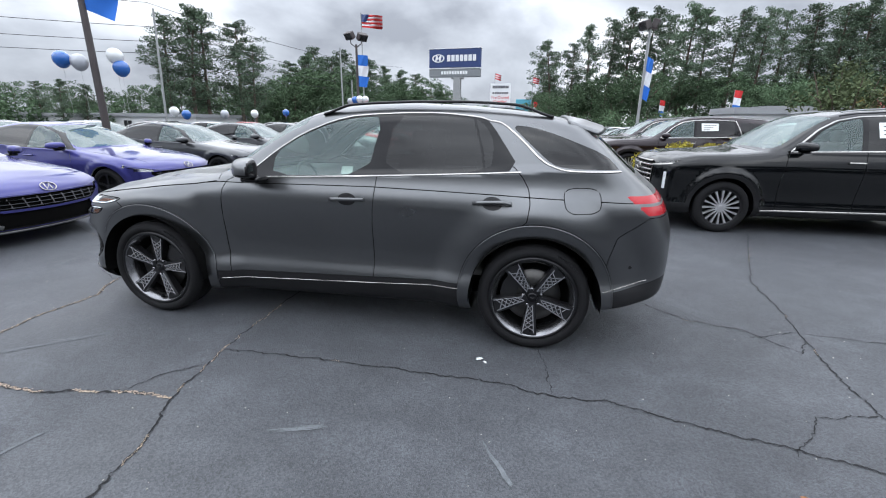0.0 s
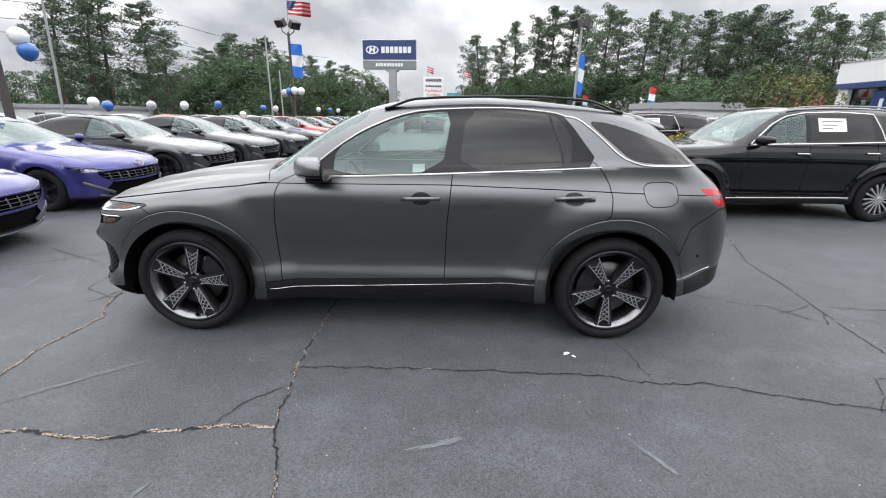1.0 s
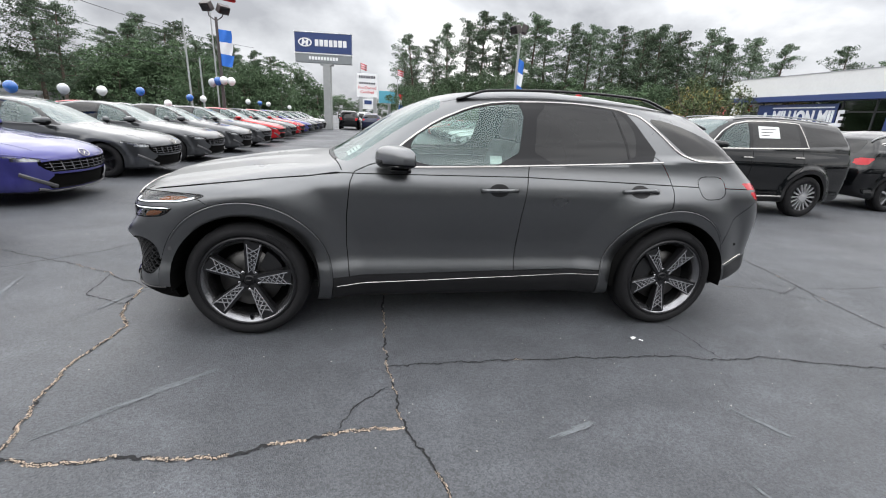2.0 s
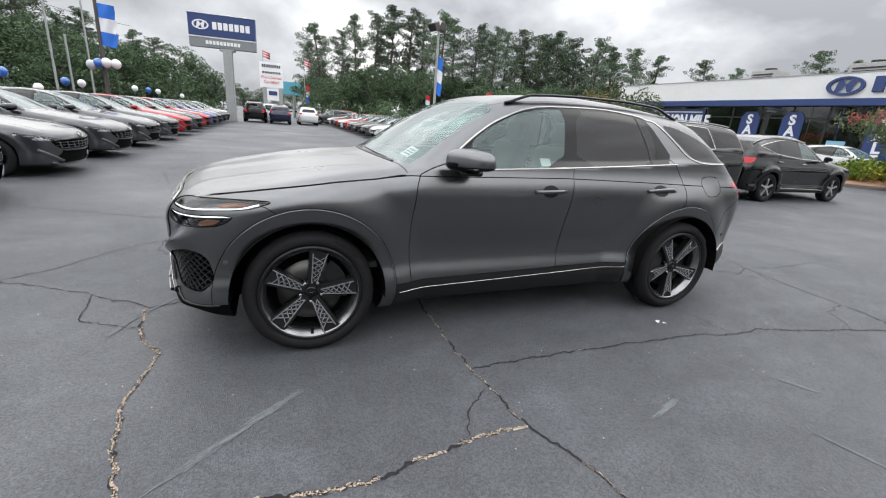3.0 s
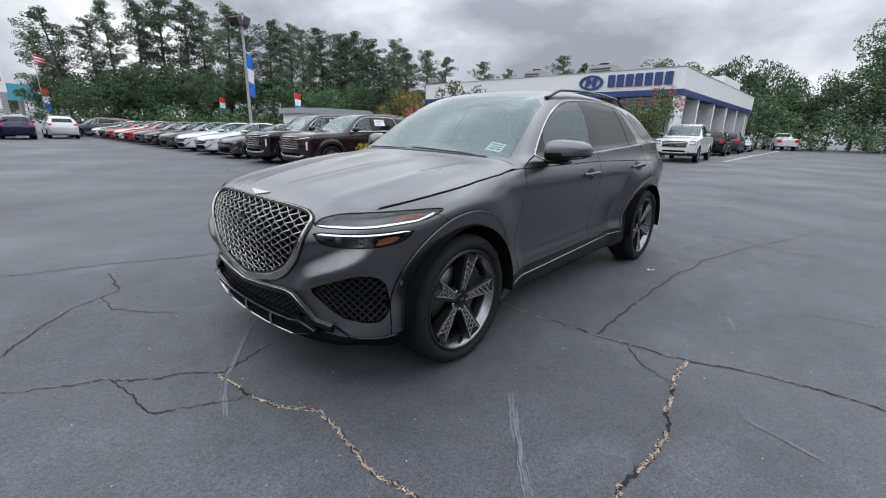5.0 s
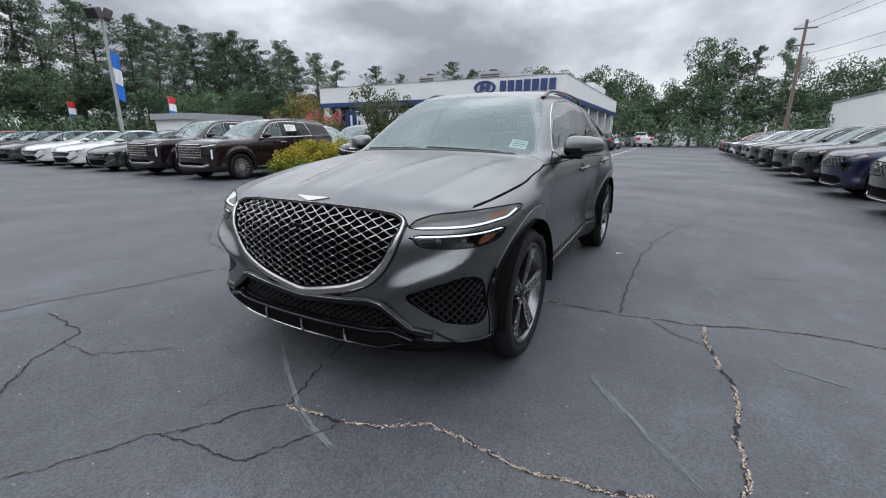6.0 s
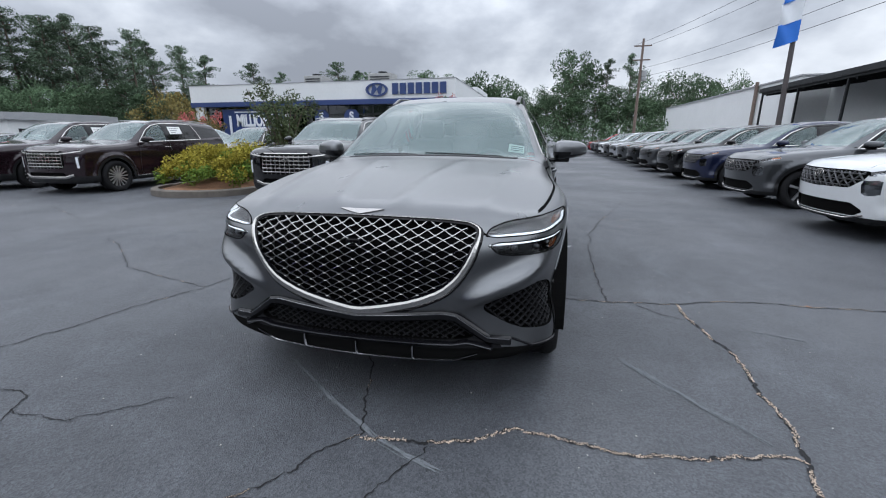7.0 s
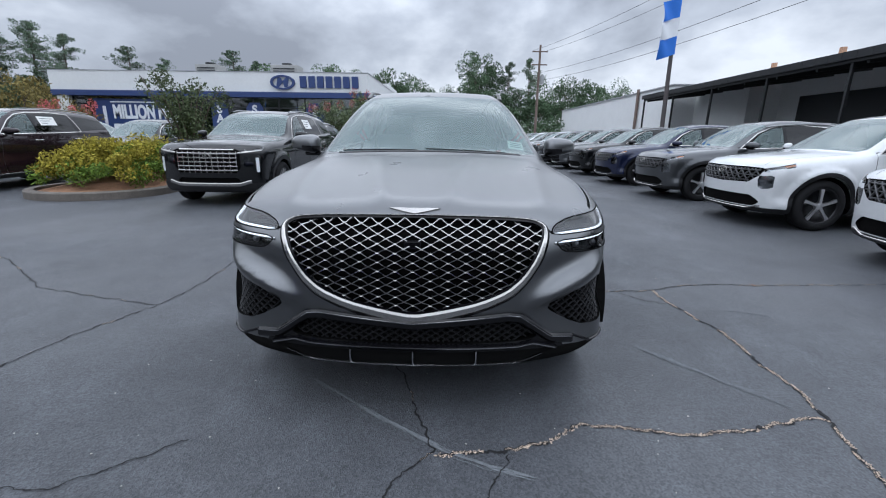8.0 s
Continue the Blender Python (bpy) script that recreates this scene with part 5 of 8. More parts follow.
def build_car(spec, reg, coat, name, label, cell=0.05, sheet=False, rim=None, trim=True):
    car = tagged(new(name), label, "car", "parked cars")
    sh = Shell(spec)
    v, q = sh.net(cell)
    a0, a1 = spec["axles"]
    hub, arch = spec["hub"], spec["arch"]
    regs = [("open", wheel_hole(a0, hub, arch), 0), ("open", wheel_hole(a1, hub, arch), 0)]
    for i, g in enumerate(reg["glass"]):
        regs.append(("glass%d" % i, on_flank(g), 0))
    regs += [("frame", on_flank(reg["frame"]), 0), ("screen", on_screen(reg["screen"], spec["sweep"], reg["screen_z"]), 0), ("back", on_screen(reg["back"], -spec["sweep"], reg["glass_z"]), 0),
             ("grille", on_face(reg["grille"]), 0), ("lower", on_face(reg["lower"]), 0), ("lamp", on_corner(rounded(reg["lamp"], 1)), 0)]
    if "lamp2" in reg:
        regs.append(("lamp2", on_corner(rounded(reg["lamp2"], 1)), 0))
    regs += [("tail", on_flank(reg["tail"], ymin=0.6), 0), ("cladding", wheel_hole(a0, hub, arch + 0.06), 0), ("cladding", wheel_hole(a1, hub, arch + 0.06), 0),
             ("cladding", lambda p: np.where((p[:, 0] > a0) & (p[:, 0] < a1), p[:, 2] - reg["door_z"][0] + 0.02, 1.0), 0)]
    regs.append(("chin", lambda p: np.where(p[:, 0] < a0 - arch * 0.8, p[:, 2] - reg["lower"][-1][1] + 0.01, 1.0), 0))
    if spec is SEDAN or trim == "painted":
        regs = [r for r in regs if r[0] != "cladding"]
    d0, d1, d2 = reg["doors"]
    z0, z1 = reg["door_z"]
    regs += [("front_door", on_flank([(d0, z0), (d0 - 0.02, (z0 + z1) / 2), (d0 + 0.04, z1), (d1 + 0.03, z1 + 0.08), (d1, z0)]), 0.008),
             ("rear_door", on_flank([(d1, z0), (d1 + 0.03, z1 + 0.08), (d2 - 0.02, z1 + 0.1), (d2 + 0.04, z1 - 0.25), (d2 - 0.1, z0 + 0.42), (d2 - 0.24, z0)]), 0.008),
             ("hood", on_screen([(-2.6, -0.3), (-2.25, 0.62), (reg["screen"][0][0] - 0.1, 0.74), (reg["screen"][0][0] - 0.02, -0.3)], spec["sweep"], reg["light_z"] + 0.1), 0.008)]
    V, F, names, C = cut_up(sh, v, q, regs)
    left = C[:, 1] < 0
    piece(sh, V, F, names == "", "body_shell", coat, car)
    piece(sh, V, F, names == "gap", "panel_gap", M_GAP, car, inset=0.006)
    piece(sh, V, F, names == "chin", "chin", M_TRIM, car)
    piece(sh, V, F, names == "hood", "hood", coat, car)
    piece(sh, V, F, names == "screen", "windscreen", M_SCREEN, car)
    piece(sh, V, F, names == "back", "back_window", M_PRIVACY, car)
    for s in (True, False):
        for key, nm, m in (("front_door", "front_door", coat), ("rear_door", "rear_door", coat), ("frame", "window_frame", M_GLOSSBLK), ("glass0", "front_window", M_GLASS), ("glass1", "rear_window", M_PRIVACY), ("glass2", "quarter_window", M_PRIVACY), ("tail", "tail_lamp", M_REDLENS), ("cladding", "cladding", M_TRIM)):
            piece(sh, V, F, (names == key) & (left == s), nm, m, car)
        for key in ("lamp", "lamp2"):
            lamp = piece(sh, V, F, (names == key) & (left == s), "headlight", M_CHROME if reg["bar"] == "grid" else M_DARKCHROME, car, inset=0.03, walls=True)
            if lamp:
                piece(sh, V, F, (names == key) & (left == s), "lens", M_LENS, lamp)
            if lamp and key == "lamp" and reg["bar"] == "scale":
                u = np.linspace(-1.10, -0.96, 6)
                thin_strip(sh, sh.on_wrap(u, np.interp(u, [-1.3, -0.93], [0.85, 0.915]), -1 if s else 1), "side_marker", M_AMBER, lamp, 0.022, 0.004)
            if lamp and key == "lamp2" and reg["bar"] == "grid":
                lp = np.array(reg["lamp2"])
                zz = np.linspace(lp[:, 1].min() + 0.02, lp[:, 1].max() - 0.02, 8)
                thin_strip(sh, sh.on_wrap(np.full(8, lp[:, 0].mean()), zz, -1 if s else 1), "day_lamp", M_FROSTED, lamp, 0.05, 0.006)
    g = piece(sh, V, F, names == "grille", "grille", M_GAP, car, inset=0.03, walls=True)
    low = piece(sh, V, F, names == "lower", "lower_intake", M_GAP, car, inset=0.03, walls=True)
    gp = np.array(reg["grille"], float)
    zlo, zhi, ymax = gp[:, 1].min(), gp[:, 1].max(), gp[:, 0].max()
    bars = []
    def bar(y, z, w=0.014, sink=0.014):
        keep = poly_distance(gp, np.abs(y), z) < 0.0
        if keep.sum() > 2:
            pts = sh.on_front(y[keep], z[keep])
            n = sh.normals(pts)
            bars.append(strip(pts - n * sink, n, w, 0.014))
    if reg["bar"] == "grid":
        for z in np.arange(zlo + 0.045, zhi, 0.07):
            bar(np.linspace(-ymax, ymax, 24), np.full(24, z), 0.026)
        for y in np.arange(-0.5, 0.51, 0.1):
            bar(np.full(12, y), np.linspace(zlo, zhi, 12), 0.016, 0.018)
    elif reg["bar"] == "row":
        for z in np.arange(zlo + 0.03, zhi, 0.045):
            bar(np.linspace(-ymax, ymax, 24), np.full(24, z), 0.012)
        for y in np.arange(-0.56, 0.57, 0.14):
            bar(np.linspace(y - 0.03, y + 0.03, 10), np.linspace(zlo, zhi, 10), 0.014)
    else:
        for sgn in (1, -1):
            for c in np.arange(-1.2, 1.2, 0.11):
                z = np.linspace(zlo, zhi, 16)
                bar(c + sgn * (z - zlo) / 1.1, z, 0.016)
        for z in np.arange(zlo + 0.05, zhi, 0.075):
            bar(np.linspace(-ymax, ymax, 24), np.full(24, z), 0.012)
    bv, bf = join(bars)
    mesh_object("grille_mesh", bv, bf, {"grid": M_CHROME, "row": M_DARKCHROME, "scale": M_LAMPGREY}[reg["bar"]], g, smooth=False)
    z = np.full(24, reg["lower"][-1][1] - 0.035)
    y = np.linspace(-0.7, 0.7, 24)
    z = z + 0.05 * sstep(0.5, 0.7, np.abs(y))
    thin_strip(sh, sh.on_front(y, z), "bumper_trim", M_LAMPGREY if reg["bar"] == "row" else M_CHROME, car, {"grid": 0.06, "row": 0.035, "scale": 0.02}[reg["bar"]], 0.015)
    if reg["bar"] == "grid":
        for s in (-1, 1):
            u = np.linspace(-1.86, -1.34, 16)
            thin_strip(sh, sh.on_wrap(u, np.interp(u, [-1.86, -1.34], [0.915, 0.962]), s), "lamp_trim", M_CHROME, car, 0.026, 0.008)
    if reg["bar"] == "row":
        for s in (-1, 1):
            u = np.linspace(-2.335, -0.92, 40)
            zz = np.interp(u, [-2.34, -1.7, -1.4, -0.9], [0.614, 0.612, 0.655, 0.705])
            thin_strip(sh, sh.on_wrap(u, zz, s), "nose_trim", coat, car, 0.012, 0.006)
            u = np.linspace(-1.72, -1.2, 14)
            thin_strip(sh, sh.on_wrap(u, np.interp(u, [-1.72, -1.2], [0.25, 0.44]), s), "bumper_fin", M_LAMPGREY, car, 0.05, 0.015)
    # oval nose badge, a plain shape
    zb = {"row": 0.665, "grid": 0.86, "scale": 0.80}[reg["bar"]]
    ov = [(0.085 * math.cos(t), zb + 0.043 * math.sin(t)) for t in np.linspace(0, 2 * math.pi, 20, endpoint=False)]
    pts = sh.on_front([a for a, b in ov], [b for a, b in ov])
    n = sh.normals(pts)
    v3, f3 = strip(pts + n * 0.008, n, 0.010, 0.008, True)
    sl = [(-0.028, zb - 0.03), (-0.028, zb + 0.03), (0.0, zb), (0.028, zb - 0.03), (0.028, zb + 0.03)]
    v4, f4 = strip(sh.on_front([a for a, b in sl], [b for a, b in sl]) + n[:5] * 0.01, n[:5], 0.010, 0.006)
    bv, bf = join([(v3, f3), (v4, f4)])
    mesh_object("nose_badge", bv, bf, M_CHROME, car, smooth=False)
    mx, my, mz = reg["mirror"]
    for s in (-1, 1):
        mirror_cap(car, mx, s * my, mz, s, coat, 0.09, 0.11, 0.075)
        for hx, hz in reg["handles"]:
            xs = np.linspace(hx, hx + 0.2, 8)
            pts = sh.on_side(xs, np.full(8, hz), s)
            n = sh.normals(pts)
            v3, f3 = strip(pts + n * 0.02, n, 0.024, 0.014)
            mesh_object("door_handle", v3, f3, M_CHROME if reg.get("trim") else coat, car, smooth=True)
        if reg.get("trim"):
            ln = dense([tuple(p) for p in reg["frame"]] , 0.06, True)
            thin_strip(sh, sh.on_side(ln[:, 0], ln[:, 1], s), "window_trim", M_CHROME, car, 0.02, 0.006, True)
            ln = dense([(a0 + arch + 0.08, z0 - 0.02), (a1 - arch - 0.08, z0 + 0.01)], 0.2)
            thin_strip(sh, sh.on_side(ln[:, 0], ln[:, 1], s), "sill_trim", M_CHROME, car, 0.028, 0.01)
            rl = [(x, s * 0.60, float(sh.on_top([x], [0.60])[0][2]) + 0.03) for x in np.linspace(-0.1, 1.9, 16)]
            v3, f3 = strip(rl, [(0, 0, 1)] * 16, 0.03, 0.015)
            mesh_object("roof_rail", v3, f3, M_GREYSTEEL, car)
        R, sp = reg["wheel"]
        wy = float(np.abs(sh.on_side([a0 + arch + 0.08], [hub + 0.1])[0][1])) - 0.095
        for ax in (a0, a1):
            plain_wheel(car, ax, s * wy, R - 0.004, s, R, sp, rim or M_RIMSILVER)
            wheel_liner(car, ax, hub, arch - 0.002, s, wy + 0.1)
        if sheet:
            x0, x1 = reg["sheet"]
            pts = sh.on_side([x0, x1, x1, x0], [1.36, 1.37, 1.56, 1.56], s)
            n = sh.normals(pts)
            w = mesh_object("price_sheet", pts + n * 0.004, [(0, 1, 2, 3)], M_PAPER, car, "white printed sheet on the window", smooth=False)
            for k in range(3):
                a, bq = pts[0] * (1 - 0.2 - 0.26 * k) + pts[3] * (0.2 + 0.26 * k), pts[1] * (1 - 0.2 - 0.26 * k) + pts[2] * (0.2 + 0.26 * k)
                lo, hi = a * 0.88 + bq * 0.12, a * (0.5 - 0.18 * k) + bq * (0.5 + 0.18 * k)
                up = (pts[3] - pts[0]) * 0.06
                mesh_object("print_bar", [lo, hi, hi + up, lo + up] + n * 0.006, [(0, 1, 2, 3)], M_INK, w, smooth=False)
    bm = bmesh.new()
    box(bm, 0.3, 0, reg["door_z"][0] + 0.12, 2.7, 1.4, 0.04)
    part("cabin_floor", bm, M_INTERIOR, car)
    bm = bmesh.new()
    box(bm, reg["screen"][0][0] + 0.30, 0, reg["door_z"][1] - 0.14, 0.45, 1.3, 0.2, 0.05)
    part("dashboard", bm, M_INTERIOR, car)
    zs = reg["door_z"][1] - 0.62
    for y in (-0.37, 0.37):
        seat(car, 0.15, y, zs)
    return car


def recoat(car, old, fresh, label):
    """A differently painted copy keeps its own meshes for the painted parts."""
    car["label"] = label
    for o in car.children_recursive:
        if o.type == "MESH" and o.data.materials and o.data.materials[0] == old:
            o.data = o.data.copy()
            o.data.materials[0] = fresh
    return car


PAINT_WORDS = [(P_BLUE, "violet-blue"), (P_GREY, "dark grey"), (P_RED, "red"), (P_WHITE, "white"), (P_BLACK, "black"), (P_BROWN, "dark maroon"), (P_SILVER, "silver"), (P_NAVY, "dark navy")]


class Fleet:
    """One kind of car; the first copy of each paint keeps its own meshes, further ones share them."""
    def __init__(self, spec, reg, name, words, where, **k):
        self.first, self.kinds = None, {}
        self.make = lambda coat, label: build_car(spec, reg, coat, name, label, **k)
        self.words, self.where, self.coat0 = words, where, None

    def park(self, coat, x, y, rz):
        word = dict((m.name, w) for m, w in PAINT_WORDS)[coat.name]
        label = word + " " + self.words + " " + self.where
        m = pose(x, y, 0, 0, 0, rz)
        if coat.name in self.kinds:
            c = copy_thing(self.kinds[coat.name], m)
        elif self.first is None:
            c = self.first = self.make(coat, label)
            self.coat0 = coat
            c.matrix_basis = m
        else:
            c = recoat(copy_thing(self.first, m), self.coat0, coat, label)
        self.kinds.setdefault(coat.name, c)
        return c


sedans = Fleet(SEDAN, SEDAN_REG, "sedan", "compact sedan", "parked in a row on the lot", cell=0.058, rim=M_RIM)
row_left = [P_BLUE, P_BLUE, P_GREY, P_GREY, P_GREY, P_GREY, P_RED, P_GREY, P_RED, P_BLUE, P_GREY, P_NAVY, P_GREY, P_SILVER]
for i, c in enumerate(row_left):
    sedans.park(c, -7.2 if i else -6.72, 0.65 + 2.85 * i, 180)
for i, (c, x) in enumerate([(P_GREY, 0), (P_GREY, 0.1), (P_SILVER, 0), (P_GREY, -0.1), (P_WHITE, 0), (P_RED, 0), (P_GREY, 0), (P_GREY, 0), (P_SILVER, 0), (P_GREY, 0)]):
    sedans.park(c, -12.4 + x, 3.0 + 2.85 * i, 180)
right_row = [P_GREY, P_WHITE, P_WHITE, P_GREY, P_BROWN, P_GREY, P_RED, P_WHITE, P_RED, P_GREY, P_WHITE]
for i, c in enumerate(right_row):
    sedans.park(c, 5.75, 15.75 + 2.7 * i, 0)

big = Fleet(SUV, SUV_REG, "large_suv", "three-row SUV with chrome trim", "parked on the lot", cell=0.05, sheet=True)
big.park(P_BLACK, 5.68, 3.98, 0)
big.park(P_BROWN, 5.80, 10.2, 0)
big.park(P_BROWN, 5.85, 12.95, 0)
big.park(P_BLACK, -3.2, 41.0, -90)
big.park(P_WHITE, -1.9, 47.0, -90)

small = Fleet(COMPACT, COMPACT_REG, "compact_suv", "compact SUV", "parked in a row on the lot", cell=0.052)
tuc = [P_WHITE, P_WHITE, P_GREY, P_NAVY, P_BLACK, P_GREY, P_BLACK, P_GREY, P_SILVER, P_GREY, P_WHITE, P_GREY, P_GREY, P_RED]
for i, c in enumerate(tuc):
    small.park(c, 0.07 + 2.88 * i, -6.72, -90)
small.park(P_NAVY, -1.1, 40.2, -90)
small.park(P_WHITE, 1.4, 42.0, -90)
small.park(P_BLACK, 11.3, 4.55, 180)
small.park(P_GREY, 4.2, 46.0, 0)
small.park(P_RED, 5.5, 49.0, 0)


# ---- ground ----
M_ASPHALT = mat("sealed_asphalt", (0.063, 0.067, 0.075), 0.55, vary=0.20, scale=0.6, rough_vary=0.14)
an, al = M_ASPHALT.node_tree.nodes, M_ASPHALT.node_tree.links
ab = an["Principled BSDF"]
base_out = ab.inputs["Base Color"].links[0].from_socket
a_co = an.new("ShaderNodeTexCoord")
# small stones of the aggregate
a_v = an.new("ShaderNodeTexVoronoi")
a_v.inputs["Scale"].default_value = 150
a_r = an.new("ShaderNodeMapRange")
a_r.inputs["From Min"].default_value, a_r.inputs["From Max"].default_value = 0.0, 1.0
a_r.inputs["To Min"].default_value, a_r.inputs["To Max"].default_value = 0.62, 1.5
a_sep = an.new("ShaderNodeSeparateColor")
# worn, paler drag marks and patches
a_m = an.new("ShaderNodeMapping")
a_m.inputs["Scale"].default_value, a_m.inputs["Rotation"].default_value = (0.9, 1.5, 1.0), (0, 0, 0.5)
a_n = an.new("ShaderNodeTexNoise")
a_n.inputs["Scale"].default_value, a_n.inputs["Detail"].default_value, a_n.inputs["Roughness"].default_value = 1.1, 9.0, 0.7
a_w = an.new("ShaderNodeMapRange")
a_w.inputs["From Min"].default_value, a_w.inputs["From Max"].default_value = 0.5, 0.8
a_w.inputs["To Min"].default_value, a_w.inputs["To Max"].default_value = 0.92, 1.5
a_x, a_s = an.new("ShaderNodeMath"), an.new("ShaderNodeVectorMath")
a_x.operation, a_s.operation = "MULTIPLY", "SCALE"
al.new(a_co.outputs["Object"], a_v.inputs["Vector"]), al.new(a_v.outputs["Color"], a_sep.inputs[0]), al.new(a_sep.outputs[0], a_r.inputs["Value"])
al.new(a_co.outputs["Object"], a_m.inputs["Vector"]), al.new(a_m.outputs[0], a_n.inputs["Vector"]), al.new(a_n.outputs["Fac"], a_w.inputs["Value"])
al.new(a_r.outputs[0], a_x.inputs[0]), al.new(a_w.outputs[0], a_x.inputs[1])
al.new(base_out, a_s.inputs[0]), al.new(a_x.outputs[0], a_s.inputs["Scale"]), al.new(a_s.outputs[0], ab.inputs["Base Color"])
a_b = an.new("ShaderNodeBump")
a_b.inputs["Distance"].default_value = 0.005
a_g = an.new("ShaderNodeTexNoise")
a_g.inputs["Scale"].default_value, a_g.inputs["Detail"].default_value = 210, 3
a_h = an.new("ShaderNodeMath")
a_h.operation = "MULTIPLY_ADD"
a_h.inputs[1].default_value = 1.4
# sealed smooth patches among the coarser surface
a_p = an.new("ShaderNodeTexNoise")
a_p.inputs["Scale"].default_value, a_p.inputs["Detail"].default_value = 0.55, 5
a_q = an.new("ShaderNodeMapRange")
a_q.inputs["From Min"].default_value, a_q.inputs["From Max"].default_value = 0.38, 0.62
a_q.inputs["To Min"].default_value, a_q.inputs["To Max"].default_value = 0.22, 0.95
al.new(a_co.outputs["Object"], a_g.inputs["Vector"]), al.new(a_co.outputs["Object"], a_p.inputs["Vector"])
al.new(a_g.outputs["Fac"], a_h.inputs[0]), al.new(a_v.outputs["Distance"], a_h.inputs[2]), al.new(a_h.outputs[0], a_b.inputs["Height"])
al.new(a_p.outputs["Fac"], a_q.inputs["Value"]), al.new(a_q.outputs[0], a_b.inputs["Strength"]), al.new(a_b.outputs[0], ab.inputs["Normal"])
bm = bmesh.new()
bmesh.ops.create_grid(bm, x_segments=1, y_segments=1, size=900)
g = part("ground", bm, M_ASPHALT, None)
tagged(g, "dark sealed asphalt car lot with cracks", "ground", kind="structure")




# ---- cracks and scuffs on the asphalt ----
M_CRACK = mat("crack_dark", (0.010, 0.010, 0.011), 0.95)
M_SAND = mat("crack_sand_fill", (0.50, 0.40, 0.31), 0.95, vary=0.45, scale=30, bump=0.6, bump_scale=250)
M_SCUFF = mat("faded_white_paint", (0.135, 0.145, 0.155), 0.85, vary=0.4, scale=22)


def ragged(keys, step=0.008, amp=0.022):
    p = dense(keys, step)
    n = len(p)
    off = np.array([noise.noise(Vector((q[0] * 9, q[1] * 9, 3.1))) * amp + noise.noise(Vector((q[0] * 34, q[1] * 34, 7.7))) * amp * 0.6 + noise.noise(Vector((q[0] * 95, q[1] * 95, 1.7))) * amp * 0.35 for q in p])
    t = np.gradient(p, axis=0)
    t /= np.linalg.norm(t, axis=1)[:, None] + 1e-9
    return p + np.stack([-t[:, 1], t[:, 0]], 1) * off[:, None]


def ribbon(p, width, z, jit=0.5, seed=0.0):
    t = np.gradient(p, axis=0)
    t /= np.linalg.norm(t, axis=1)[:, None] + 1e-9
    nrm = np.stack([-t[:, 1], t[:, 0]], 1)
    v, f = [], []
    for i, q in enumerate(p):
        for k, s in enumerate((-1, 1)):
            w = width * (0.55 + jit * (0.5 + noise.noise(Vector((q[0] * 26 + 5 * k, q[1] * 26, seed))))) * min(1, (i + 0.4) / 4, (len(p) - i - 0.6) / 4)
            v.append((q[0] + s * nrm[i, 0] * w, q[1] + s * nrm[i, 1] * w, z))
    for i in range(len(p) - 1):
        f.append((2 * i, 2 * i + 2, 2 * i + 3, 2 * i + 1))
    return v, f


def crumb(c, w):
    """One low, many-sided crumb of sand or broken edge."""
    x, y = c[0] + random.gauss(0, w * 0.34), c[1] + random.gauss(0, w * 0.34)
    r, a, n = random.uniform(0.07, 0.44) * w + 0.0005, random.uniform(0, 6.28), 5
    ring = [(x + r * random.uniform(0.6, 1.2) * math.cos(a + k * 1.257), y + r * random.uniform(0.6, 1.2) * math.sin(a + k * 1.257), 0.003) for k in range(n)]
    return ring + [(x, y, 0.0045 + r * 0.35)], [(k, (k + 1) % n, n) for k in range(n)]


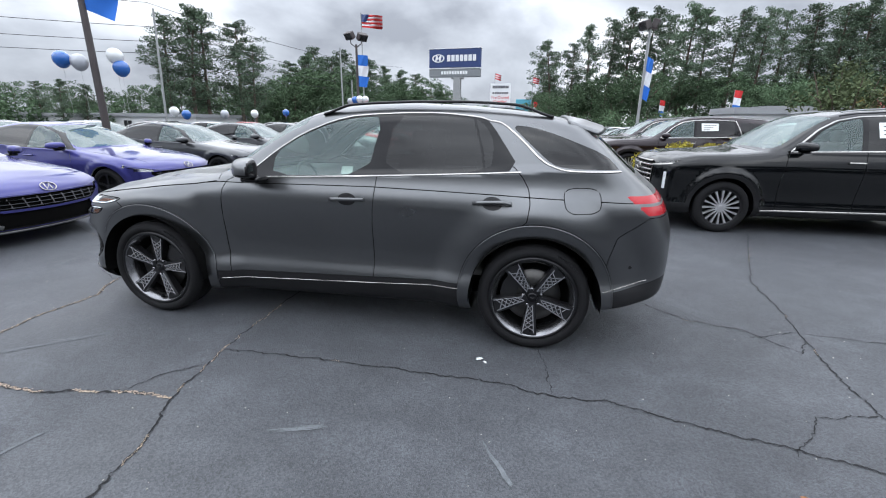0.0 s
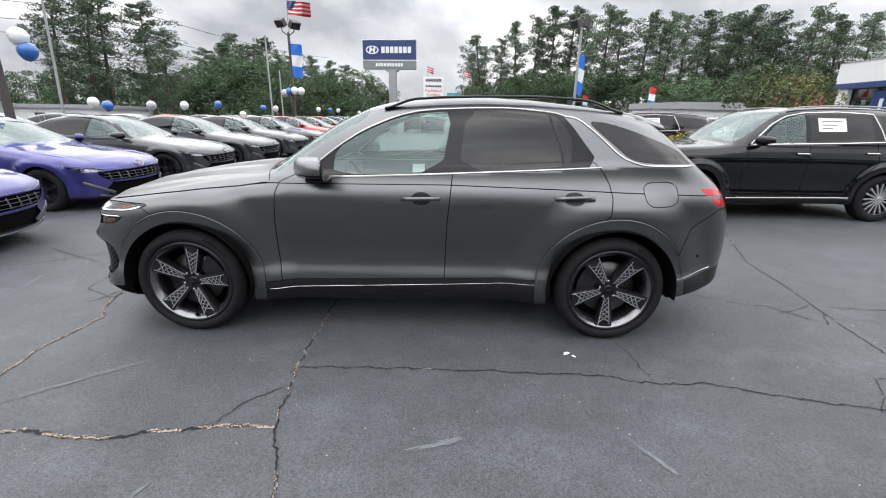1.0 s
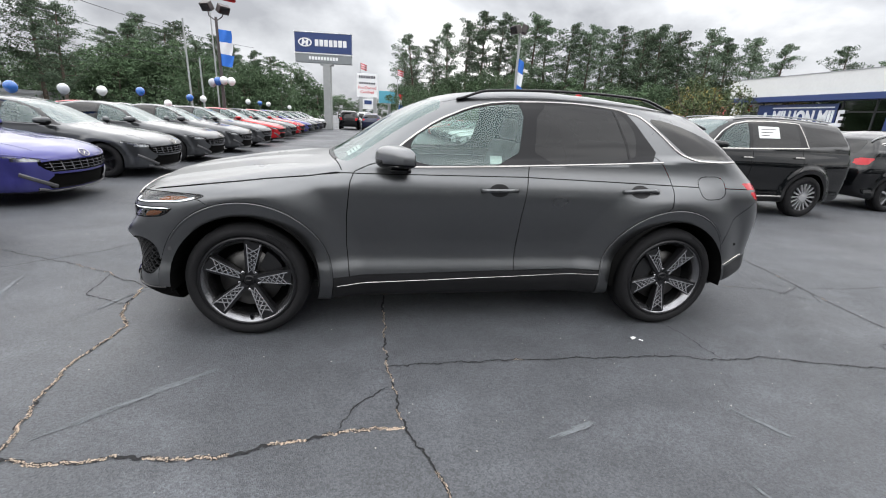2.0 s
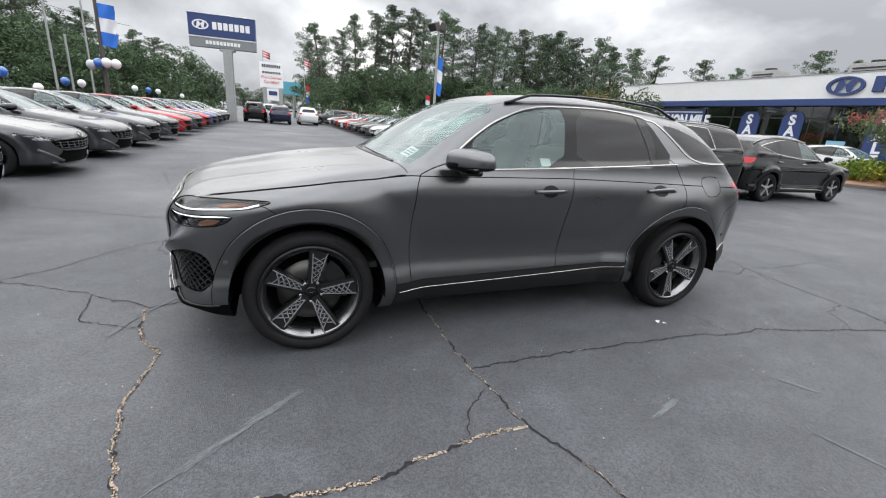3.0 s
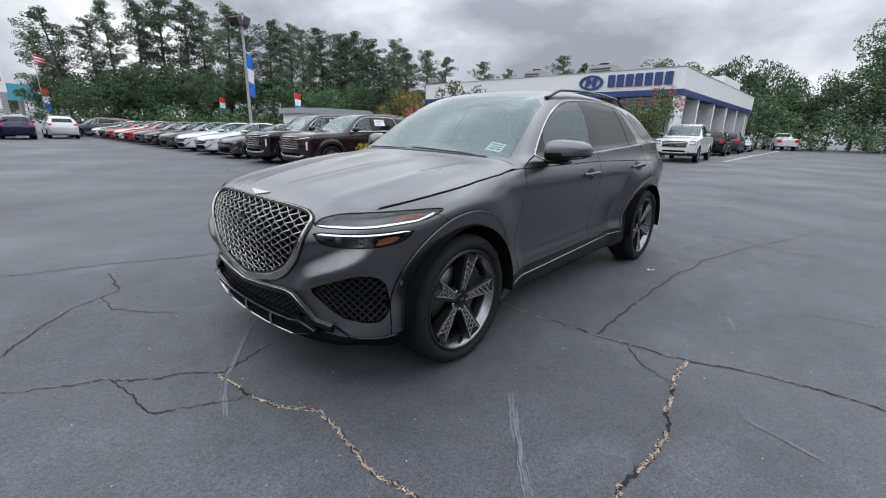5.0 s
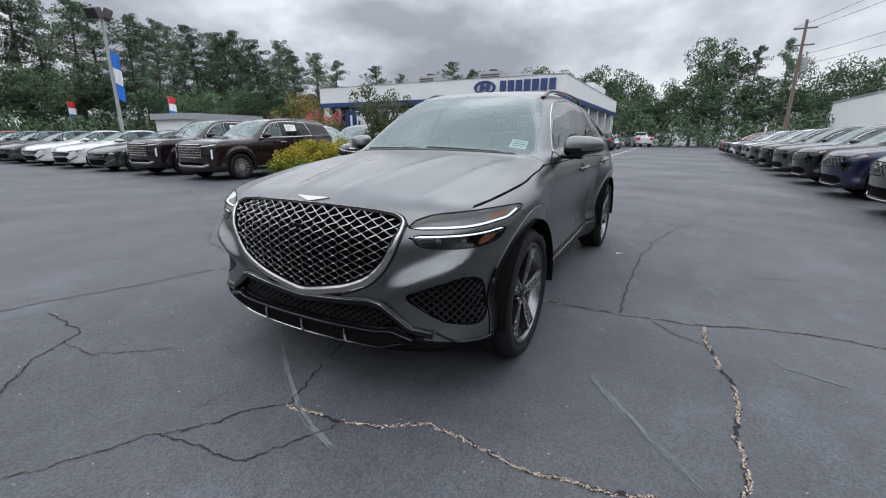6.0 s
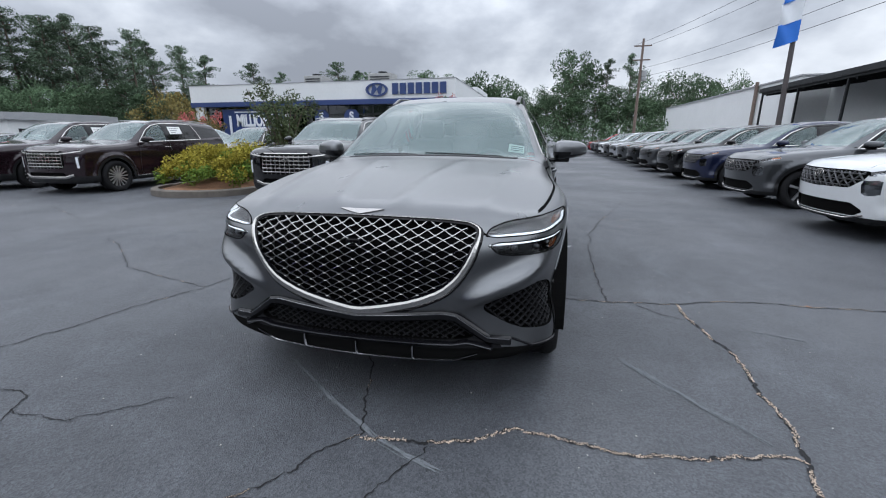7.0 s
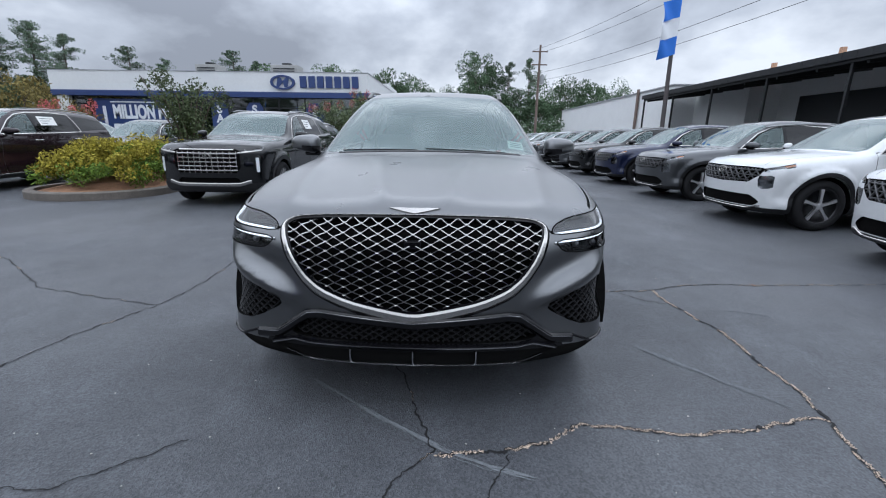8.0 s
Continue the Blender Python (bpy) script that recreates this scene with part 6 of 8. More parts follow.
# key points of each crack, its width and how much sand lies in it
CRACKS = [
    ([(-0.55, 0.6), (-0.6, -0.6), (-0.58, -1.34), (-0.52, -1.86), (-0.37, -2.2), (-0.33, -2.55), (-0.34, -2.82), (-0.26, -3.96), (-0.2, -4.8)], 0.0075, 0.45),
    ([(-0.58, -1.34), (0.23, -1.33), (0.78, -1.35), (1.1, -1.35), (1.56, -1.43), (1.9, -1.42), (2.3, -1.54), (2.9, -1.68), (3.9, -2.0), (5.3, -2.4)], 0.006, 0.12),
    ([(-0.52, -1.86), (-0.86, -1.87), (-1.03, -1.91), (-1.35, -1.96), (-1.65, -1.94), (-1.9, -1.94), (-2.2, -1.89), (-2.9, -1.7)], 0.012, 0.62),
    ([(-0.83, -1.86), (-0.75, -1.69), (-0.58, -1.54)], 0.004, 0.0),
    ([(4.6, 3.0), (3.94, 1.55), (3.64, 0.85), (3.54, 0.15), (3.42, -0.36), (3.32, -0.92), (3.29, -1.4), (3.0, -2.4)], 0.006, 0.15),
    ([(2.1, 0.3), (2.43, 0.04), (2.68, -0.22), (3.04, -0.30), (3.28, -0.62), (3.42, -0.4)], 0.0045, 0.05),
    ([(3.04, -0.44), (3.39, -0.28), (3.96, -0.33), (5.4, -0.2)], 0.004, 0.0),
    ([(1.50, -0.9), (1.53, -1.08), (1.57, -1.42)], 0.003, 0.0),
    ([(2.67, -1.67), (2.84, -1.49), (2.94, -1.34), (3.3, -1.26)], 0.004, 0.0),
    ([(-2.47, -0.11), (-2.44, -0.36), (-2.38, -0.57), (-2.26, -0.74), (-2.27, -0.92), (-2.31, -1.17), (-2.28, -1.44), (-2.18, -1.8), (-2.2, -1.89)], 0.011, 0.72),
    ([(-5.0, 1.3), (-3.26, 0.44), (-2.87, 0.23), (-2.70, 0.06), (-2.56, 0.01), (-2.45, -0.11), (-2.19, -0.01), (-1.87, 0.09), (-1.6, 0.25)], 0.0050, 0.2),
    ([(-2.87, 0.22), (-2.84, 0.01), (-2.8, -0.23), (-2.54, -0.36), (-2.45, -0.4)], 0.004, 0.1),
    ([(-3.9, 0.3), (-3.29, 0.84), (-3.1, 1.16), (-2.88, 1.46), (-2.57, 1.64), (-2.54, 2.21)], 0.0055, 0.08),
    ([(-4.6, 3.3), (-3.44, 2.79), (-3.06, 2.61), (-2.5, 2.50), (-1.9, 2.26), (-1.53, 2.18), (-1.03, 1.99), (-0.69, 1.94), (-0.13, 1.96), (0.8, 2.1)], 0.006, 0.05),
    ([(0.2, 4.6), (0.01, 4.19), (-0.73, 3.17), (-0.94, 2.4), (-1.03, 1.99)], 0.005, 0.1),
    ([(-2.69, 1.6), (-2.68, 1.25), (-2.61, 1.16), (-2.4, 0.9)], 0.004, 0.0),
    ([(-3.3, 5.0), (-3.7, 6.6), (-3.2, 8.6), (-3.6, 10.5)], 0.006, 0.2),
    ([(1.2, 6.4), (2.1, 8.3), (1.6, 10.4), (2.3, 12.2)], 0.006, 0.1),
    ([(6.0, -0.5), (8.1, -0.9), (10.5, -0.2), (13.0, -0.7)], 0.006, 0.1),
]
dark, sand = [], []
for i, (keys, w, fill) in enumerate(CRACKS):
    p = ragged(keys)
    dark.append(ribbon(p, w * 0.36, 0.004, 2.6, i))
    if fill:
        run = []
        for j, q in enumerate(p):
            on = noise.noise(Vector((q[0] * 7.0, q[1] * 7.0, 11 + i))) * 0.75 + 0.5 < 0.12 + fill * 0.85
            if on:
                run.append(q)
            if (not on or j == len(p) - 1) and run:
                for c in run if len(run) > 5 else []:
                    for k in range(6):
                        sand.append(crumb(c, w))
                run = []
v, f = join(dark)
tagged(mesh_object("crack", v, f, M_CRACK, None, smooth=False), "dark ragged cracks across the asphalt", "crack", kind="stuff")
v, f = join(sand)
tagged(mesh_object("crack_filling", v, f, M_SAND, None, smooth=False), "tan sandy filling lying in the wider cracks", "crack", kind="stuff")
SCUFFS = [([(-2.14, -1.81), (-1.72, -1.46), (-1.51, -1.3)], 0.02), ([(-1.94, 0.56), (-2.28, 0.1), (-2.46, -0.17), (-2.58, -0.49)], 0.012), ([(0.14, -2.0), (0.42, -1.91)], 0.015), ([(-1.0, -2.5), (-0.9, -2.2)], 0.01), ([(1.2, -1.85), (1.35, -2.1)], 0.012), ([(-2.0, -2.6), (-2.7, -2.9)], 0.015), ([(-3.2, -0.9), (-3.5, 0.2)], 0.01), ([(0.9, -2.3), (1.0, -2.7)], 0.01)]
sc = []
for i, (keys, w) in enumerate(SCUFFS):
    p = ragged(keys, 0.012, 0.006)
    for k in range(int(10 + 62 * np.linalg.norm(p[-1] - p[0]))):
        a = int(len(p) * random.uniform(0, 0.9))
        b = min(len(p), a + random.randint(5, 22))
        if b - a > 4:
            q = p[a:b] + np.array([random.gauss(0, w), random.gauss(0, w)]) * 0.5
            sc.append(ribbon(q, random.uniform(0.0006, 0.0024), 0.0032 + 0.00001 * k, 1.6, i * 7 + k))
# chalky speckled patches
for x, y, r in ((-2.15, -1.02, 0.07), (-2.32, -0.78, 0.03), (-2.66, 0.27, 0.03), (-1.75, -1.05, 0.10), (0.02, -1.95, 0.09), (0.5, -2.15, 0.10), (-2.2, -1.4, 0.06)):
    for k in range(70):
        q = np.array([x + random.gauss(0, r), y + random.gauss(0, r * 0.7)])
        a = random.uniform(0, 6.28)
        d = np.array([math.cos(a), math.sin(a)]) * random.uniform(0.002, 0.006)
        sc.append(ribbon(np.array([q - d, q - d * 0.4, q + d * 0.4, q + d]), 0.003, 0.0032, 1.0, k))
v, f = join(sc)
tagged(mesh_object("paint_scuff", v, f, M_SCUFF, None, smooth=False), "faint worn white paint scuffs on the asphalt", "scuff", kind="stuff")
# bits of litter: dry leaves, grit, one crumpled wrapper
M_LEAF = mat("dry_leaf", (0.30, 0.13, 0.05), 0.8, vary=0.3, scale=40)
M_GRIT = mat("pale_grit", (0.42, 0.40, 0.36), 0.9)


def scrap(name, x, y, size, m, label, cat, rz):
    bm = bmesh.new()
    n = 9
    ring = []
    for i in range(n):
        a = 2 * math.pi * i / n
        r = size * (0.5 + 0.5 * abs(math.cos(a * 1.5 + rz)))
        ring.append(bm.verts.new((r * math.cos(a), 0.55 * r * math.sin(a), 0.004 + 0.25 * size * abs(math.sin(a * 2)))))
    c = bm.verts.new((0, 0, 0.006))
    for i in range(n):
        bm.faces.new((ring[i], ring[(i + 1) % n], c))
    o = tagged(part(name, bm, m, None), label, cat)
    o.matrix_basis = pose(x, y, 0.002, 0, 0, rz * 57)
    return o


scrap("paper_scrap", 1.12, -1.13, 0.035, M_PAPER, "small crumpled white paper scrap on the asphalt", "litter", 0.6)
scrap("paper_scrap", 1.16, -1.16, 0.02, M_PAPER, "small crumpled white paper scrap on the asphalt", "litter", 2.2)
for x, y, r in ((2.55, -1.93, 0.4), (-0.35, -2.82, 1.0), (-1.0, -3.6, 2.0), (-3.0, -2.1, 0.2), (3.6, -1.0, 1.2)):
    scrap("dry_leaf", x, y, 0.022, M_LEAF, "curled brown dry leaf on the asphalt", "leaf", r)
gr = []
for i in range(420):
    x, y = random.uniform(-4.2, 4.5), random.uniform(-3.3, 2.4)
    s = random.uniform(0.002, 0.006)
    a = random.uniform(0, 3)
    q = [(x + s * math.cos(a + k * 2.1), y + s * math.sin(a + k * 2.1), 0.002) for k in range(3)] + [(x, y, 0.002 + s)]
    gr.append((q, [(0, 1, 3), (1, 2, 3), (2, 0, 3)]))
v, f = join(gr)
tagged(mesh_object("grit", v, f, M_GRIT, None, smooth=False), "pale grit scattered over the asphalt", "grit", kind="stuff")

# parking lines beside the showroom
M_LINE = mat("white_line_paint", (0.62, 0.63, 0.63), 0.7, vary=0.2, scale=4)
for n, (p0, p1) in enumerate([((24.5, 2.3), (60, 2.7)), ((30.4, 2.4), (30.6, 5.4)), ((33.4, 2.4), (33.6, 5.4)), ((36.4, 2.4), (36.6, 5.4))]):
    d = Vector((p1[0] - p0[0], p1[1] - p0[1]))
    bm = bmesh.new()
    box(bm, (p0[0] + p1[0]) / 2, (p0[1] + p1[1]) / 2, 0.003, d.length, 0.11, 0.006, rot=Matrix.Rotation(math.atan2(d.y, d.x), 4, "Z"))
    tagged(part("parking_line", bm, M_LINE, None), "white painted parking line on asphalt", "road marking", kind="structure")


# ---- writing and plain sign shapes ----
def lettering(text, size, m, matrix, parent, depth=0.02, bold=0.0):
    cu = bpy.data.curves.new("lettering", "FONT")
    cu.body, cu.size, cu.extrude, cu.align_x, cu.align_y, cu.offset = text, size, depth, "CENTER", "CENTER", bold
    tmp = bpy.data.objects.new("lettering", cu)
    scene.collection.objects.link(tmp)
    bpy.context.view_layer.update()
    me = bpy.data.meshes.new_from_object(tmp.evaluated_get(bpy.context.evaluated_depsgraph_get()))
    bpy.data.objects.remove(tmp)
    me.materials.clear()
    me.materials.append(m)
    ob = new("lettering", me)
    ob.parent = parent
    ob.matrix_local = matrix
    return ob


def name_bars(parent, n, width, height, m, matrix, depth=0.05, name="letter_block"):
    """A brand name as a row of plain blocks."""
    for i in range(n):
        bm = bmesh.new()
        w = width / n
        box(bm, (i + 0.5) * w - width / 2, 0, 0, w * 0.76, height, depth, min(0.02, depth * 0.3))
        o = part(name, bm, m, parent)
        o.matrix_local = matrix


def oval_mark(parent, w, h, m, matrix, name="oval_mark", depth=0.05):
    v, f = [], []
    k = 32
    for i in range(k):
        a = 2 * math.pi * i / k
        for s, z in ((1, 0), (1, depth), (0.8, depth), (0.8, 0)):
            v.append((w / 2 * s * math.cos(a), h / 2 * (s if s == 1 else 0.76) * math.sin(a), z))
    for i in range(k):
        j = (i + 1) % k
        for q in range(4):
            f.append((i * 4 + q, j * 4 + q, j * 4 + (q + 1) % 4, i * 4 + (q + 1) % 4))
    b = len(v)
    o = [(-0.22, -0.33), (-0.10, -0.33), (0.02, 0.0), (0.12, -0.33), (0.24, -0.33), (0.24, 0.33), (0.12, 0.33), (0.0, 0.06), (-0.1, 0.33), (-0.22, 0.33)]
    o = [(x + 0.12 * y, y) for x, y in o]
    v += [(x * w, y * h, depth * 0.9) for x, y in o]
    f.append(tuple(range(b, b + len(o))))
    ob = mesh_object(name, v, f, m, parent, smooth=False)
    ob.matrix_local = matrix
    return ob


M_SIGNBLUE = mat("sign_blue", (0.022, 0.045, 0.15), 0.4, vary=0.05, scale=1)
M_FLAGBLUE = mat("flag_blue", (0.03, 0.16, 0.60), 0.8, vary=0.06, scale=4)
M_FLAGWHITE = mat("flag_white", (0.72, 0.74, 0.77), 0.8, vary=0.05, scale=4)
M_FLAGRED = mat("flag_red", (0.55, 0.03, 0.03), 0.8, vary=0.06, scale=4)
M_SIGNGREY = mat("sign_grey", (0.20, 0.215, 0.225), 0.5, vary=0.05, scale=1)
M_REDPRINT = mat("red_print", (0.55, 0.03, 0.03), 0.6)
M_POLEDARK = mat("dark_bronze_pole", (0.06, 0.05, 0.05), 0.5, vary=0.15, scale=3)
M_POLEGREY = mat("galvanised_pole", (0.32, 0.33, 0.33), 0.5, 0.4, vary=0.12, scale=3)
M_POLEWOOD = mat("weathered_pole_wood", (0.16, 0.12, 0.10), 0.9, vary=0.25, scale=6)
FACE_S = Matrix(((1, 0, 0, 0), (0, 0, -1, 0), (0, 1, 0, 0), (0, 0, 0, 1)))
FACE_W = Matrix(((0, 0, -1, 0), (-1, 0, 0, 0), (0, 1, 0, 0), (0, 0, 0, 1)))

# the tall dealer sign at the end of the row
sign = tagged(empty("pylon_sign", -5.1, 37.0, 0, -6), "tall blue and grey dealer sign on a single steel post", "sign")
bm = bmesh.new()
box(bm, 0, 0, 7.05, 4.75, 0.5, 1.55, 0.05)
part("blue_panel", bm, M_SIGNBLUE, sign, "blue panel with white shapes")
bm = bmesh.new()
box(bm, 0, 0.0, 7.86, 4.85, 0.56, 0.07)
box(bm, 0, 0.0, 6.22, 4.85, 0.56, 0.07)
part("panel_edge", bm, M_WHITE, sign)
bm = bmesh.new()
box(bm, 0, 0, 5.82, 4.75, 0.5, 0.68, 0.04)
part("grey_panel", bm, M_SIGNGREY, sign)
bm = bmesh.new()
box(bm, 0.25, 0, 2.85, 0.66, 0.45, 5.7, 0.04)
part("post", bm, M_POLEGREY, sign)
bm = bmesh.new()
box(bm, 0.25, 0, 5.40, 1.15, 0.42, 0.2, 0.08)
part("post_collar", bm, M_POLEGREY, sign)
oval_mark(sign, 1.15, 0.68, M_WHITE, Matrix.Translation((-1.5, -0.25, 7.05)) @ FACE_S)
name_bars(sign, 7, 2.75, 0.52, M_WHITE, Matrix.Translation((0.65, -0.26, 7.05)) @ FACE_S)
name_bars(sign, 10, 2.5, 0.26, M_WHITE, Matrix.Translation((0.0, -0.26, 5.84)) @ FACE_S)

board = tagged(empty("used_car_sign", -1.75, 52.5, 0, 0), "white board on two grey posts with red and dark print", "sign")
bm = bmesh.new()
box(bm, 0, 0, 4.9, 2.5, 0.3, 2.7, 0.03)
part("board_panel", bm, M_WHITE, board)
for x in (-0.75, 0.95):
    bm = bmesh.new()
    box(bm, x, 0, 1.8, 0.42, 0.3, 3.55, 0.02)
    part("post", bm, M_POLEGREY, board)
bm = bmesh.new()
box(bm, 0.1, -0.05, 2.75, 1.4, 0.1, 1.2, 0.02)
part("small_panel", bm, M_WHITE, board)
bm = bmesh.new()
box(bm, 0.1, -0.12, 2.95, 0.9, 0.06, 0.45, 0.02)
part("panel_print", bm, M_SIGNBLUE, board)
name_bars(board, 10, 2.0, 0.32, M_INK, Matrix.Translation((0, -0.16, 5.85)) @ FACE_S)
name_bars(board, 7, 2.0, 0.22, M_INK, Matrix.Translation((0, -0.16, 5.15)) @ FACE_S)
lettering("Pre-Owned", 0.46, M_REDPRINT, Matrix.Translation((0, -0.16, 4.62)) @ FACE_S, board)
lettering("Certified", 0.46, M_REDPRINT, Matrix.Translation((0, -0.16, 4.12)) @ FACE_S, board)
bb = tagged(empty("blue_billboard", 1.6, 75, 0, 0), "light blue billboard on a steel post far down the road", "billboard")
bm = bmesh.new()
box(bm, 0, 0, 4.6, 3.6, 0.3, 2.0, 0.03)
part("board_panel", bm, mat("billboard_cyan", (0.12, 0.42, 0.55), 0.5), bb)
bm = bmesh.new()
cyl(bm, (0, 0.1, 0), (0, 0.1, 4.2), 0.25)
part("post", bm, M_POLEGREY, bb)


# ---- flags, lamps, poles, balloons ----
def cloth(parent, x0, z0, w, h, m, name, lean=0.5, rz=0.0, z_flat=0.12, seed=1.0):
    """A hanging, rippled rectangle with its hoist edge at x0 and its top at z0."""
    n, k = 14, 10
    v, f = [], []
    for j in range(k + 1):
        for i in range(n + 1):
            s, t = i / n, j / k
            y = z_flat * s * math.sin(5.5 * s + 2.2 * t + seed)
            v.append((x0 + w * s * (1 - 0.1 * t), y, z0 - h * t - lean * s * w))
    for j in range(k):
        for i in range(n):
            a = j * (n + 1) + i
            f.append((a, a + 1, a + n + 2, a + n + 1))
    ob = mesh_object(name, v, f, m, parent)
    ob.matrix_local = pose(0, 0, 0, 0, 0, rz)
    return ob


def banner_flag(parent, x, z, w, h, rz, cols, lean=0.25):
    t = h / 3
    for i, c in enumerate(cols):
        o = cloth(parent, x, z - i * t, w, t, c, "flag_stripe", lean, rz, 0.10, 1.0 + 0.8 * i)


def pole(x, y, h, r, m, name, label, lean=(0, 0)):
    e = tagged(empty(name, x, y, 0), label, "pole")
    bm = bmesh.new()
    cyl(bm, (0, 0, 0), (lean[0], lean[1], h), r, r * 0.72, 14)
    cyl(bm, (0, 0, 0), (0, 0, 0.12), r * 1.9, r * 1.6, 14)
    part("pole", bm, m, e, smooth=False)
    return e


def flood(parent, x, y, z, rz, tilt=35):
    bm = bmesh.new()
    box(bm, 0, 0, 0, 0.34, 0.62, 0.44, 0.04)
    o = part("flood_lamp", bm, M_POLEDARK, parent)
    o.matrix_local = pose(x, y, z, 0, tilt, rz)
    bm = bmesh.new()
    box(bm, 0.175, 0, 0, 0.02, 0.54, 0.36, 0.006)
    o2 = part("lamp_glass", bm, M_LENS, o)
    return o


BAL_BLUE = mat("blue_balloon", (0.025, 0.12, 0.42), 0.25, coat=0.6)
BAL_WHITE = mat("white_balloon", (0.72, 0.74, 0.75), 0.3, coat=0.6)
BAL_GREY = mat("silver_balloon", (0.42, 0.44, 0.48), 0.3, coat=0.6)
BALWORD = {BAL_BLUE.name: "blue", BAL_WHITE.name: "white", BAL_GREY.name: "silver grey"}


def balloon(x, y, z, r, m):
    e = tagged(empty("balloon", x, y, 0), BALWORD[m.name] + " balloon on a thin stick above the cars", "balloon", "lot balloons")
    bm = bmesh.new()
    bmesh.ops.create_uvsphere(bm, u_segments=20, v_segments=14, radius=r)
    for q in bm.verts:
        if q.co.z < 0:
            q.co.z *= 1.18
            q.co.xy *= 1 - 0.12 * (-q.co.z / r) ** 2
    bmesh.ops.translate(bm, vec=(0, 0, z), verts=bm.verts)
    part("balloon_skin", bm, m, e, smooth=True)
    bm = bmesh.new()
    cyl(bm, (0, 0, 0), (0, 0, z - r), 0.004, 0.003, 6)
    part("stick", bm, M_POLEGREY, e)


p1 = pole(-10.1, 6.7, 5.9, 0.10, M_POLEDARK, "flag_pole", "leaning dark pole with a blue flag and balloons", (0.06, 0.0))
for dx, dy, z, m in ((-0.55, -0.35, 2.95, BAL_BLUE), (-0.25, -0.15, 2.90, BAL_GREY), (0.40, 0.32, 3.10, BAL_WHITE), (0.50, 0.35, 2.80, BAL_BLUE)):
    balloon(-10.1 + dx, 6.7 + dy, z, 0.20, m)
banner_flag(p1, 0.0, 5.8, 0.85, 1.6, 20, (M_FLAGBLUE, M_FLAGBLUE, M_FLAGBLUE), 0.35)
p2 = pole(-9.5, 24.3, 6.2, 0.10, M_POLEDARK, "lamp_pole", "dark lot lamp pole with two floodlights and a flag")
bm = bmesh.new()
for s in (-1, 1):
    cyl(bm, (0, 0, 6.0), (0.35 * s, 0, 6.25), 0.03), cyl(bm, (0.35 * s, 0, 6.25), (0.38 * s, 0, 6.5), 0.03)
part("lamp_arm", bm, M_POLEDARK, p2)
flood(p2, -0.42, 0, 6.72, -115), flood(p2, 0.42, 0, 6.62, -40)
banner_flag(p2, 0.08, 5.6, 0.75, 1.9, -15, (M_FLAGBLUE, M_FLAGWHITE, M_FLAGBLUE), 0.12)
for dx, z, m in ((-0.42, 2.75, BAL_GREY), (-0.12, 2.85, BAL_BLUE), (0.2, 2.9, BAL_WHITE), (0.6, 2.88, BAL_WHITE)):
    balloon(-9.5 + dx, 24.0, z, 0.22, m)
p3 = pole(7.5, 22.2, 6.3, 0.09, M_POLEGREY, "lamp_pole", "grey lot lamp pole with floodlights and a hanging flag")
flood(p3, -0.28, 0, 6.5, 200, 20), flood(p3, 0.28, 0.1, 6.55, -20, 20)
banner_flag(p3, 0.06, 5.0, 0.32, 2.1, -30, (M_FLAGBLUE, M_FLAGWHITE, M_FLAGBLUE), 0.6)
p4 = pole(17.0, -10.15, 7.4, 0.11, M_POLEDARK, "flag_pole", "brown steel pole flying a blue and white flag", (0.25, 0.0))
banner_flag(p4, -0.1, 7.3, 1.15, 2.3, 115, (M_FLAGBLUE, M_FLAGWHITE, M_FLAGBLUE), 0.28)
flagp = pole(-14.6, 39.0, 11.4, 0.07, M_POLEGREY, "national_flag_pole", "tall pole flying the striped national flag")
for i in range(7):
    cloth(flagp, 0.0, 11.3 - i * 0.16, 2.3, 0.16, M_FLAGRED if i % 2 == 0 else M_FLAGWHITE, "flag_stripe", 0.12, -10, 0.18, 0.8)
o = cloth(flagp, 0.0, 11.3, 0.95, 0.64, M_SIGNBLUE, "flag_canton", 0.12, -10, 0.18, 0.8)
o.location = (0, -0.03, 0)
for x, y, h, rz in ((2.2, 58.0, 7.5, -10), (-2.6, 54.0, 7.6, 15)):
    fp = pole(x, y, h, 0.05, M_POLEGREY, "national_flag_pole", "distant pole flying a striped national flag")
    for i in range(5):
        cloth(fp, 0.0, h - i * 0.13, 0.85, 0.13, M_FLAGRED if i % 2 == 0 else M_FLAGWHITE, "flag_stripe", 0.3, rz, 0.1, 0.8)
for x, y, z in ((18.3, 37.0, 4.4), (16.4, 50.4, 4.3), (2.6, 62, 4.6)):
    fp = pole(x, y, z, 0.025, M_POLEGREY, "feather_flag", "thin pole with a red, white and blue banner")
    banner_flag(fp, 0.02, z, 0.55, 1.7 if x > 10 else 2.2, -20, (M_FLAGRED, M_FLAGWHITE, M_FLAGBLUE), 0.2)
for az, d, h in ((131.7, 40, 9.2), (112.0, 45, 8.3), (110.8, 46, 5.5), (102.0, 80, 8.0)):
    pole(0.3 + d * math.cos(radians(az)), -3.5 + d * math.sin(radians(az)), h, 0.09, M_POLEGREY, "street_lamp" if az < 111 else "utility_pole", "slender grey pole beyond the car rows", (0.5 if az > 130 else 0, 0))
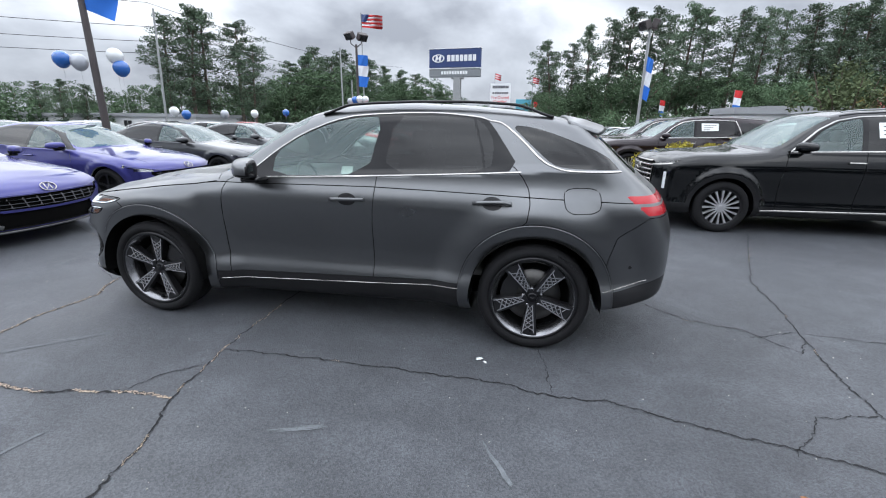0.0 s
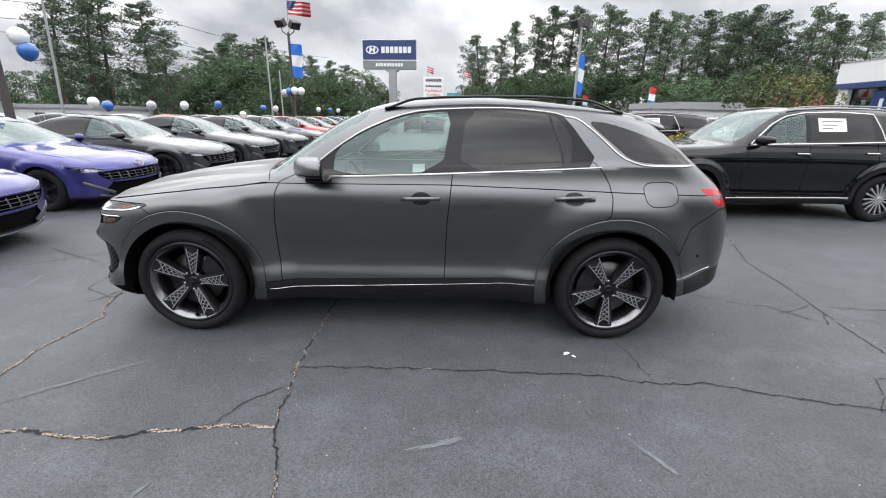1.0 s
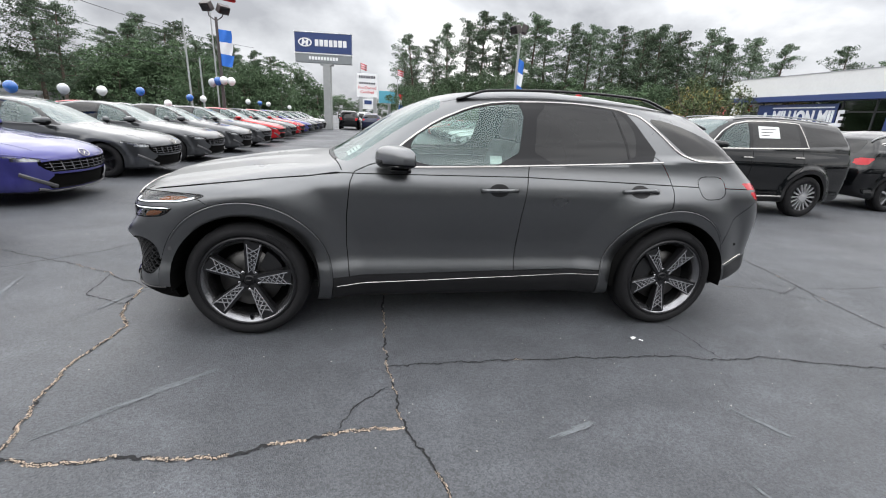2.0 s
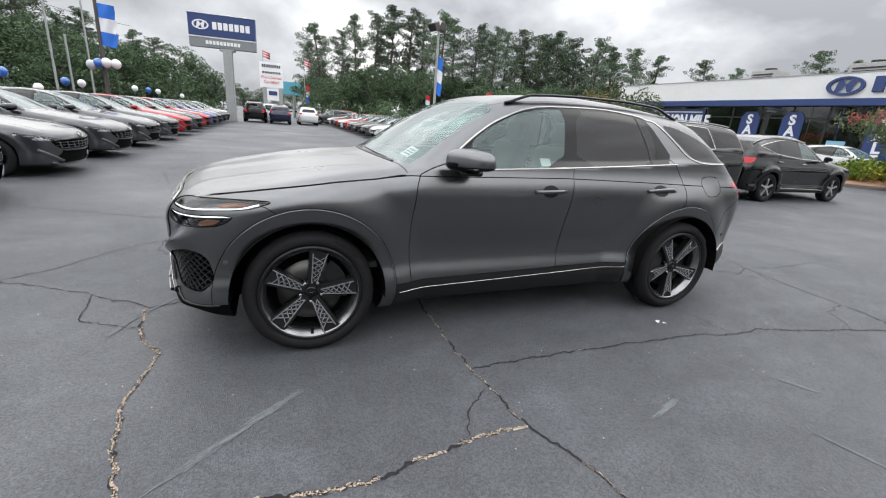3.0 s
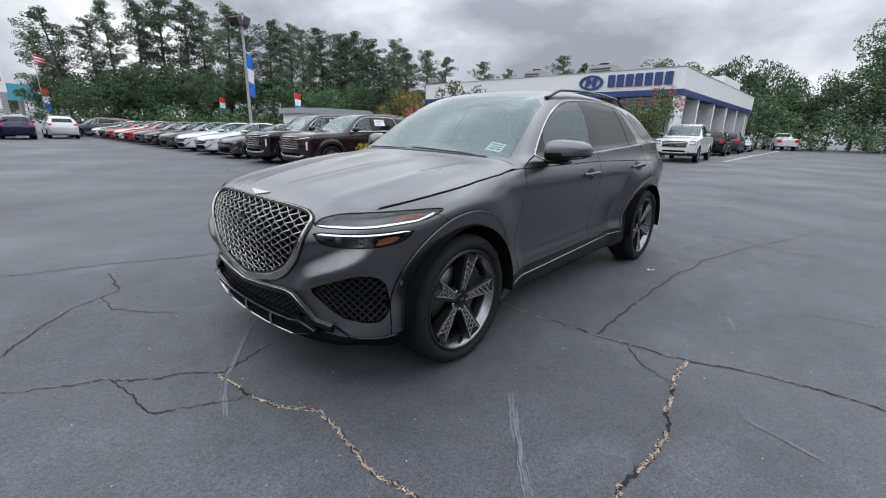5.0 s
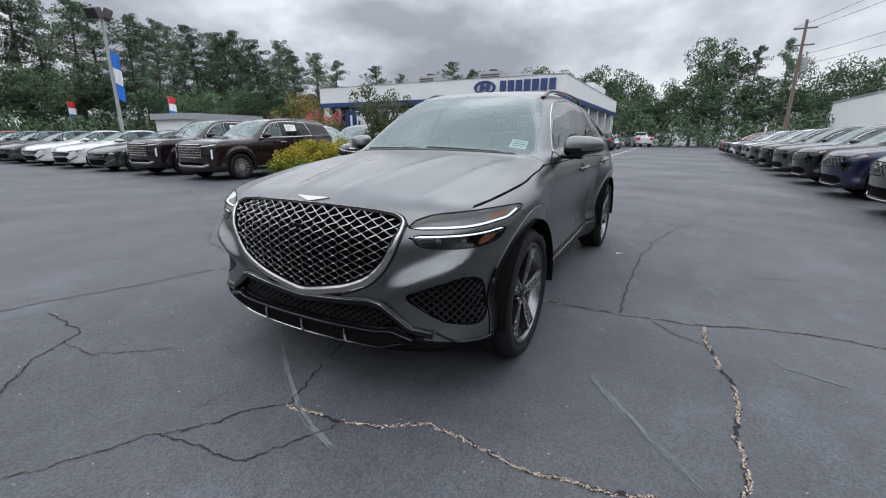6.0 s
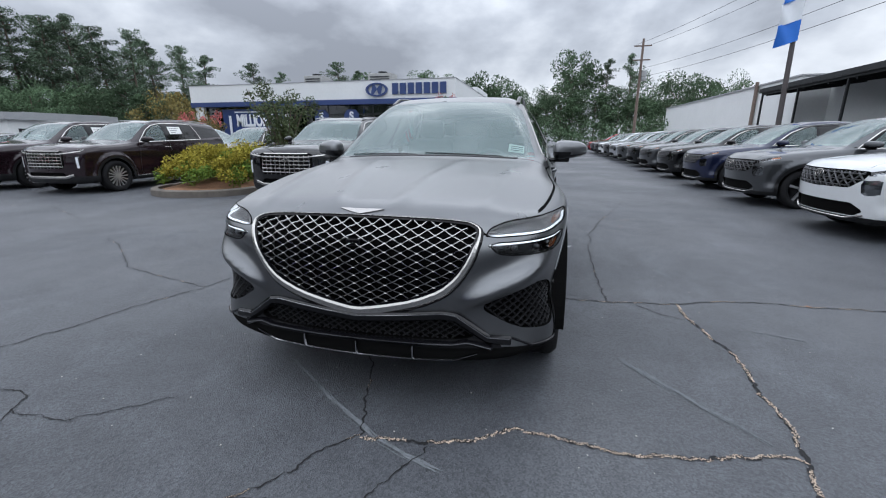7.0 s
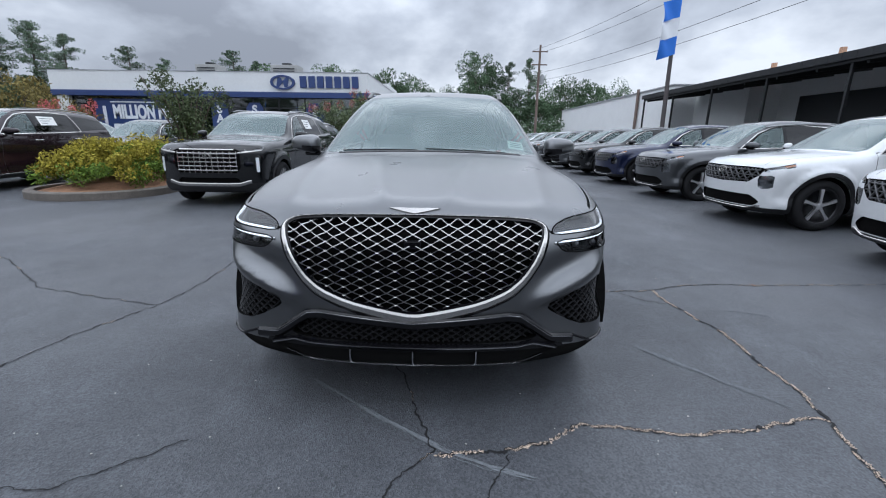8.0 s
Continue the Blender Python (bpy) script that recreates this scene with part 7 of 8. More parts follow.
for i, (az, z, m) in enumerate(((129.2, 1.72, BAL_WHITE), (128.1, 1.64, BAL_BLUE), (124.3, 1.7, BAL_GREY), (121.2, 1.75, BAL_WHITE), (117.8, 1.85, BAL_BLUE), (113.0, 1.8, BAL_BLUE), (111.6, 1.8, BAL_WHITE), (115.3, 1.45, BAL_WHITE), (106.6, 1.9, BAL_WHITE), (105.2, 1.9, BAL_BLUE), (104.2, 1.9, BAL_WHITE), (101.6, 1.8, BAL_WHITE))):
    d = -10.1 / math.cos(radians(az))
    balloon(0.3 - 10.1, -3.5 + d * math.sin(radians(az)), z, 0.125 + 0.004 * d / 3, m)

# utility pole and lines on the workshop side
up = tagged(empty("power_pole", 56, -11.6, 0), "weathered wooden power pole with crossarms and a transformer", "power pole")
bm = bmesh.new()
cyl(bm, (0, 0, 0), (0.1, 0, 13), 0.2, 0.13, 12)
part("pole", bm, M_POLEWOOD, up)
for z in (12.2, 10.6):
    bm = bmesh.new()
    box(bm, 0.1, 0, z, 0.12, 2.0, 0.14)
    part("crossarm", bm, M_POLEWOOD, up)
bm = bmesh.new()
cyl(bm, (0.1, -0.45, 8.2), (0.1, -0.45, 9.3), 0.3, 0.3, 14)
part("transformer", bm, M_POLEGREY, up)
M_WIRE = mat("black_cable", (0.015, 0.015, 0.016), 0.6)


def wire(p0, p1, sag, r=0.02):
    pts = []
    for t in np.linspace(0, 1, 25):
        q = Vector(p0).lerp(Vector(p1), t)
        pts.append((q.x, q.y, q.z - sag * 4 * t * (1 - t)))
    v, f = strip(pts, [(0, 0, 1)] * 25, r * 2, r * 1.4)
    tagged(mesh_object("power_line", v, f, M_WIRE, None, smooth=False), "thin black power line strung between poles", "cable", "power lines")


for dy, z in ((-0.9, 12.3), (0.9, 12.3), (0.0, 9.6), (0.2, 8.6)):
    wire((56.1, -11.6 + dy, z), (8.0, -21.0 + dy, z + 0.5), 0.9, 0.015)
for z in (6.2, 7.0, 8.0, 9.6):
    wire((-26.3, 26.4, z), (-62, -8, z + 1), 1.0, 0.02)
    wire((-26.3, 26.4, z), (-16.5, 60.0, z - 0.5), 0.8, 0.02)


# ---- showroom ----
M_STUCCO = mat("white_stucco", (0.66, 0.67, 0.67), 0.8, vary=0.05, scale=0.8, bump=0.2, bump_scale=60)
M_SHOPGLASS = glass("showroom_glass", (0.46, 0.52, 0.54), ior=2.5)
M_MULLION = mat("dark_aluminium", (0.03, 0.032, 0.035), 0.4, 0.5)
M_ROOFGREY = mat("roof_unit_grey", (0.32, 0.32, 0.31), 0.6, 0.2, vary=0.1, scale=2)
M_CONCRETE = mat("floor_concrete", (0.24, 0.23, 0.22), 0.7, vary=0.1, scale=1)
shop = tagged(empty("showroom", 28, 5.8, 0), "white single-storey car showroom with a blue band", "building")
Y1, TOP = 22.9, 5.46


def shop_part(name, x0, x1, y0, y1, z0, z1, m, label="", bev=0.0):
    bm = bmesh.new()
    box(bm, (x0 + x1) / 2, (y0 + y1) / 2, (z0 + z1) / 2, x1 - x0, y1 - y0, z1 - z0, bev)
    return part(name, bm, m, shop, label)


shop_part("front_parapet", -0.35, 0.25, 0.0, Y1, 4.16, TOP, M_STUCCO)
shop_part("side_parapet", 0.25, 27, -0.002, 0.35, 4.16, TOP, M_STUCCO)
shop_part("parapet_cap", -0.38, 27, -0.03, Y1 + 0.03, TOP, TOP + 0.05, M_GREYSTEEL)
shop_part("north_wall", 0.25, 27, Y1 - 0.3, Y1, 0, TOP, M_STUCCO)
shop_part("rear_wall", 26.7, 27, 0.2, Y1 - 0.3, 0, TOP, M_STUCCO)
shop_part("side_wall", 3.0, 27, 2.4, 2.65, 0, 4.3, M_STUCCO)
shop_part("roof_deck", 0.25, 26.7, 0.2, Y1 - 0.3, 4.4, 4.6, M_ROOFGREY)
shop_part("showroom_floor", 0.25, 26.7, 2.65, Y1 - 0.3, 0.0, 0.10, M_CONCRETE)
shop_part("back_partition", 9.0, 9.2, 2.65, Y1 - 0.3, 0.1, 4.4, M_HEADLINER)
shop_part("front_band", -0.42, 0.25, -0.06, Y1 + 0.02, 3.78, 4.16, M_SIGNBLUE, "blue fascia band", 0.02)
shop_part("side_band", 0.25, 27, -0.06, 0.30, 3.78, 4.16, M_SIGNBLUE, "blue fascia band", 0.02)
shop_part("corner_pier", -0.28, 0.6, 0.02, 0.5, 0, 3.78, M_STUCCO)
shop_part("end_pier", -0.30, 0.6, Y1 - 1.1, Y1 - 0.3, 0, 3.78, M_STUCCO)
for x in (4.0, 9.0, 14.0, 19.0, 24.0):
    shop_part("side_pier", x, x + 0.35, 0.02, 2.4, 0, 3.78, M_STUCCO)
for x in (5.5, 8.0, 11.5, 16.0, 18.0, 21.0):
    shop_part("side_window", x, x + 0.9, 2.34, 2.4, 0.6, 2.9, M_MULLION)
shop_part("step_up_wall", 16, 24, 1.0, 6.0, TOP, TOP + 1.2, M_STUCCO)
for y in np.arange(0.9, Y1 - 1.0, 1.9):
    shop_part("mullion", 0.02, 0.14, y - 0.05, y + 0.05, 0.1, 3.78, M_MULLION)
    y2 = min(y + 1.9, Y1 - 1.1)
    shop_part("pane", 0.06, 0.075, y + 0.05, y2 - 0.05, 0.45, 3.05, M_SHOPGLASS)
    shop_part("upper_pane", 0.06, 0.075, y + 0.05, y2 - 0.05, 3.13, 3.77, M_SHOPGLASS)
shop_part("transom", 0.02, 0.14, 0.9, Y1 - 1.1, 3.05, 3.13, M_MULLION)
shop_part("base_sill", 0.0, 0.16, 0.9, Y1 - 1.1, 0.1, 0.45, M_MULLION)
oval_mark(shop, 1.75, 0.98, M_SIGNBLUE, Matrix.Translation((-0.36, 6.05, 4.80)) @ FACE_W, depth=0.14)
name_bars(shop, 7, 4.3, 0.78, M_SIGNBLUE, Matrix.Translation((-0.40, 2.75, 4.84)) @ FACE_W, 0.14)
bn = shop_part("banner", -0.02, 0.0, 14.4, 20.2, 1.0, 3.6, M_SIGNBLUE, "large blue banner with white print")
lettering("1", 2.2, M_FLAGWHITE, Matrix.Translation((-0.04, 19.5, 2.25)) @ FACE_W, bn)
lettering("MILLION MILE", 1.3, M_FLAGWHITE, Matrix.Translation((-0.04, 16.4, 2.65)) @ FACE_W @ Matrix.Diagonal((0.62, 1, 1, 1)), bn, bold=0.05)
shop_part("banner_line", -0.035, -0.022, 14.6, 19.0, 3.34, 3.42, M_FLAGWHITE)
shop_part("banner_print", -0.035, -0.022, 14.6, 19.0, 1.35, 1.85, M_FLAGWHITE)
for y, word in ((11.0, "SALE"), (8.4, "SAVE"), (4.0, "SALE")):
    bm = bmesh.new()
    ring0 = [(-0.62, 0.5), (0.62, 0.5), (0.62, 3.1), (0.36, 3.45), (-0.36, 3.45), (-0.62, 3.1)]
    vs = [bm.verts.new((0.0, y + a, b)) for a, b in ring0]
    vt = [bm.verts.new((0.02, y + a, b)) for a, b in ring0]
    bm.faces.new(vs), bm.faces.new(vt[::-1])
    for i in range(6):
        bm.faces.new((vs[i], vt[i], vt[(i + 1) % 6], vs[(i + 1) % 6]))
    t = part("window_banner", bm, M_SIGNBLUE, shop, "blue window banner with white letters running down")
    for i, ch in enumerate(word):
        lettering(ch, 0.8, M_FLAGWHITE, Matrix.Translation((-0.02, y, 2.95 - 0.66 * i)) @ FACE_W, t, 0.01, 0.03)
shop_part("window_poster", -0.01, 0.0, 5.4, 6.3, 1.1, 1.9, mat("pale_blue_poster", (0.22, 0.45, 0.60), 0.6))
for x, y, w in ((6, 14.5, 1.8), (6, 8.0, 2.2)):
    ac = tagged(empty("rooftop_unit", 28 + x, 5.8 + y, 4.6), "grey louvred air conditioning unit on the roof", "air conditioner")
    bm = bmesh.new()
    box(bm, 0, 0, 1.1, 1.6, w, 2.2, 0.03)
    part("cabinet", bm, M_ROOFGREY, ac)
    for k in range(6):
        bm = bmesh.new()
        box(bm, -0.82, 0, 0.9 + 0.2 * k, 0.05, w * 0.8, 0.09)
        part("louvre", bm, M_MULLION, ac)
    bm = bmesh.new()
    cyl(bm, (0, 0, 2.19), (0, 0, 2.4), 0.4, 0.4, 16)
    part("fan_cowl", bm, M_MULLION, ac)

# low white buildings beyond the lot
for x0, x1, y0, y1, h in ((17, 24, 33, 37, 2.9), (22.5, 29, 40, 46, 3.3), (-42, -30, 34, 44, 2.0), (-60, -40, 30, 40, 1.9)):
    lb = tagged(empty("low_building", x0, y0, 0), "low pale flat-roofed building beyond the car rows", "building")
    bm = bmesh.new()
    box(bm, (x1 - x0) / 2, (y1 - y0) / 2, h * 0.42, x1 - x0, y1 - y0, h * 0.84)
    part("wall", bm, M_STUCCO, lb)
    bm = bmesh.new()
    box(bm, (x1 - x0) / 2, (y1 - y0) / 2, h * 0.92, x1 - x0 + 0.5, y1 - y0 + 0.5, h * 0.16)
    part("roof", bm, M_GREYSTEEL, lb)
    for k in range(4):
        bm = bmesh.new()
        box(bm, (k + 0.6) * (x1 - x0) / 4.5, -0.02, h * 0.45, 0.9, 0.06, h * 0.4)
        part("window", bm, M_MULLION, lb)

# ---- workshop with a canopy ----
M_BLACKROOF = mat("black_corrugated_sheet", (0.012, 0.013, 0.015), 0.6, 0.2, vary=0.15, scale=1)
wk = tagged(empty("workshop", 0, 0, 0), "long white workshop with a black corrugated canopy", "building")


def wk_part(name, x0, x1, y0, y1, z0, z1, m, label="", bev=0.0):
    bm = bmesh.new()
    box(bm, (x0 + x1) / 2, (y0 + y1) / 2, (z0 + z1) / 2, x1 - x0, y1 - y0, z1 - z0, bev)
    return part(name, bm, m, wk, label)


wk_part("far_wall", 27.5, 58, -24, -15.6, 0, 4.9, M_STUCCO)
wk_part("upper_wall", 22, 27.5, -24, -17.2, 0, 4.7, M_STUCCO)
wk_part("near_wall", -14, 22, -24, -19.0, 0, 4.5, M_STUCCO)
wk_part("coping", 27.4, 58.1, -24, -15.5, 4.9, 5.0, M_GREYSTEEL)
for x in np.arange(-13, 27, 0.55):
    bm = bmesh.new()
    vs = [bm.verts.new(c) for c in ((x, -19.0, 4.78), (x + 0.54, -19.0, 4.78), (x + 0.54, -13.3, 4.16), (x, -13.3, 4.16), (x, -19.0, 4.62), (x + 0.54, -19.0, 4.62), (x + 0.54, -13.3, 3.90), (x, -13.3, 3.90))]
    for q in ((0, 1, 2, 3), (7, 6, 5, 4), (3, 2, 6, 7), (1, 0, 4, 5), (0, 3, 7, 4), (2, 1, 5, 6)):
        bm.faces.new([vs[i] for i in q])
    part("canopy_sheet", bm, M_BLACKROOF, wk)
wk_part("canopy_beam", -13, 27, -13.55, -13.4, 3.80, 4.02, M_BLACKROOF)
for x in np.arange(-12, 27.1, 3.9):
    wk_part("canopy_post", x, x + 0.09, -13.53, -13.44, 0, 3.86, M_BLACKROOF)
for x in np.arange(-12.5, 27, 1.95):
    bm = bmesh.new()
    box(bm, 0, 0, 0, 0.09, 5.55, 0.20, rot=Matrix.Rotation(radians(-7.0), 4, "X"))
    part("rafter", bm, M_BLACKROOF, wk).matrix_local = pose(x, -16.2, 4.14)
for x in (-9, -3, 3.2, 9.5, 15.6):
    wk_part("bay_door", x, x + 4.9, -19.05, -18.95, 0, 3.6, M_MULLION, "dark glazed bay door")
    for k in range(1, 4):
        wk_part("bay_bar", x + 4.2 * k / 4 - 0.04, x + 4.2 * k / 4 + 0.04, -19.10, -19.0, 0, 3.6, M_GREYSTEEL)
for x, z, w in ((16.5, 5.2, 2.4), (22.0, 5.2, 1.4), (36, 5.0, 1.2), (45, 5.0, 1.6)):
    wk_part("roof_unit", x, x + w, -22.5, -21.2, z - 1.0, z + 0.55, M_ROOFGREY)
for x in (20.2, 25.0):
    bm = bmesh.new()
    cyl(bm, (x, -20.4, 4.4), (x, -20.4, 6.0), 0.16, 0.16, 12)
    part("vent_pipe", bm, mat("rusty_pipe", (0.42, 0.25, 0.16), 0.8, vary=0.2, scale=6), wk)
bm = bmesh.new()
cyl(bm, (33.0, -15.45, 0), (33.0, -15.45, 5.2), 0.12, 0.12, 10)
part("downpipe", bm, M_POLEWOOD, wk)


# ---- plants ----
def leaf_mat(name, c, vary=0.45):
    m = bpy.data.materials.new(name)
    m.use_nodes = True
    n, l = m.node_tree.nodes, m.node_tree.links
    b = n["Principled BSDF"]
    b.inputs["Roughness"].default_value = 0.85
    b.inputs["Specular IOR Level"].default_value = 0.15
    g = n.new("ShaderNodeNewGeometry")
    o = n.new("ShaderNodeObjectInfo")
    r = n.new("ShaderNodeMapRange")
    r.inputs["To Min"].default_value, r.inputs["To Max"].default_value = 1 - vary, 1 + vary
    r2 = n.new("ShaderNodeMapRange")
    r2.inputs["To Min"].default_value, r2.inputs["To Max"].default_value = 0.75, 1.3
    mu = n.new("ShaderNodeMath")
    mu.operation = "MULTIPLY"
    v = n.new("ShaderNodeVectorMath")
    v.operation = "SCALE"
    v.inputs[0].default_value = c
    l.new(g.outputs["Random Per Island"], r.inputs["Value"]), l.new(o.outputs["Random"], r2.inputs["Value"])
    l.new(r.outputs[0], mu.inputs[0]), l.new(r2.outputs[0], mu.inputs[1]), l.new(mu.outputs[0], v.inputs["Scale"]), l.new(v.outputs[0], b.inputs["Base Color"])
    b.inputs["Subsurface Weight"].default_value = 0.0
    return m


L_PINE = leaf_mat("pine_needles", (0.102, 0.142, 0.094), 0.4)
L_BROAD = leaf_mat("broad_leaves", (0.078, 0.120, 0.066), 0.35)
L_HEDGE = leaf_mat("yellow_green_leaves", (0.36, 0.31, 0.045), 0.45)
L_HEDGEG = leaf_mat("green_hedge_leaves", (0.13, 0.20, 0.035), 0.5)
L_MYRTLE = leaf_mat("myrtle_leaves", (0.095, 0.12, 0.06))
L_BLOOM = leaf_mat("pink_blossom", (0.42, 0.12, 0.12))
L_RUST = leaf_mat("olive_rust_leaves", (0.17, 0.14, 0.05))
M_BARK = mat("bark", (0.10, 0.075, 0.06), 0.95, vary=0.3, scale=5, bump=0.6, bump_scale=30)
M_MULCH = mat("red_brown_mulch", (0.27, 0.145, 0.08), 0.95, vary=0.35, scale=12, bump=0.9, bump_scale=70)
M_KERB = mat("old_concrete_kerb", (0.125, 0.11, 0.095), 0.9, vary=0.3, scale=5, bump=0.3, bump_scale=90)


def leaves(centres, radii, count, size, rng, flat=0.7):
    """Many small folded leaves scattered in uneven clumps."""
    c = np.asarray(centres)
    k = rng.integers(0, len(c), count)
    d = rng.normal(size=(count, 3))
    d /= np.linalg.norm(d, axis=1)[:, None]
    r = np.asarray(radii)[k] * rng.uniform(0.35, 1.0, count) ** 0.6
    p = c[k] + d * r[:, None] * np.array([1, 1, flat])
    a = rng.normal(size=(count, 3))
    a /= np.linalg.norm(a, axis=1)[:, None]
    b = np.cross(a, rng.normal(size=(count, 3)))
    b /= np.linalg.norm(b, axis=1)[:, None] + 1e-9
    s = size * rng.uniform(0.6, 1.4, count)[:, None]
    v = np.stack([p - a * s, p + b * s * 0.45, p + a * s, p - b * s * 0.45], 1).reshape(-1, 3)
    f = np.arange(count * 4).reshape(-1, 4)
    return v, f


def fast_mesh(name, v, f, m, parent):
    me = bpy.data.meshes.new(name)
    me.vertices.add(len(v)), me.loops.add(f.size), me.polygons.add(len(f))
    me.vertices.foreach_set("co", np.ascontiguousarray(v, dtype=np.float32).ravel())
    me.loops.foreach_set("vertex_index", np.ascontiguousarray(f, dtype=np.int32).ravel())
    me.polygons.foreach_set("loop_start", np.arange(len(f), dtype=np.int32) * f.shape[1])
    me.update(calc_edges=True)
    me.validate()
    me.materials.append(m)
    ob = new(name, me)
    ob.parent = parent
    return ob


def limb_chain(bm, pts, r0, r1, seg=7):
    ring = None
    n = len(pts)
    for i, p in enumerate(pts):
        p = Vector(p)
        d = (Vector(pts[min(i + 1, n - 1)]) - Vector(pts[max(i - 1, 0)])).normalized()
        q = d.to_track_quat("Z", "Y")
        r = r0 + (r1 - r0) * i / (n - 1)
        cur = [bm.verts.new(p + q @ Vector((r * math.cos(2 * math.pi * k / seg), r * math.sin(2 * math.pi * k / seg), 0))) for k in range(seg)]
        if ring:
            for k in range(seg):
                bm.faces.new((ring[k], ring[(k + 1) % seg], cur[(k + 1) % seg], cur[k]))
        ring = cur


def pine(seed, h=18.0, base=0.42, spread=2.9, count=9500, material=None, name="pine_tree"):
    rng = np.random.default_rng(seed)
    t = tagged(new(name), "tall pine with a bare trunk and open dark green crown", "tree", "trees round the lot")
    bm = bmesh.new()
    bend = rng.normal(size=2) * 0.4
    trunk = [(bend[0] * (k / 8) ** 2, bend[1] * (k / 8) ** 2, h * k / 8) for k in range(9)]
    limb_chain(bm, trunk, 0.24, 0.05, 9)
    part("trunk", bm, M_BARK, t, smooth=True)
    cs, rs = [], []
    bm = bmesh.new()
    n = 46
    for i in range(n):
        f = base + (0.985 - base) * (i + rng.uniform(0, 0.9)) / n
        g = (f - base) / (1 - base)
        z = h * f
        a = rng.uniform(0, 2 * math.pi)
        shape = (1 - g ** 3.6) ** 0.7 * (0.5 + 0.5 * min(1.0, 2.4 * g)) * (0.8 + 0.2 * math.sin(a * 2 + seed))
        L = spread * 1.22 * shape * rng.uniform(0.25, 1.12) + 0.25
        bx, by = bend[0] * f * f, bend[1] * f * f
        tip = (bx + L * math.cos(a), by + L * math.sin(a), z + L * rng.uniform(0.0, 0.5))
        limb_chain(bm, [(bx, by, z), ((bx + tip[0]) / 2, (by + tip[1]) / 2, z + L * 0.04), tip], 0.05, 0.012, 4)
        for k in range(4):
            s = 0.28 + 0.25 * k
            cs.append((bx + s * (tip[0] - bx) + rng.normal() * 0.2, by + s * (tip[1] - by) + rng.normal() * 0.2, z + s * (tip[2] - z) + 0.1))
            rs.append(rng.uniform(0.45, 1.0) * (0.65 + 0.35 * shape))
    part("limb", bm, M_BARK, t)
    v, f = leaves(cs, rs, int(count * 1.15), 0.112, rng, 0.72)
    fast_mesh("crown", v, f, material or L_PINE, t)
    return t


def broadleaf(seed, h=12.0, w=4.2, count=6200, material=None, size=0.155, name="broadleaf_tree", label="dense broadleaf tree with an uneven green crown", low=0.22):
    rng = np.random.default_rng(seed)
    t = tagged(new(name), label, "tree", "trees round the lot")
    bm = bmesh.new()
    limb_chain(bm, [(0, 0, 0), (0.1, 0.05, h * 0.25), (0.0, 0.1, h * 0.5), (0.1, 0.0, h * 0.8)], h * 0.018, h * 0.004, 9)
    part("trunk", bm, M_BARK, t, smooth=True)
    cs, rs = [], []
    bm = bmesh.new()
    for i in range(34):
        f = rng.uniform(low, 0.97)
        a = rng.uniform(0, 2 * math.pi)
        L = w * math.sin(math.pi * min(1.0, 0.12 + 0.85 * (f - low) / (1 - low))) ** 0.6 * rng.uniform(0.35, 1.0)
        c = (L * math.cos(a), L * math.sin(a), h * f)
        if i % 3 == 0:
            limb_chain(bm, [(0, 0, max(h * f - L * 0.8, h * 0.15)), (c[0] * 0.5, c[1] * 0.5, h * f - L * 0.3), c], h * 0.006, h * 0.002, 5)
        cs.append(c), rs.append(w * rng.uniform(0.2, 0.42))
    part("limb", bm, M_BARK, t)
    v, f = leaves(cs, rs, count, size, rng, 0.8)
    fast_mesh("crown", v, f, material or L_BROAD, t)
    return t


pines = [pine(11, 18, 0.26, 3.1), pine(12, 19, 0.34, 2.6, 8600), pine(13, 16.5, 0.20, 3.3, 10000), pine(14, 18, 0.44, 2.6, 7600), pine(15, 17, 0.24, 3.7, 11000)]
broads = [broadleaf(21), broadleaf(22, 10, 4.6), broadleaf(23, 13, 4.0), broadleaf(24, 9, 3.6, 6000)]


def plant(kind, az, d, top, x0=-0.8, y0=-2.6, wide=1.0):
    """A tree in this direction from the lot's middle whose top reaches this height."""
    src, used = kind
    m = pose(x0 + d * math.cos(radians(az)), y0 + d * math.sin(radians(az)), 0, 0, 0, (az * 37) % 360)
    h = {"p": (18, 19, 16.5, 18, 17), "b": (12, 10, 13, 9)}[used[0]][used[1]]
    s = top / h
    o = src if not used[2] else copy_thing(src, m)
    o.matrix_basis = m @ Matrix.Diagonal((s * wide, s * wide, s, 1))
    used[2] = 1


K = [(t, ["p", i, 0]) for i, t in enumerate(pines)]
B = [(t, ["b", i, 0]) for i, t in enumerate(broads)]
rt = random.Random(5)
E10 = lambda el, d: 1.4 + d * math.tan(radians(el))
# the pines beyond the right-hand rows
for az, el in ((85.0, 9.4), (82.6, 9.0), (80.8, 10.8), (78.6, 11.2), (76.6, 12.4), (74.4, 12.0), (72.6, 11.2), (70.4, 11.9), (68.6, 11.5), (66.0, 11.2), (63.6, 10.9), (62.0, 10.5), (59.6, 10.9), (57.6, 10.6), (55.6, 10.9), (53.2, 10.3), (51.0, 10.2), (49.0, 9.4), (46.8, 9.2), (44.4, 8.6)):
    d = rt.uniform(62, 72)
    plant(K[rt.randrange(5)], az, d, E10(el * 1.03, d), wide=rt.uniform(1.0, 1.3))
    if int(az) % 2:
        plant(K[rt.randrange(5)], az + 1.1, d + 9, E10(el * rt.uniform(0.82, 0.97), d + 9), wide=1.1)
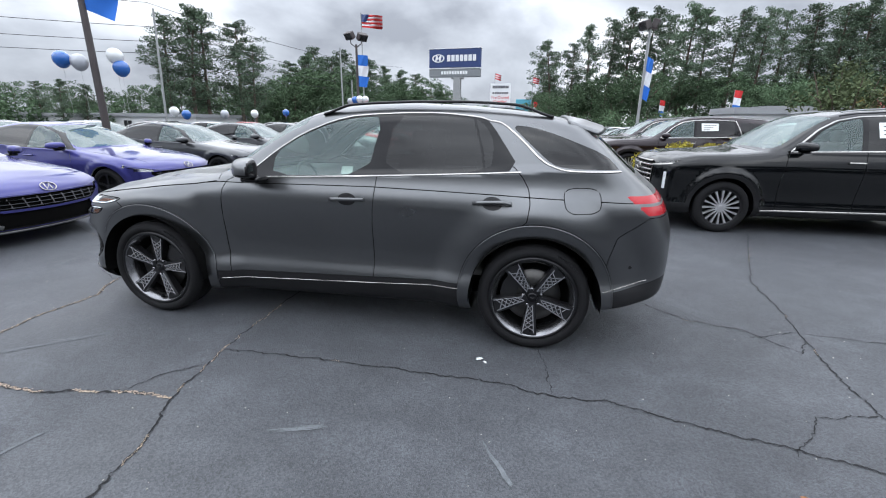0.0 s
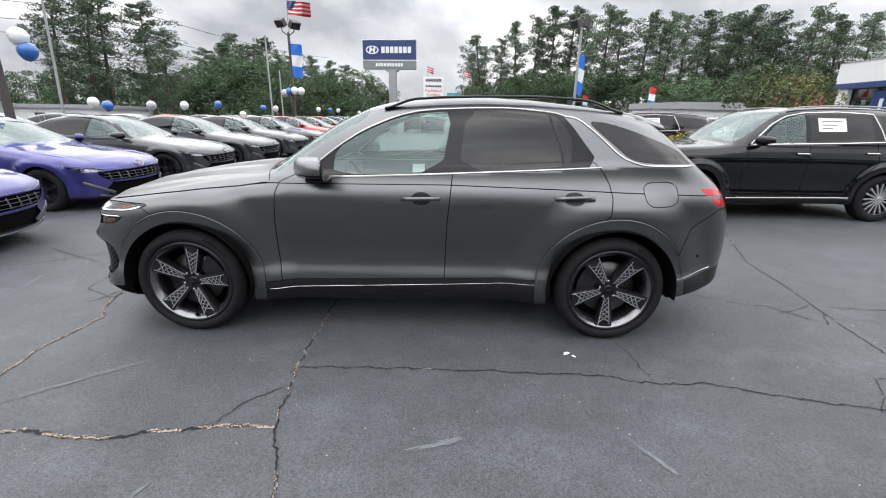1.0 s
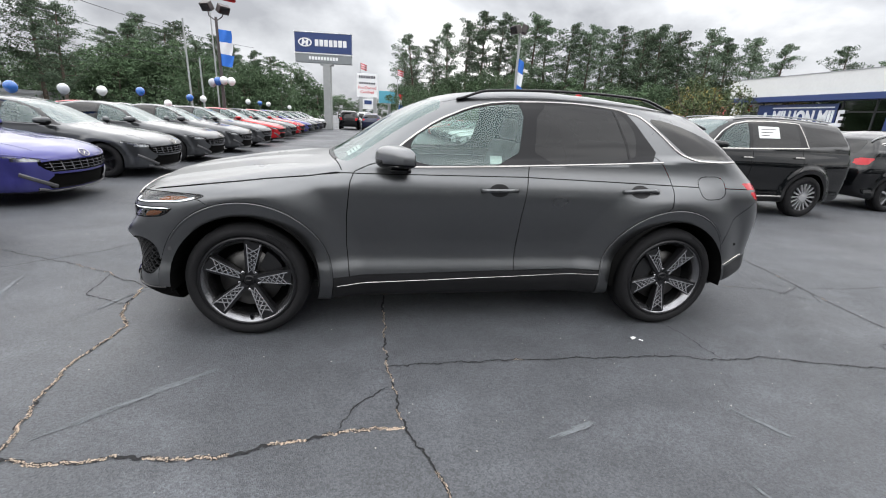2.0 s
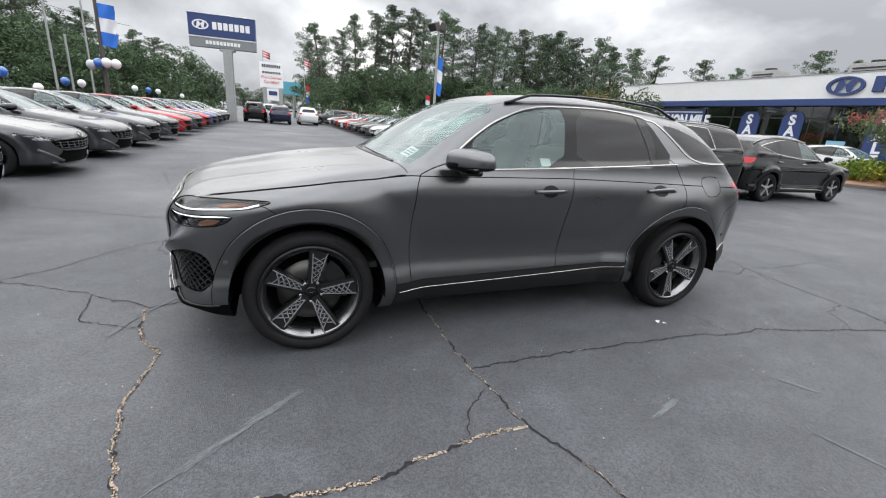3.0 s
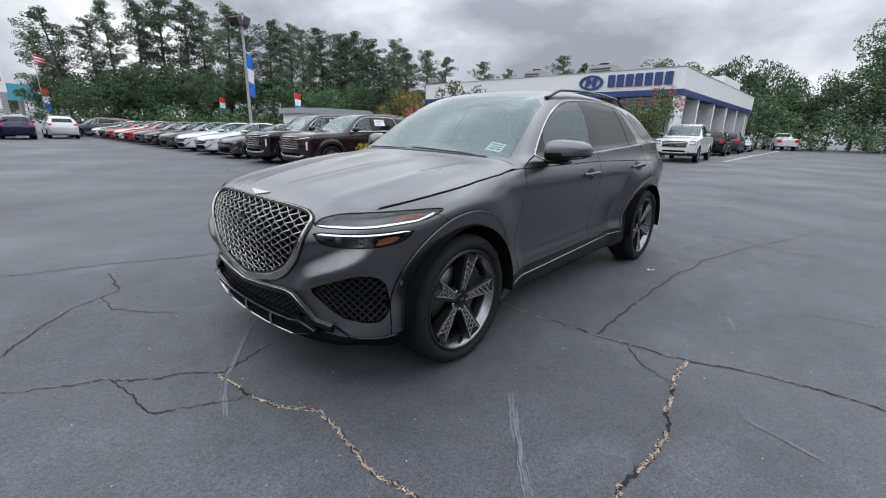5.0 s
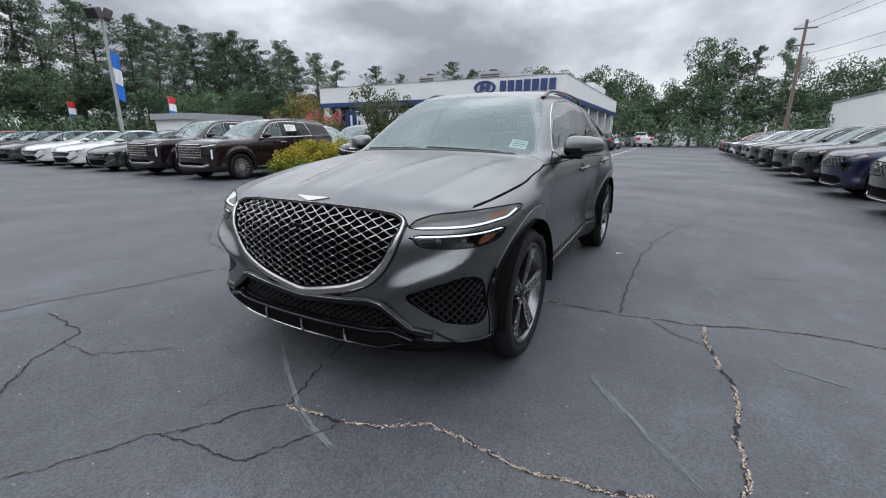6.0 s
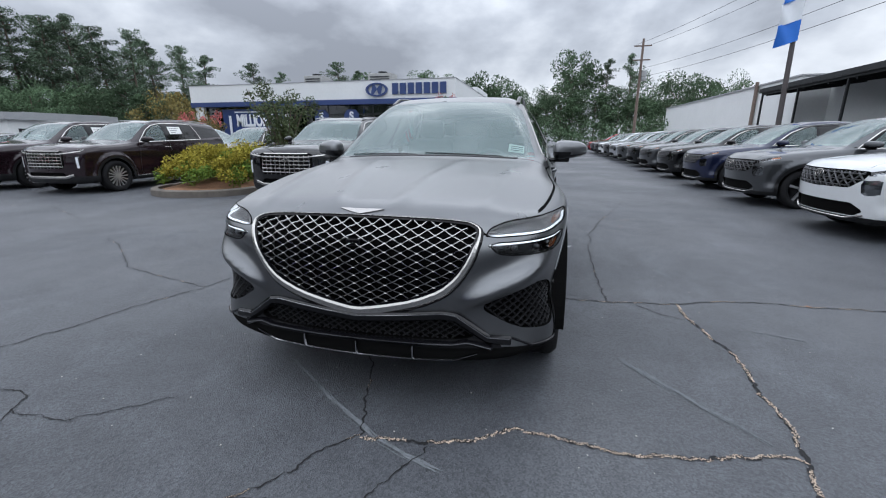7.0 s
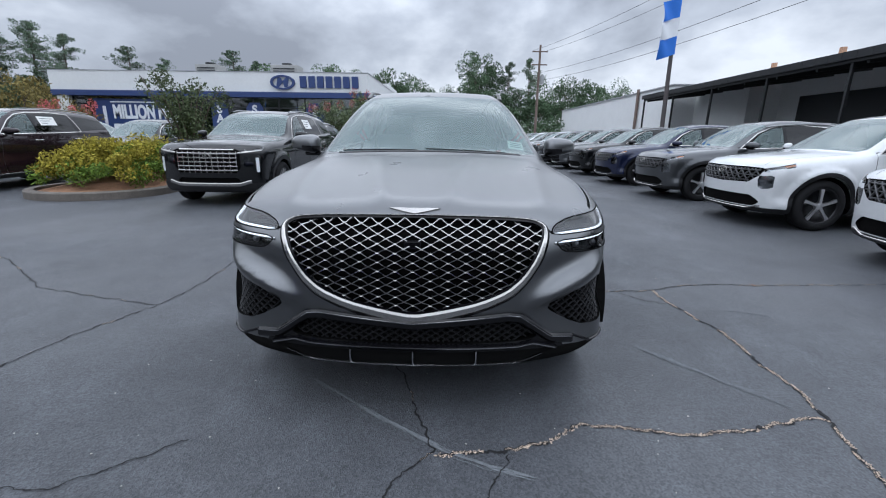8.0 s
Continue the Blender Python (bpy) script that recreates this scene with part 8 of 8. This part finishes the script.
for az in np.arange(41, 85, 2.3):
    d = rt.uniform(56, 62)
    plant(B[rt.randrange(4)], az + rt.uniform(-0.6, 0.6), d, E10(rt.uniform(4.0, 6.2), d), wide=1.15)
    plant(B[rt.randrange(4)], az + rt.uniform(0.4, 1.6), d + 14, E10(rt.uniform(4.0, 5.6), d + 14), wide=1.1)
# the big pines and woods on the road side
for az, el in ((142.1, 3.5), (140.6, 3.8), (138.7, 3.4), (130.9, 10.6), (128.6, 11.9), (127.1, 11.3), (123.5, 10.9), (122.0, 8.5)):
    d = rt.uniform(48, 54)
    plant(K[(2, 4)[rt.randrange(2)]], az, d, E10(el, d), wide=1.25)
for az, el in ((150, 1.8), (147, 2.9), (144, 3.3), (141, 3.2), (138, 3.4), (134, 3.6), (130, 4.4), (126, 4.6), (122.5, 4.0), (120.8, 4.2), (118.5, 5.4), (116.3, 7.7), (114.2, 8.7), (111.8, 8.6), (109.0, 7.6), (106.5, 6.9), (104.4, 6.5), (102.2, 6.1), (100.2, 5.5), (98.6, 4.4), (97.2, 3.2)):
    d = rt.uniform(58, 66)
    if el > 5.8:
        plant(K[(0, 2, 4)[rt.randrange(3)]], az, d + 4, E10(el, d + 4), wide=1.3)
        plant(K[(2, 4)[rt.randrange(2)]], az + 1.3, d, E10(el * 0.9, d), wide=1.3)
        plant(B[rt.randrange(4)], az + 0.6, d - 3, E10(el * 0.75, d - 3), wide=1.3)
    else:
        plant(B[rt.randrange(4)], az, d, E10(el, d), wide=1.35)
    plant(B[rt.randrange(4)], az + 1.2, d - 5, E10(el * 0.55, d - 5), wide=1.3)
# the low, distant tree line where the road leaves
for az in np.arange(87.0, 97.0, 1.1):
    plant(B[rt.randrange(4)], az, 150, E10(rt.uniform(1.5, 2.3), 150), wide=1.6)
# tree tops over the showroom and beyond the workshop
for az, el in ((36.5, 8.2), (33.6, 7.4), (26.8, 8.8), (24.6, 8.0), (22.4, 7.6), (16.5, 7.9), (12.6, 7.2)):
    d = rt.uniform(60, 66)
    plant(K[rt.randrange(3)] if az > 24 else B[rt.randrange(4)], az, d, E10(el, d), -3.5, -0.8)
for az, el in ((9.4, 7.8), (7.0, 7.2), (4.6, 6.6), (2.4, 6.0), (0.2, 5.6), (-2.6, 10.2), (-4.0, 8.6), (-6.6, 8.9), (-9.4, 9.3), (-11.8, 7.4), (-14.5, 7.2), (-17.0, 6.6), (-20, 6.4)):
    d = rt.uniform(72, 84)
    plant(B[rt.randrange(4)] if az > -6 or az < -11 else K[rt.randrange(5)], az, d, E10(el, d), -3.5, -0.8, 0.85)
    plant(B[rt.randrange(4)], az + 1, d - 8, E10(el * 0.6, d - 8), -3.5, -0.8, 1.4)
# added trees, nearly all out of view, for the cars to reflect
for az in np.arange(165, 332, 16.0):
    d = rt.uniform(60, 75)
    plant(B[rt.randrange(4)], az, d, E10(rt.uniform(4, 7), d), wide=1.5)
# undergrowth along the wood's edge
rng = np.random.default_rng(3)
cs, rs = [], []
for az in np.arange(40, 152, 0.42):
    if 85 < az < 97:
        continue
    d = rng.uniform(52, 60)
    cs.append((-0.8 + d * math.cos(radians(az)), -2.6 + d * math.sin(radians(az)), rng.uniform(0.3, 2.2)))
    rs.append(rng.uniform(0.9, 1.9))
for az in np.arange(-24, 9, 0.5):
    d = rng.uniform(62, 70)
    cs.append((-3.5 + d * math.cos(radians(az)), -0.8 + d * math.sin(radians(az)), rng.uniform(0.6, 3.4)))
    rs.append(rng.uniform(1.2, 2.4))
v, f = leaves(cs, rs, 46000, 0.18, rng, 0.9)
u = fast_mesh("undergrowth", v, f, L_BROAD, None)
tagged(u, "dense green undergrowth along the edge of the woods", "bushes", kind="stuff")
autumn = broadleaf(31, 5.2, 3.4, 5200, L_RUST, 0.13, "shrub_tree", "rounded olive and rust coloured ornamental tree", 0.1)
autumn.matrix_basis = pose(24.3, 27.6, 0) @ Matrix.Diagonal((0.72, 0.72, 0.84, 1))


# ---- planted islands ----
def island(name, x0, x1, y0, y1, label):
    isl = tagged(empty(name, 0, 0, 0), label, "planting bed")
    def outline(grow):
        r = (y1 - y0) / 2 + grow
        cy = (y0 + y1) / 2
        o = [(x0 + (y1 - y0) / 2 - r * math.sin(a), cy + r * math.cos(a)) for a in np.linspace(0, math.pi, 20)]
        return o + [(x1 + grow, y0 - grow), (x1 + grow, y1 + grow)]
    a, b = outline(0.0), outline(-0.16)
    n = len(a)
    bm = bmesh.new()
    lv = [[bm.verts.new((x, y, z)) for x, y in o] for o, z in ((a, 0.0), (a, 0.13), (outline(-0.02), 0.15), (b, 0.15), (b, 0.0))]
    for p, q in zip(lv, lv[1:]):
        for i in range(n):
            bm.faces.new((p[i], p[(i + 1) % n], q[(i + 1) % n], q[i]))
    part("kerb", bm, M_KERB, isl, "worn concrete kerb")
    bm = bmesh.new()
    c = outline(-0.17)
    rings = []
    for k, s in enumerate((1.0, 0.8, 0.55, 0.3)):
        cx, cy = (x0 + x1) / 2, (y0 + y1) / 2
        rings.append([bm.verts.new((cx + (x - cx) * s, cy + (y - cy) * s, 0.10 + 0.34 * (1 - s) + 0.03 * noise.noise(Vector((x * 3 * s, y * 3 * s, 0))))) for x, y in c])
    for p, q in zip(rings, rings[1:]):
        for i in range(n):
            bm.faces.new((p[i], p[(i + 1) % n], q[(i + 1) % n], q[i]))
    bm.faces.new(rings[-1])
    part("mulch", bm, M_MULCH, isl, "red-brown mulch", smooth=True)
    return isl


island("planting_island", 3.55, 10.5, 5.75, 8.35, "kerbed planting island with red-brown mulch")
island("planting_island", 19.8, 26.5, 5.9, 8.6, "kerbed planting island with mulch beside the showroom")


def hedge(cx, cy, lx, ly, h, count, seed, ms, label, size=0.045):
    rng = np.random.default_rng(seed)
    e = tagged(empty("hedge", cx, cy, 0.18), label, "hedge")
    for k, (m, lo, hi, part_count) in enumerate(((ms[0], 0.45, 1.0, count), (ms[1], 0.3, 0.8, int(count * 0.7)))):
        cs, rs = [], []
        for i in range(170):
            x, y = rng.uniform(-lx / 2, lx / 2), rng.uniform(-ly / 2, ly / 2)
            edge = 1 - 0.45 * max(abs(2 * x / lx), abs(2 * y / ly)) ** 3
            cs.append((x, y, h * rng.uniform(lo, hi) * edge)), rs.append(rng.uniform(0.12, 0.26))
        v, f = leaves(cs, rs, part_count, size, rng, 0.85)
        fast_mesh("foliage", v, f, m, e)
    bm = bmesh.new()
    for i in range(26):
        x, y = rng.uniform(-lx / 2.6, lx / 2.6), rng.uniform(-ly / 2.6, ly / 2.6)
        limb_chain(bm, [(x * 0.8, y * 0.8, -0.05), (x, y, h * 0.4), (x * 1.1, y * 1.1, h * 0.8)], 0.014, 0.005, 5)
    part("stem", bm, M_BARK, e)
    return e


hedge(6.2, 7.0, 4.2, 1.75, 0.88, 40000, 41, (L_HEDGE, L_HEDGEG), "loose yellow-green hedge on the mulch island", 0.030)
hedge(22.6, 7.4, 3.2, 1.6, 0.9, 3500, 42, (L_HEDGEG, L_HEDGE), "green and yellow low shrubs by the showroom", 0.07)


def myrtle(x, y, h, w, seed, bloom, material, label):
    rng = np.random.default_rng(seed)
    e = tagged(empty("crape_myrtle", x, y, 0.1 if y < 10 else 0.0), label, "tree")
    cs, rs, tips = [], [], []
    for i in range(9):
        bm = bmesh.new()
        a = 2 * math.pi * i / 9 + rng.uniform(-0.3, 0.3)
        L = w * rng.uniform(0.45, 1.0)
        z = h * rng.uniform(0.72, 1.0)
        tip = (L * math.cos(a), L * math.sin(a), z)
        limb_chain(bm, [(0.06 * math.cos(a), 0.06 * math.sin(a), 0), (tip[0] * 0.3, tip[1] * 0.3, h * 0.4), (tip[0] * 0.7, tip[1] * 0.7, h * 0.7), tip], 0.03, 0.008, 6)
        for k in range(7):
            s = rng.uniform(0.25, 1.0)
            cs.append((tip[0] * s ** 1.3 + rng.normal() * 0.15, tip[1] * s ** 1.3 + rng.normal() * 0.15, h * 0.25 + (z - h * 0.25) * s)), rs.append(w * rng.uniform(0.14, 0.26))
        tips.append(tip)
        part("stem", bm, M_BARK, e)
    v, f = leaves(cs, rs, int(3600 * w), 0.042 * h / 2.6, rng, 1.0)
    fast_mesh("foliage", v, f, material, e)
    if bloom:
        v, f = leaves(tips * 2, [0.22] * 18, 900, 0.045, rng, 1.4)
        fast_mesh("blossom", v, f, L_BLOOM, e)
    return e


myrtle(8.0, 7.1, 2.75, 1.25, 51, False, L_MYRTLE, "small dark green multi-stemmed myrtle on the island")
myrtle(22.2, 6.0, 3.5, 2.2, 52, True, L_MYRTLE, "multi-stemmed crape myrtle with red-pink blossom")
myrtle(17.5, 19.0, 2.6, 1.5, 53, True, L_RUST, "crape myrtle with rusty red blossom behind the cars")


# ---- pickups ----
PICKUP = dict(
    top=[(-3.2, 0.75), (-2.93, 1.06), (-2.78, 1.14), (-2.3, 1.2), (-1.6, 1.245), (-1.35, 1.27), (-1.15, 1.39), (-0.85, 1.62), (-0.6, 1.80), (-0.35, 1.89), (0, 1.935), (0.5, 1.935), (0.75, 1.89), (0.93, 1.60), (1.04, 1.36), (1.15, 1.32), (2.0, 1.32), (2.8, 1.32), (2.97, 1.25), (3.15, 0.9)],
    top_s=0.035, plan=[(-3.0, 0.93), (-2.5, 0.97), (-1.9, 0.985), (0, 0.985), (1.7, 0.985), (2.6, 0.98), (3.0, 0.95)],
    side=[(0.2, 0.12), (0.35, 0.05), (0.48, 0.01), (0.6, 0.03), (0.75, 0.015), (0.95, 0.0), (1.1, 0.005), (1.2, 0.02), (1.3, 0.04), (1.9, 0.05)],
    belt=[(-1.2, 1.25), (1, 1.27), (3, 1.27)], low=[(-3.0, 0.33), (0, 0.38), (3.0, 0.48)],
    front=[(0.2, -2.78), (0.35, -2.9), (0.6, -2.95), (0.9, -2.95), (1.05, -2.91), (1.2, -2.72), (1.4, -2.2)],
    rear=[(0.2, 2.86), (0.5, 2.95), (1.0, 2.97), (1.25, 2.96), (1.4, 2.9), (2.0, 2.8)],
    step=0.02, tumble=(0.30, 0.12), taper=0.0, axles=(-1.95, 1.72), hub=0.40, arch=0.47, flare=0.03, haunch=0.01,
    sweep=0.12, crown=0.03, bow=(0.10, 3.0, 0.04, 4.0), k_top=0.09, k_front=0.07, k_rear=0.06)
PICKUP_REG = dict(
    glass=[[(-0.95, 1.30), (-0.55, 1.70), (-0.38, 1.79), (-0.12, 1.83), (-0.14, 1.30)], [(-0.05, 1.30), (-0.05, 1.835), (0.58, 1.825), (0.70, 1.31)]],
    frame=[(-1.06, 1.285), (-0.6, 1.73), (-0.42, 1.82), (-0.1, 1.86), (0.62, 1.85), (0.78, 1.29)],
    screen=[(-1.30, -0.2), (-1.30, 0.74), (-1.22, 0.80), (-0.47, 0.68), (-0.44, -0.2)], back=[(0.80, -0.2), (0.80, 0.6), (0.98, 0.66), (0.98, -0.2)],
    grille=[(-0.1, 1.06), (0.52, 1.06), (0.58, 1.0), (0.54, 0.74), (-0.1, 0.72)], lower=[(-0.1, 0.60), (0.5, 0.60), (0.55, 0.50), (-0.1, 0.50)],
    lamp=[(-2.22, 0.84), (-1.98, 0.86), (-1.84, 0.90), (-1.84, 1.05), (-2.0, 1.08), (-2.24, 1.06)], tail=[(2.80, 1.22), (3.2, 1.22), (3.2, 0.88), (2.86, 0.88)],
    bar="grid", mirror=(-0.80, 1.12, 1.36), wheel=(0.40, 6), screen_z=1.26, glass_z=1.33, light_z=0.98, doors=[-1.22, -0.09, 0.92], door_z=(0.52, 1.28), handles=[(-0.34, 1.12), (0.62, 1.12)])


def pickup(x, y, rz, coat, label):
    t = build_car(PICKUP, PICKUP_REG, coat, "pickup_truck", label, cell=0.06, trim="painted")
    tagged(t, category="pickup truck", group="parked trucks")
    t.matrix_basis = pose(x, y, 0, 0, 0, rz)
    return t


pickup(23.6, 4.15, 4, P_WHITE, "white crew cab pickup with a chrome grille beside the showroom")
pickup(60.0, 3.2, 200, P_WHITE, "white pickup parked farther along the showroom side")
big.park(P_BLACK, 34.0, 4.75, 184)
big.park(P_GREY, 41.0, 4.9, 184)
sedans.park(P_SILVER, 48.0, 5.0, 4)
small.park(P_WHITE, 25.3, 9.6, 90)
small.park(P_WHITE, 10.5, 12.0, 90)
small.park(P_BLACK, 9.9, 9.6, 0)
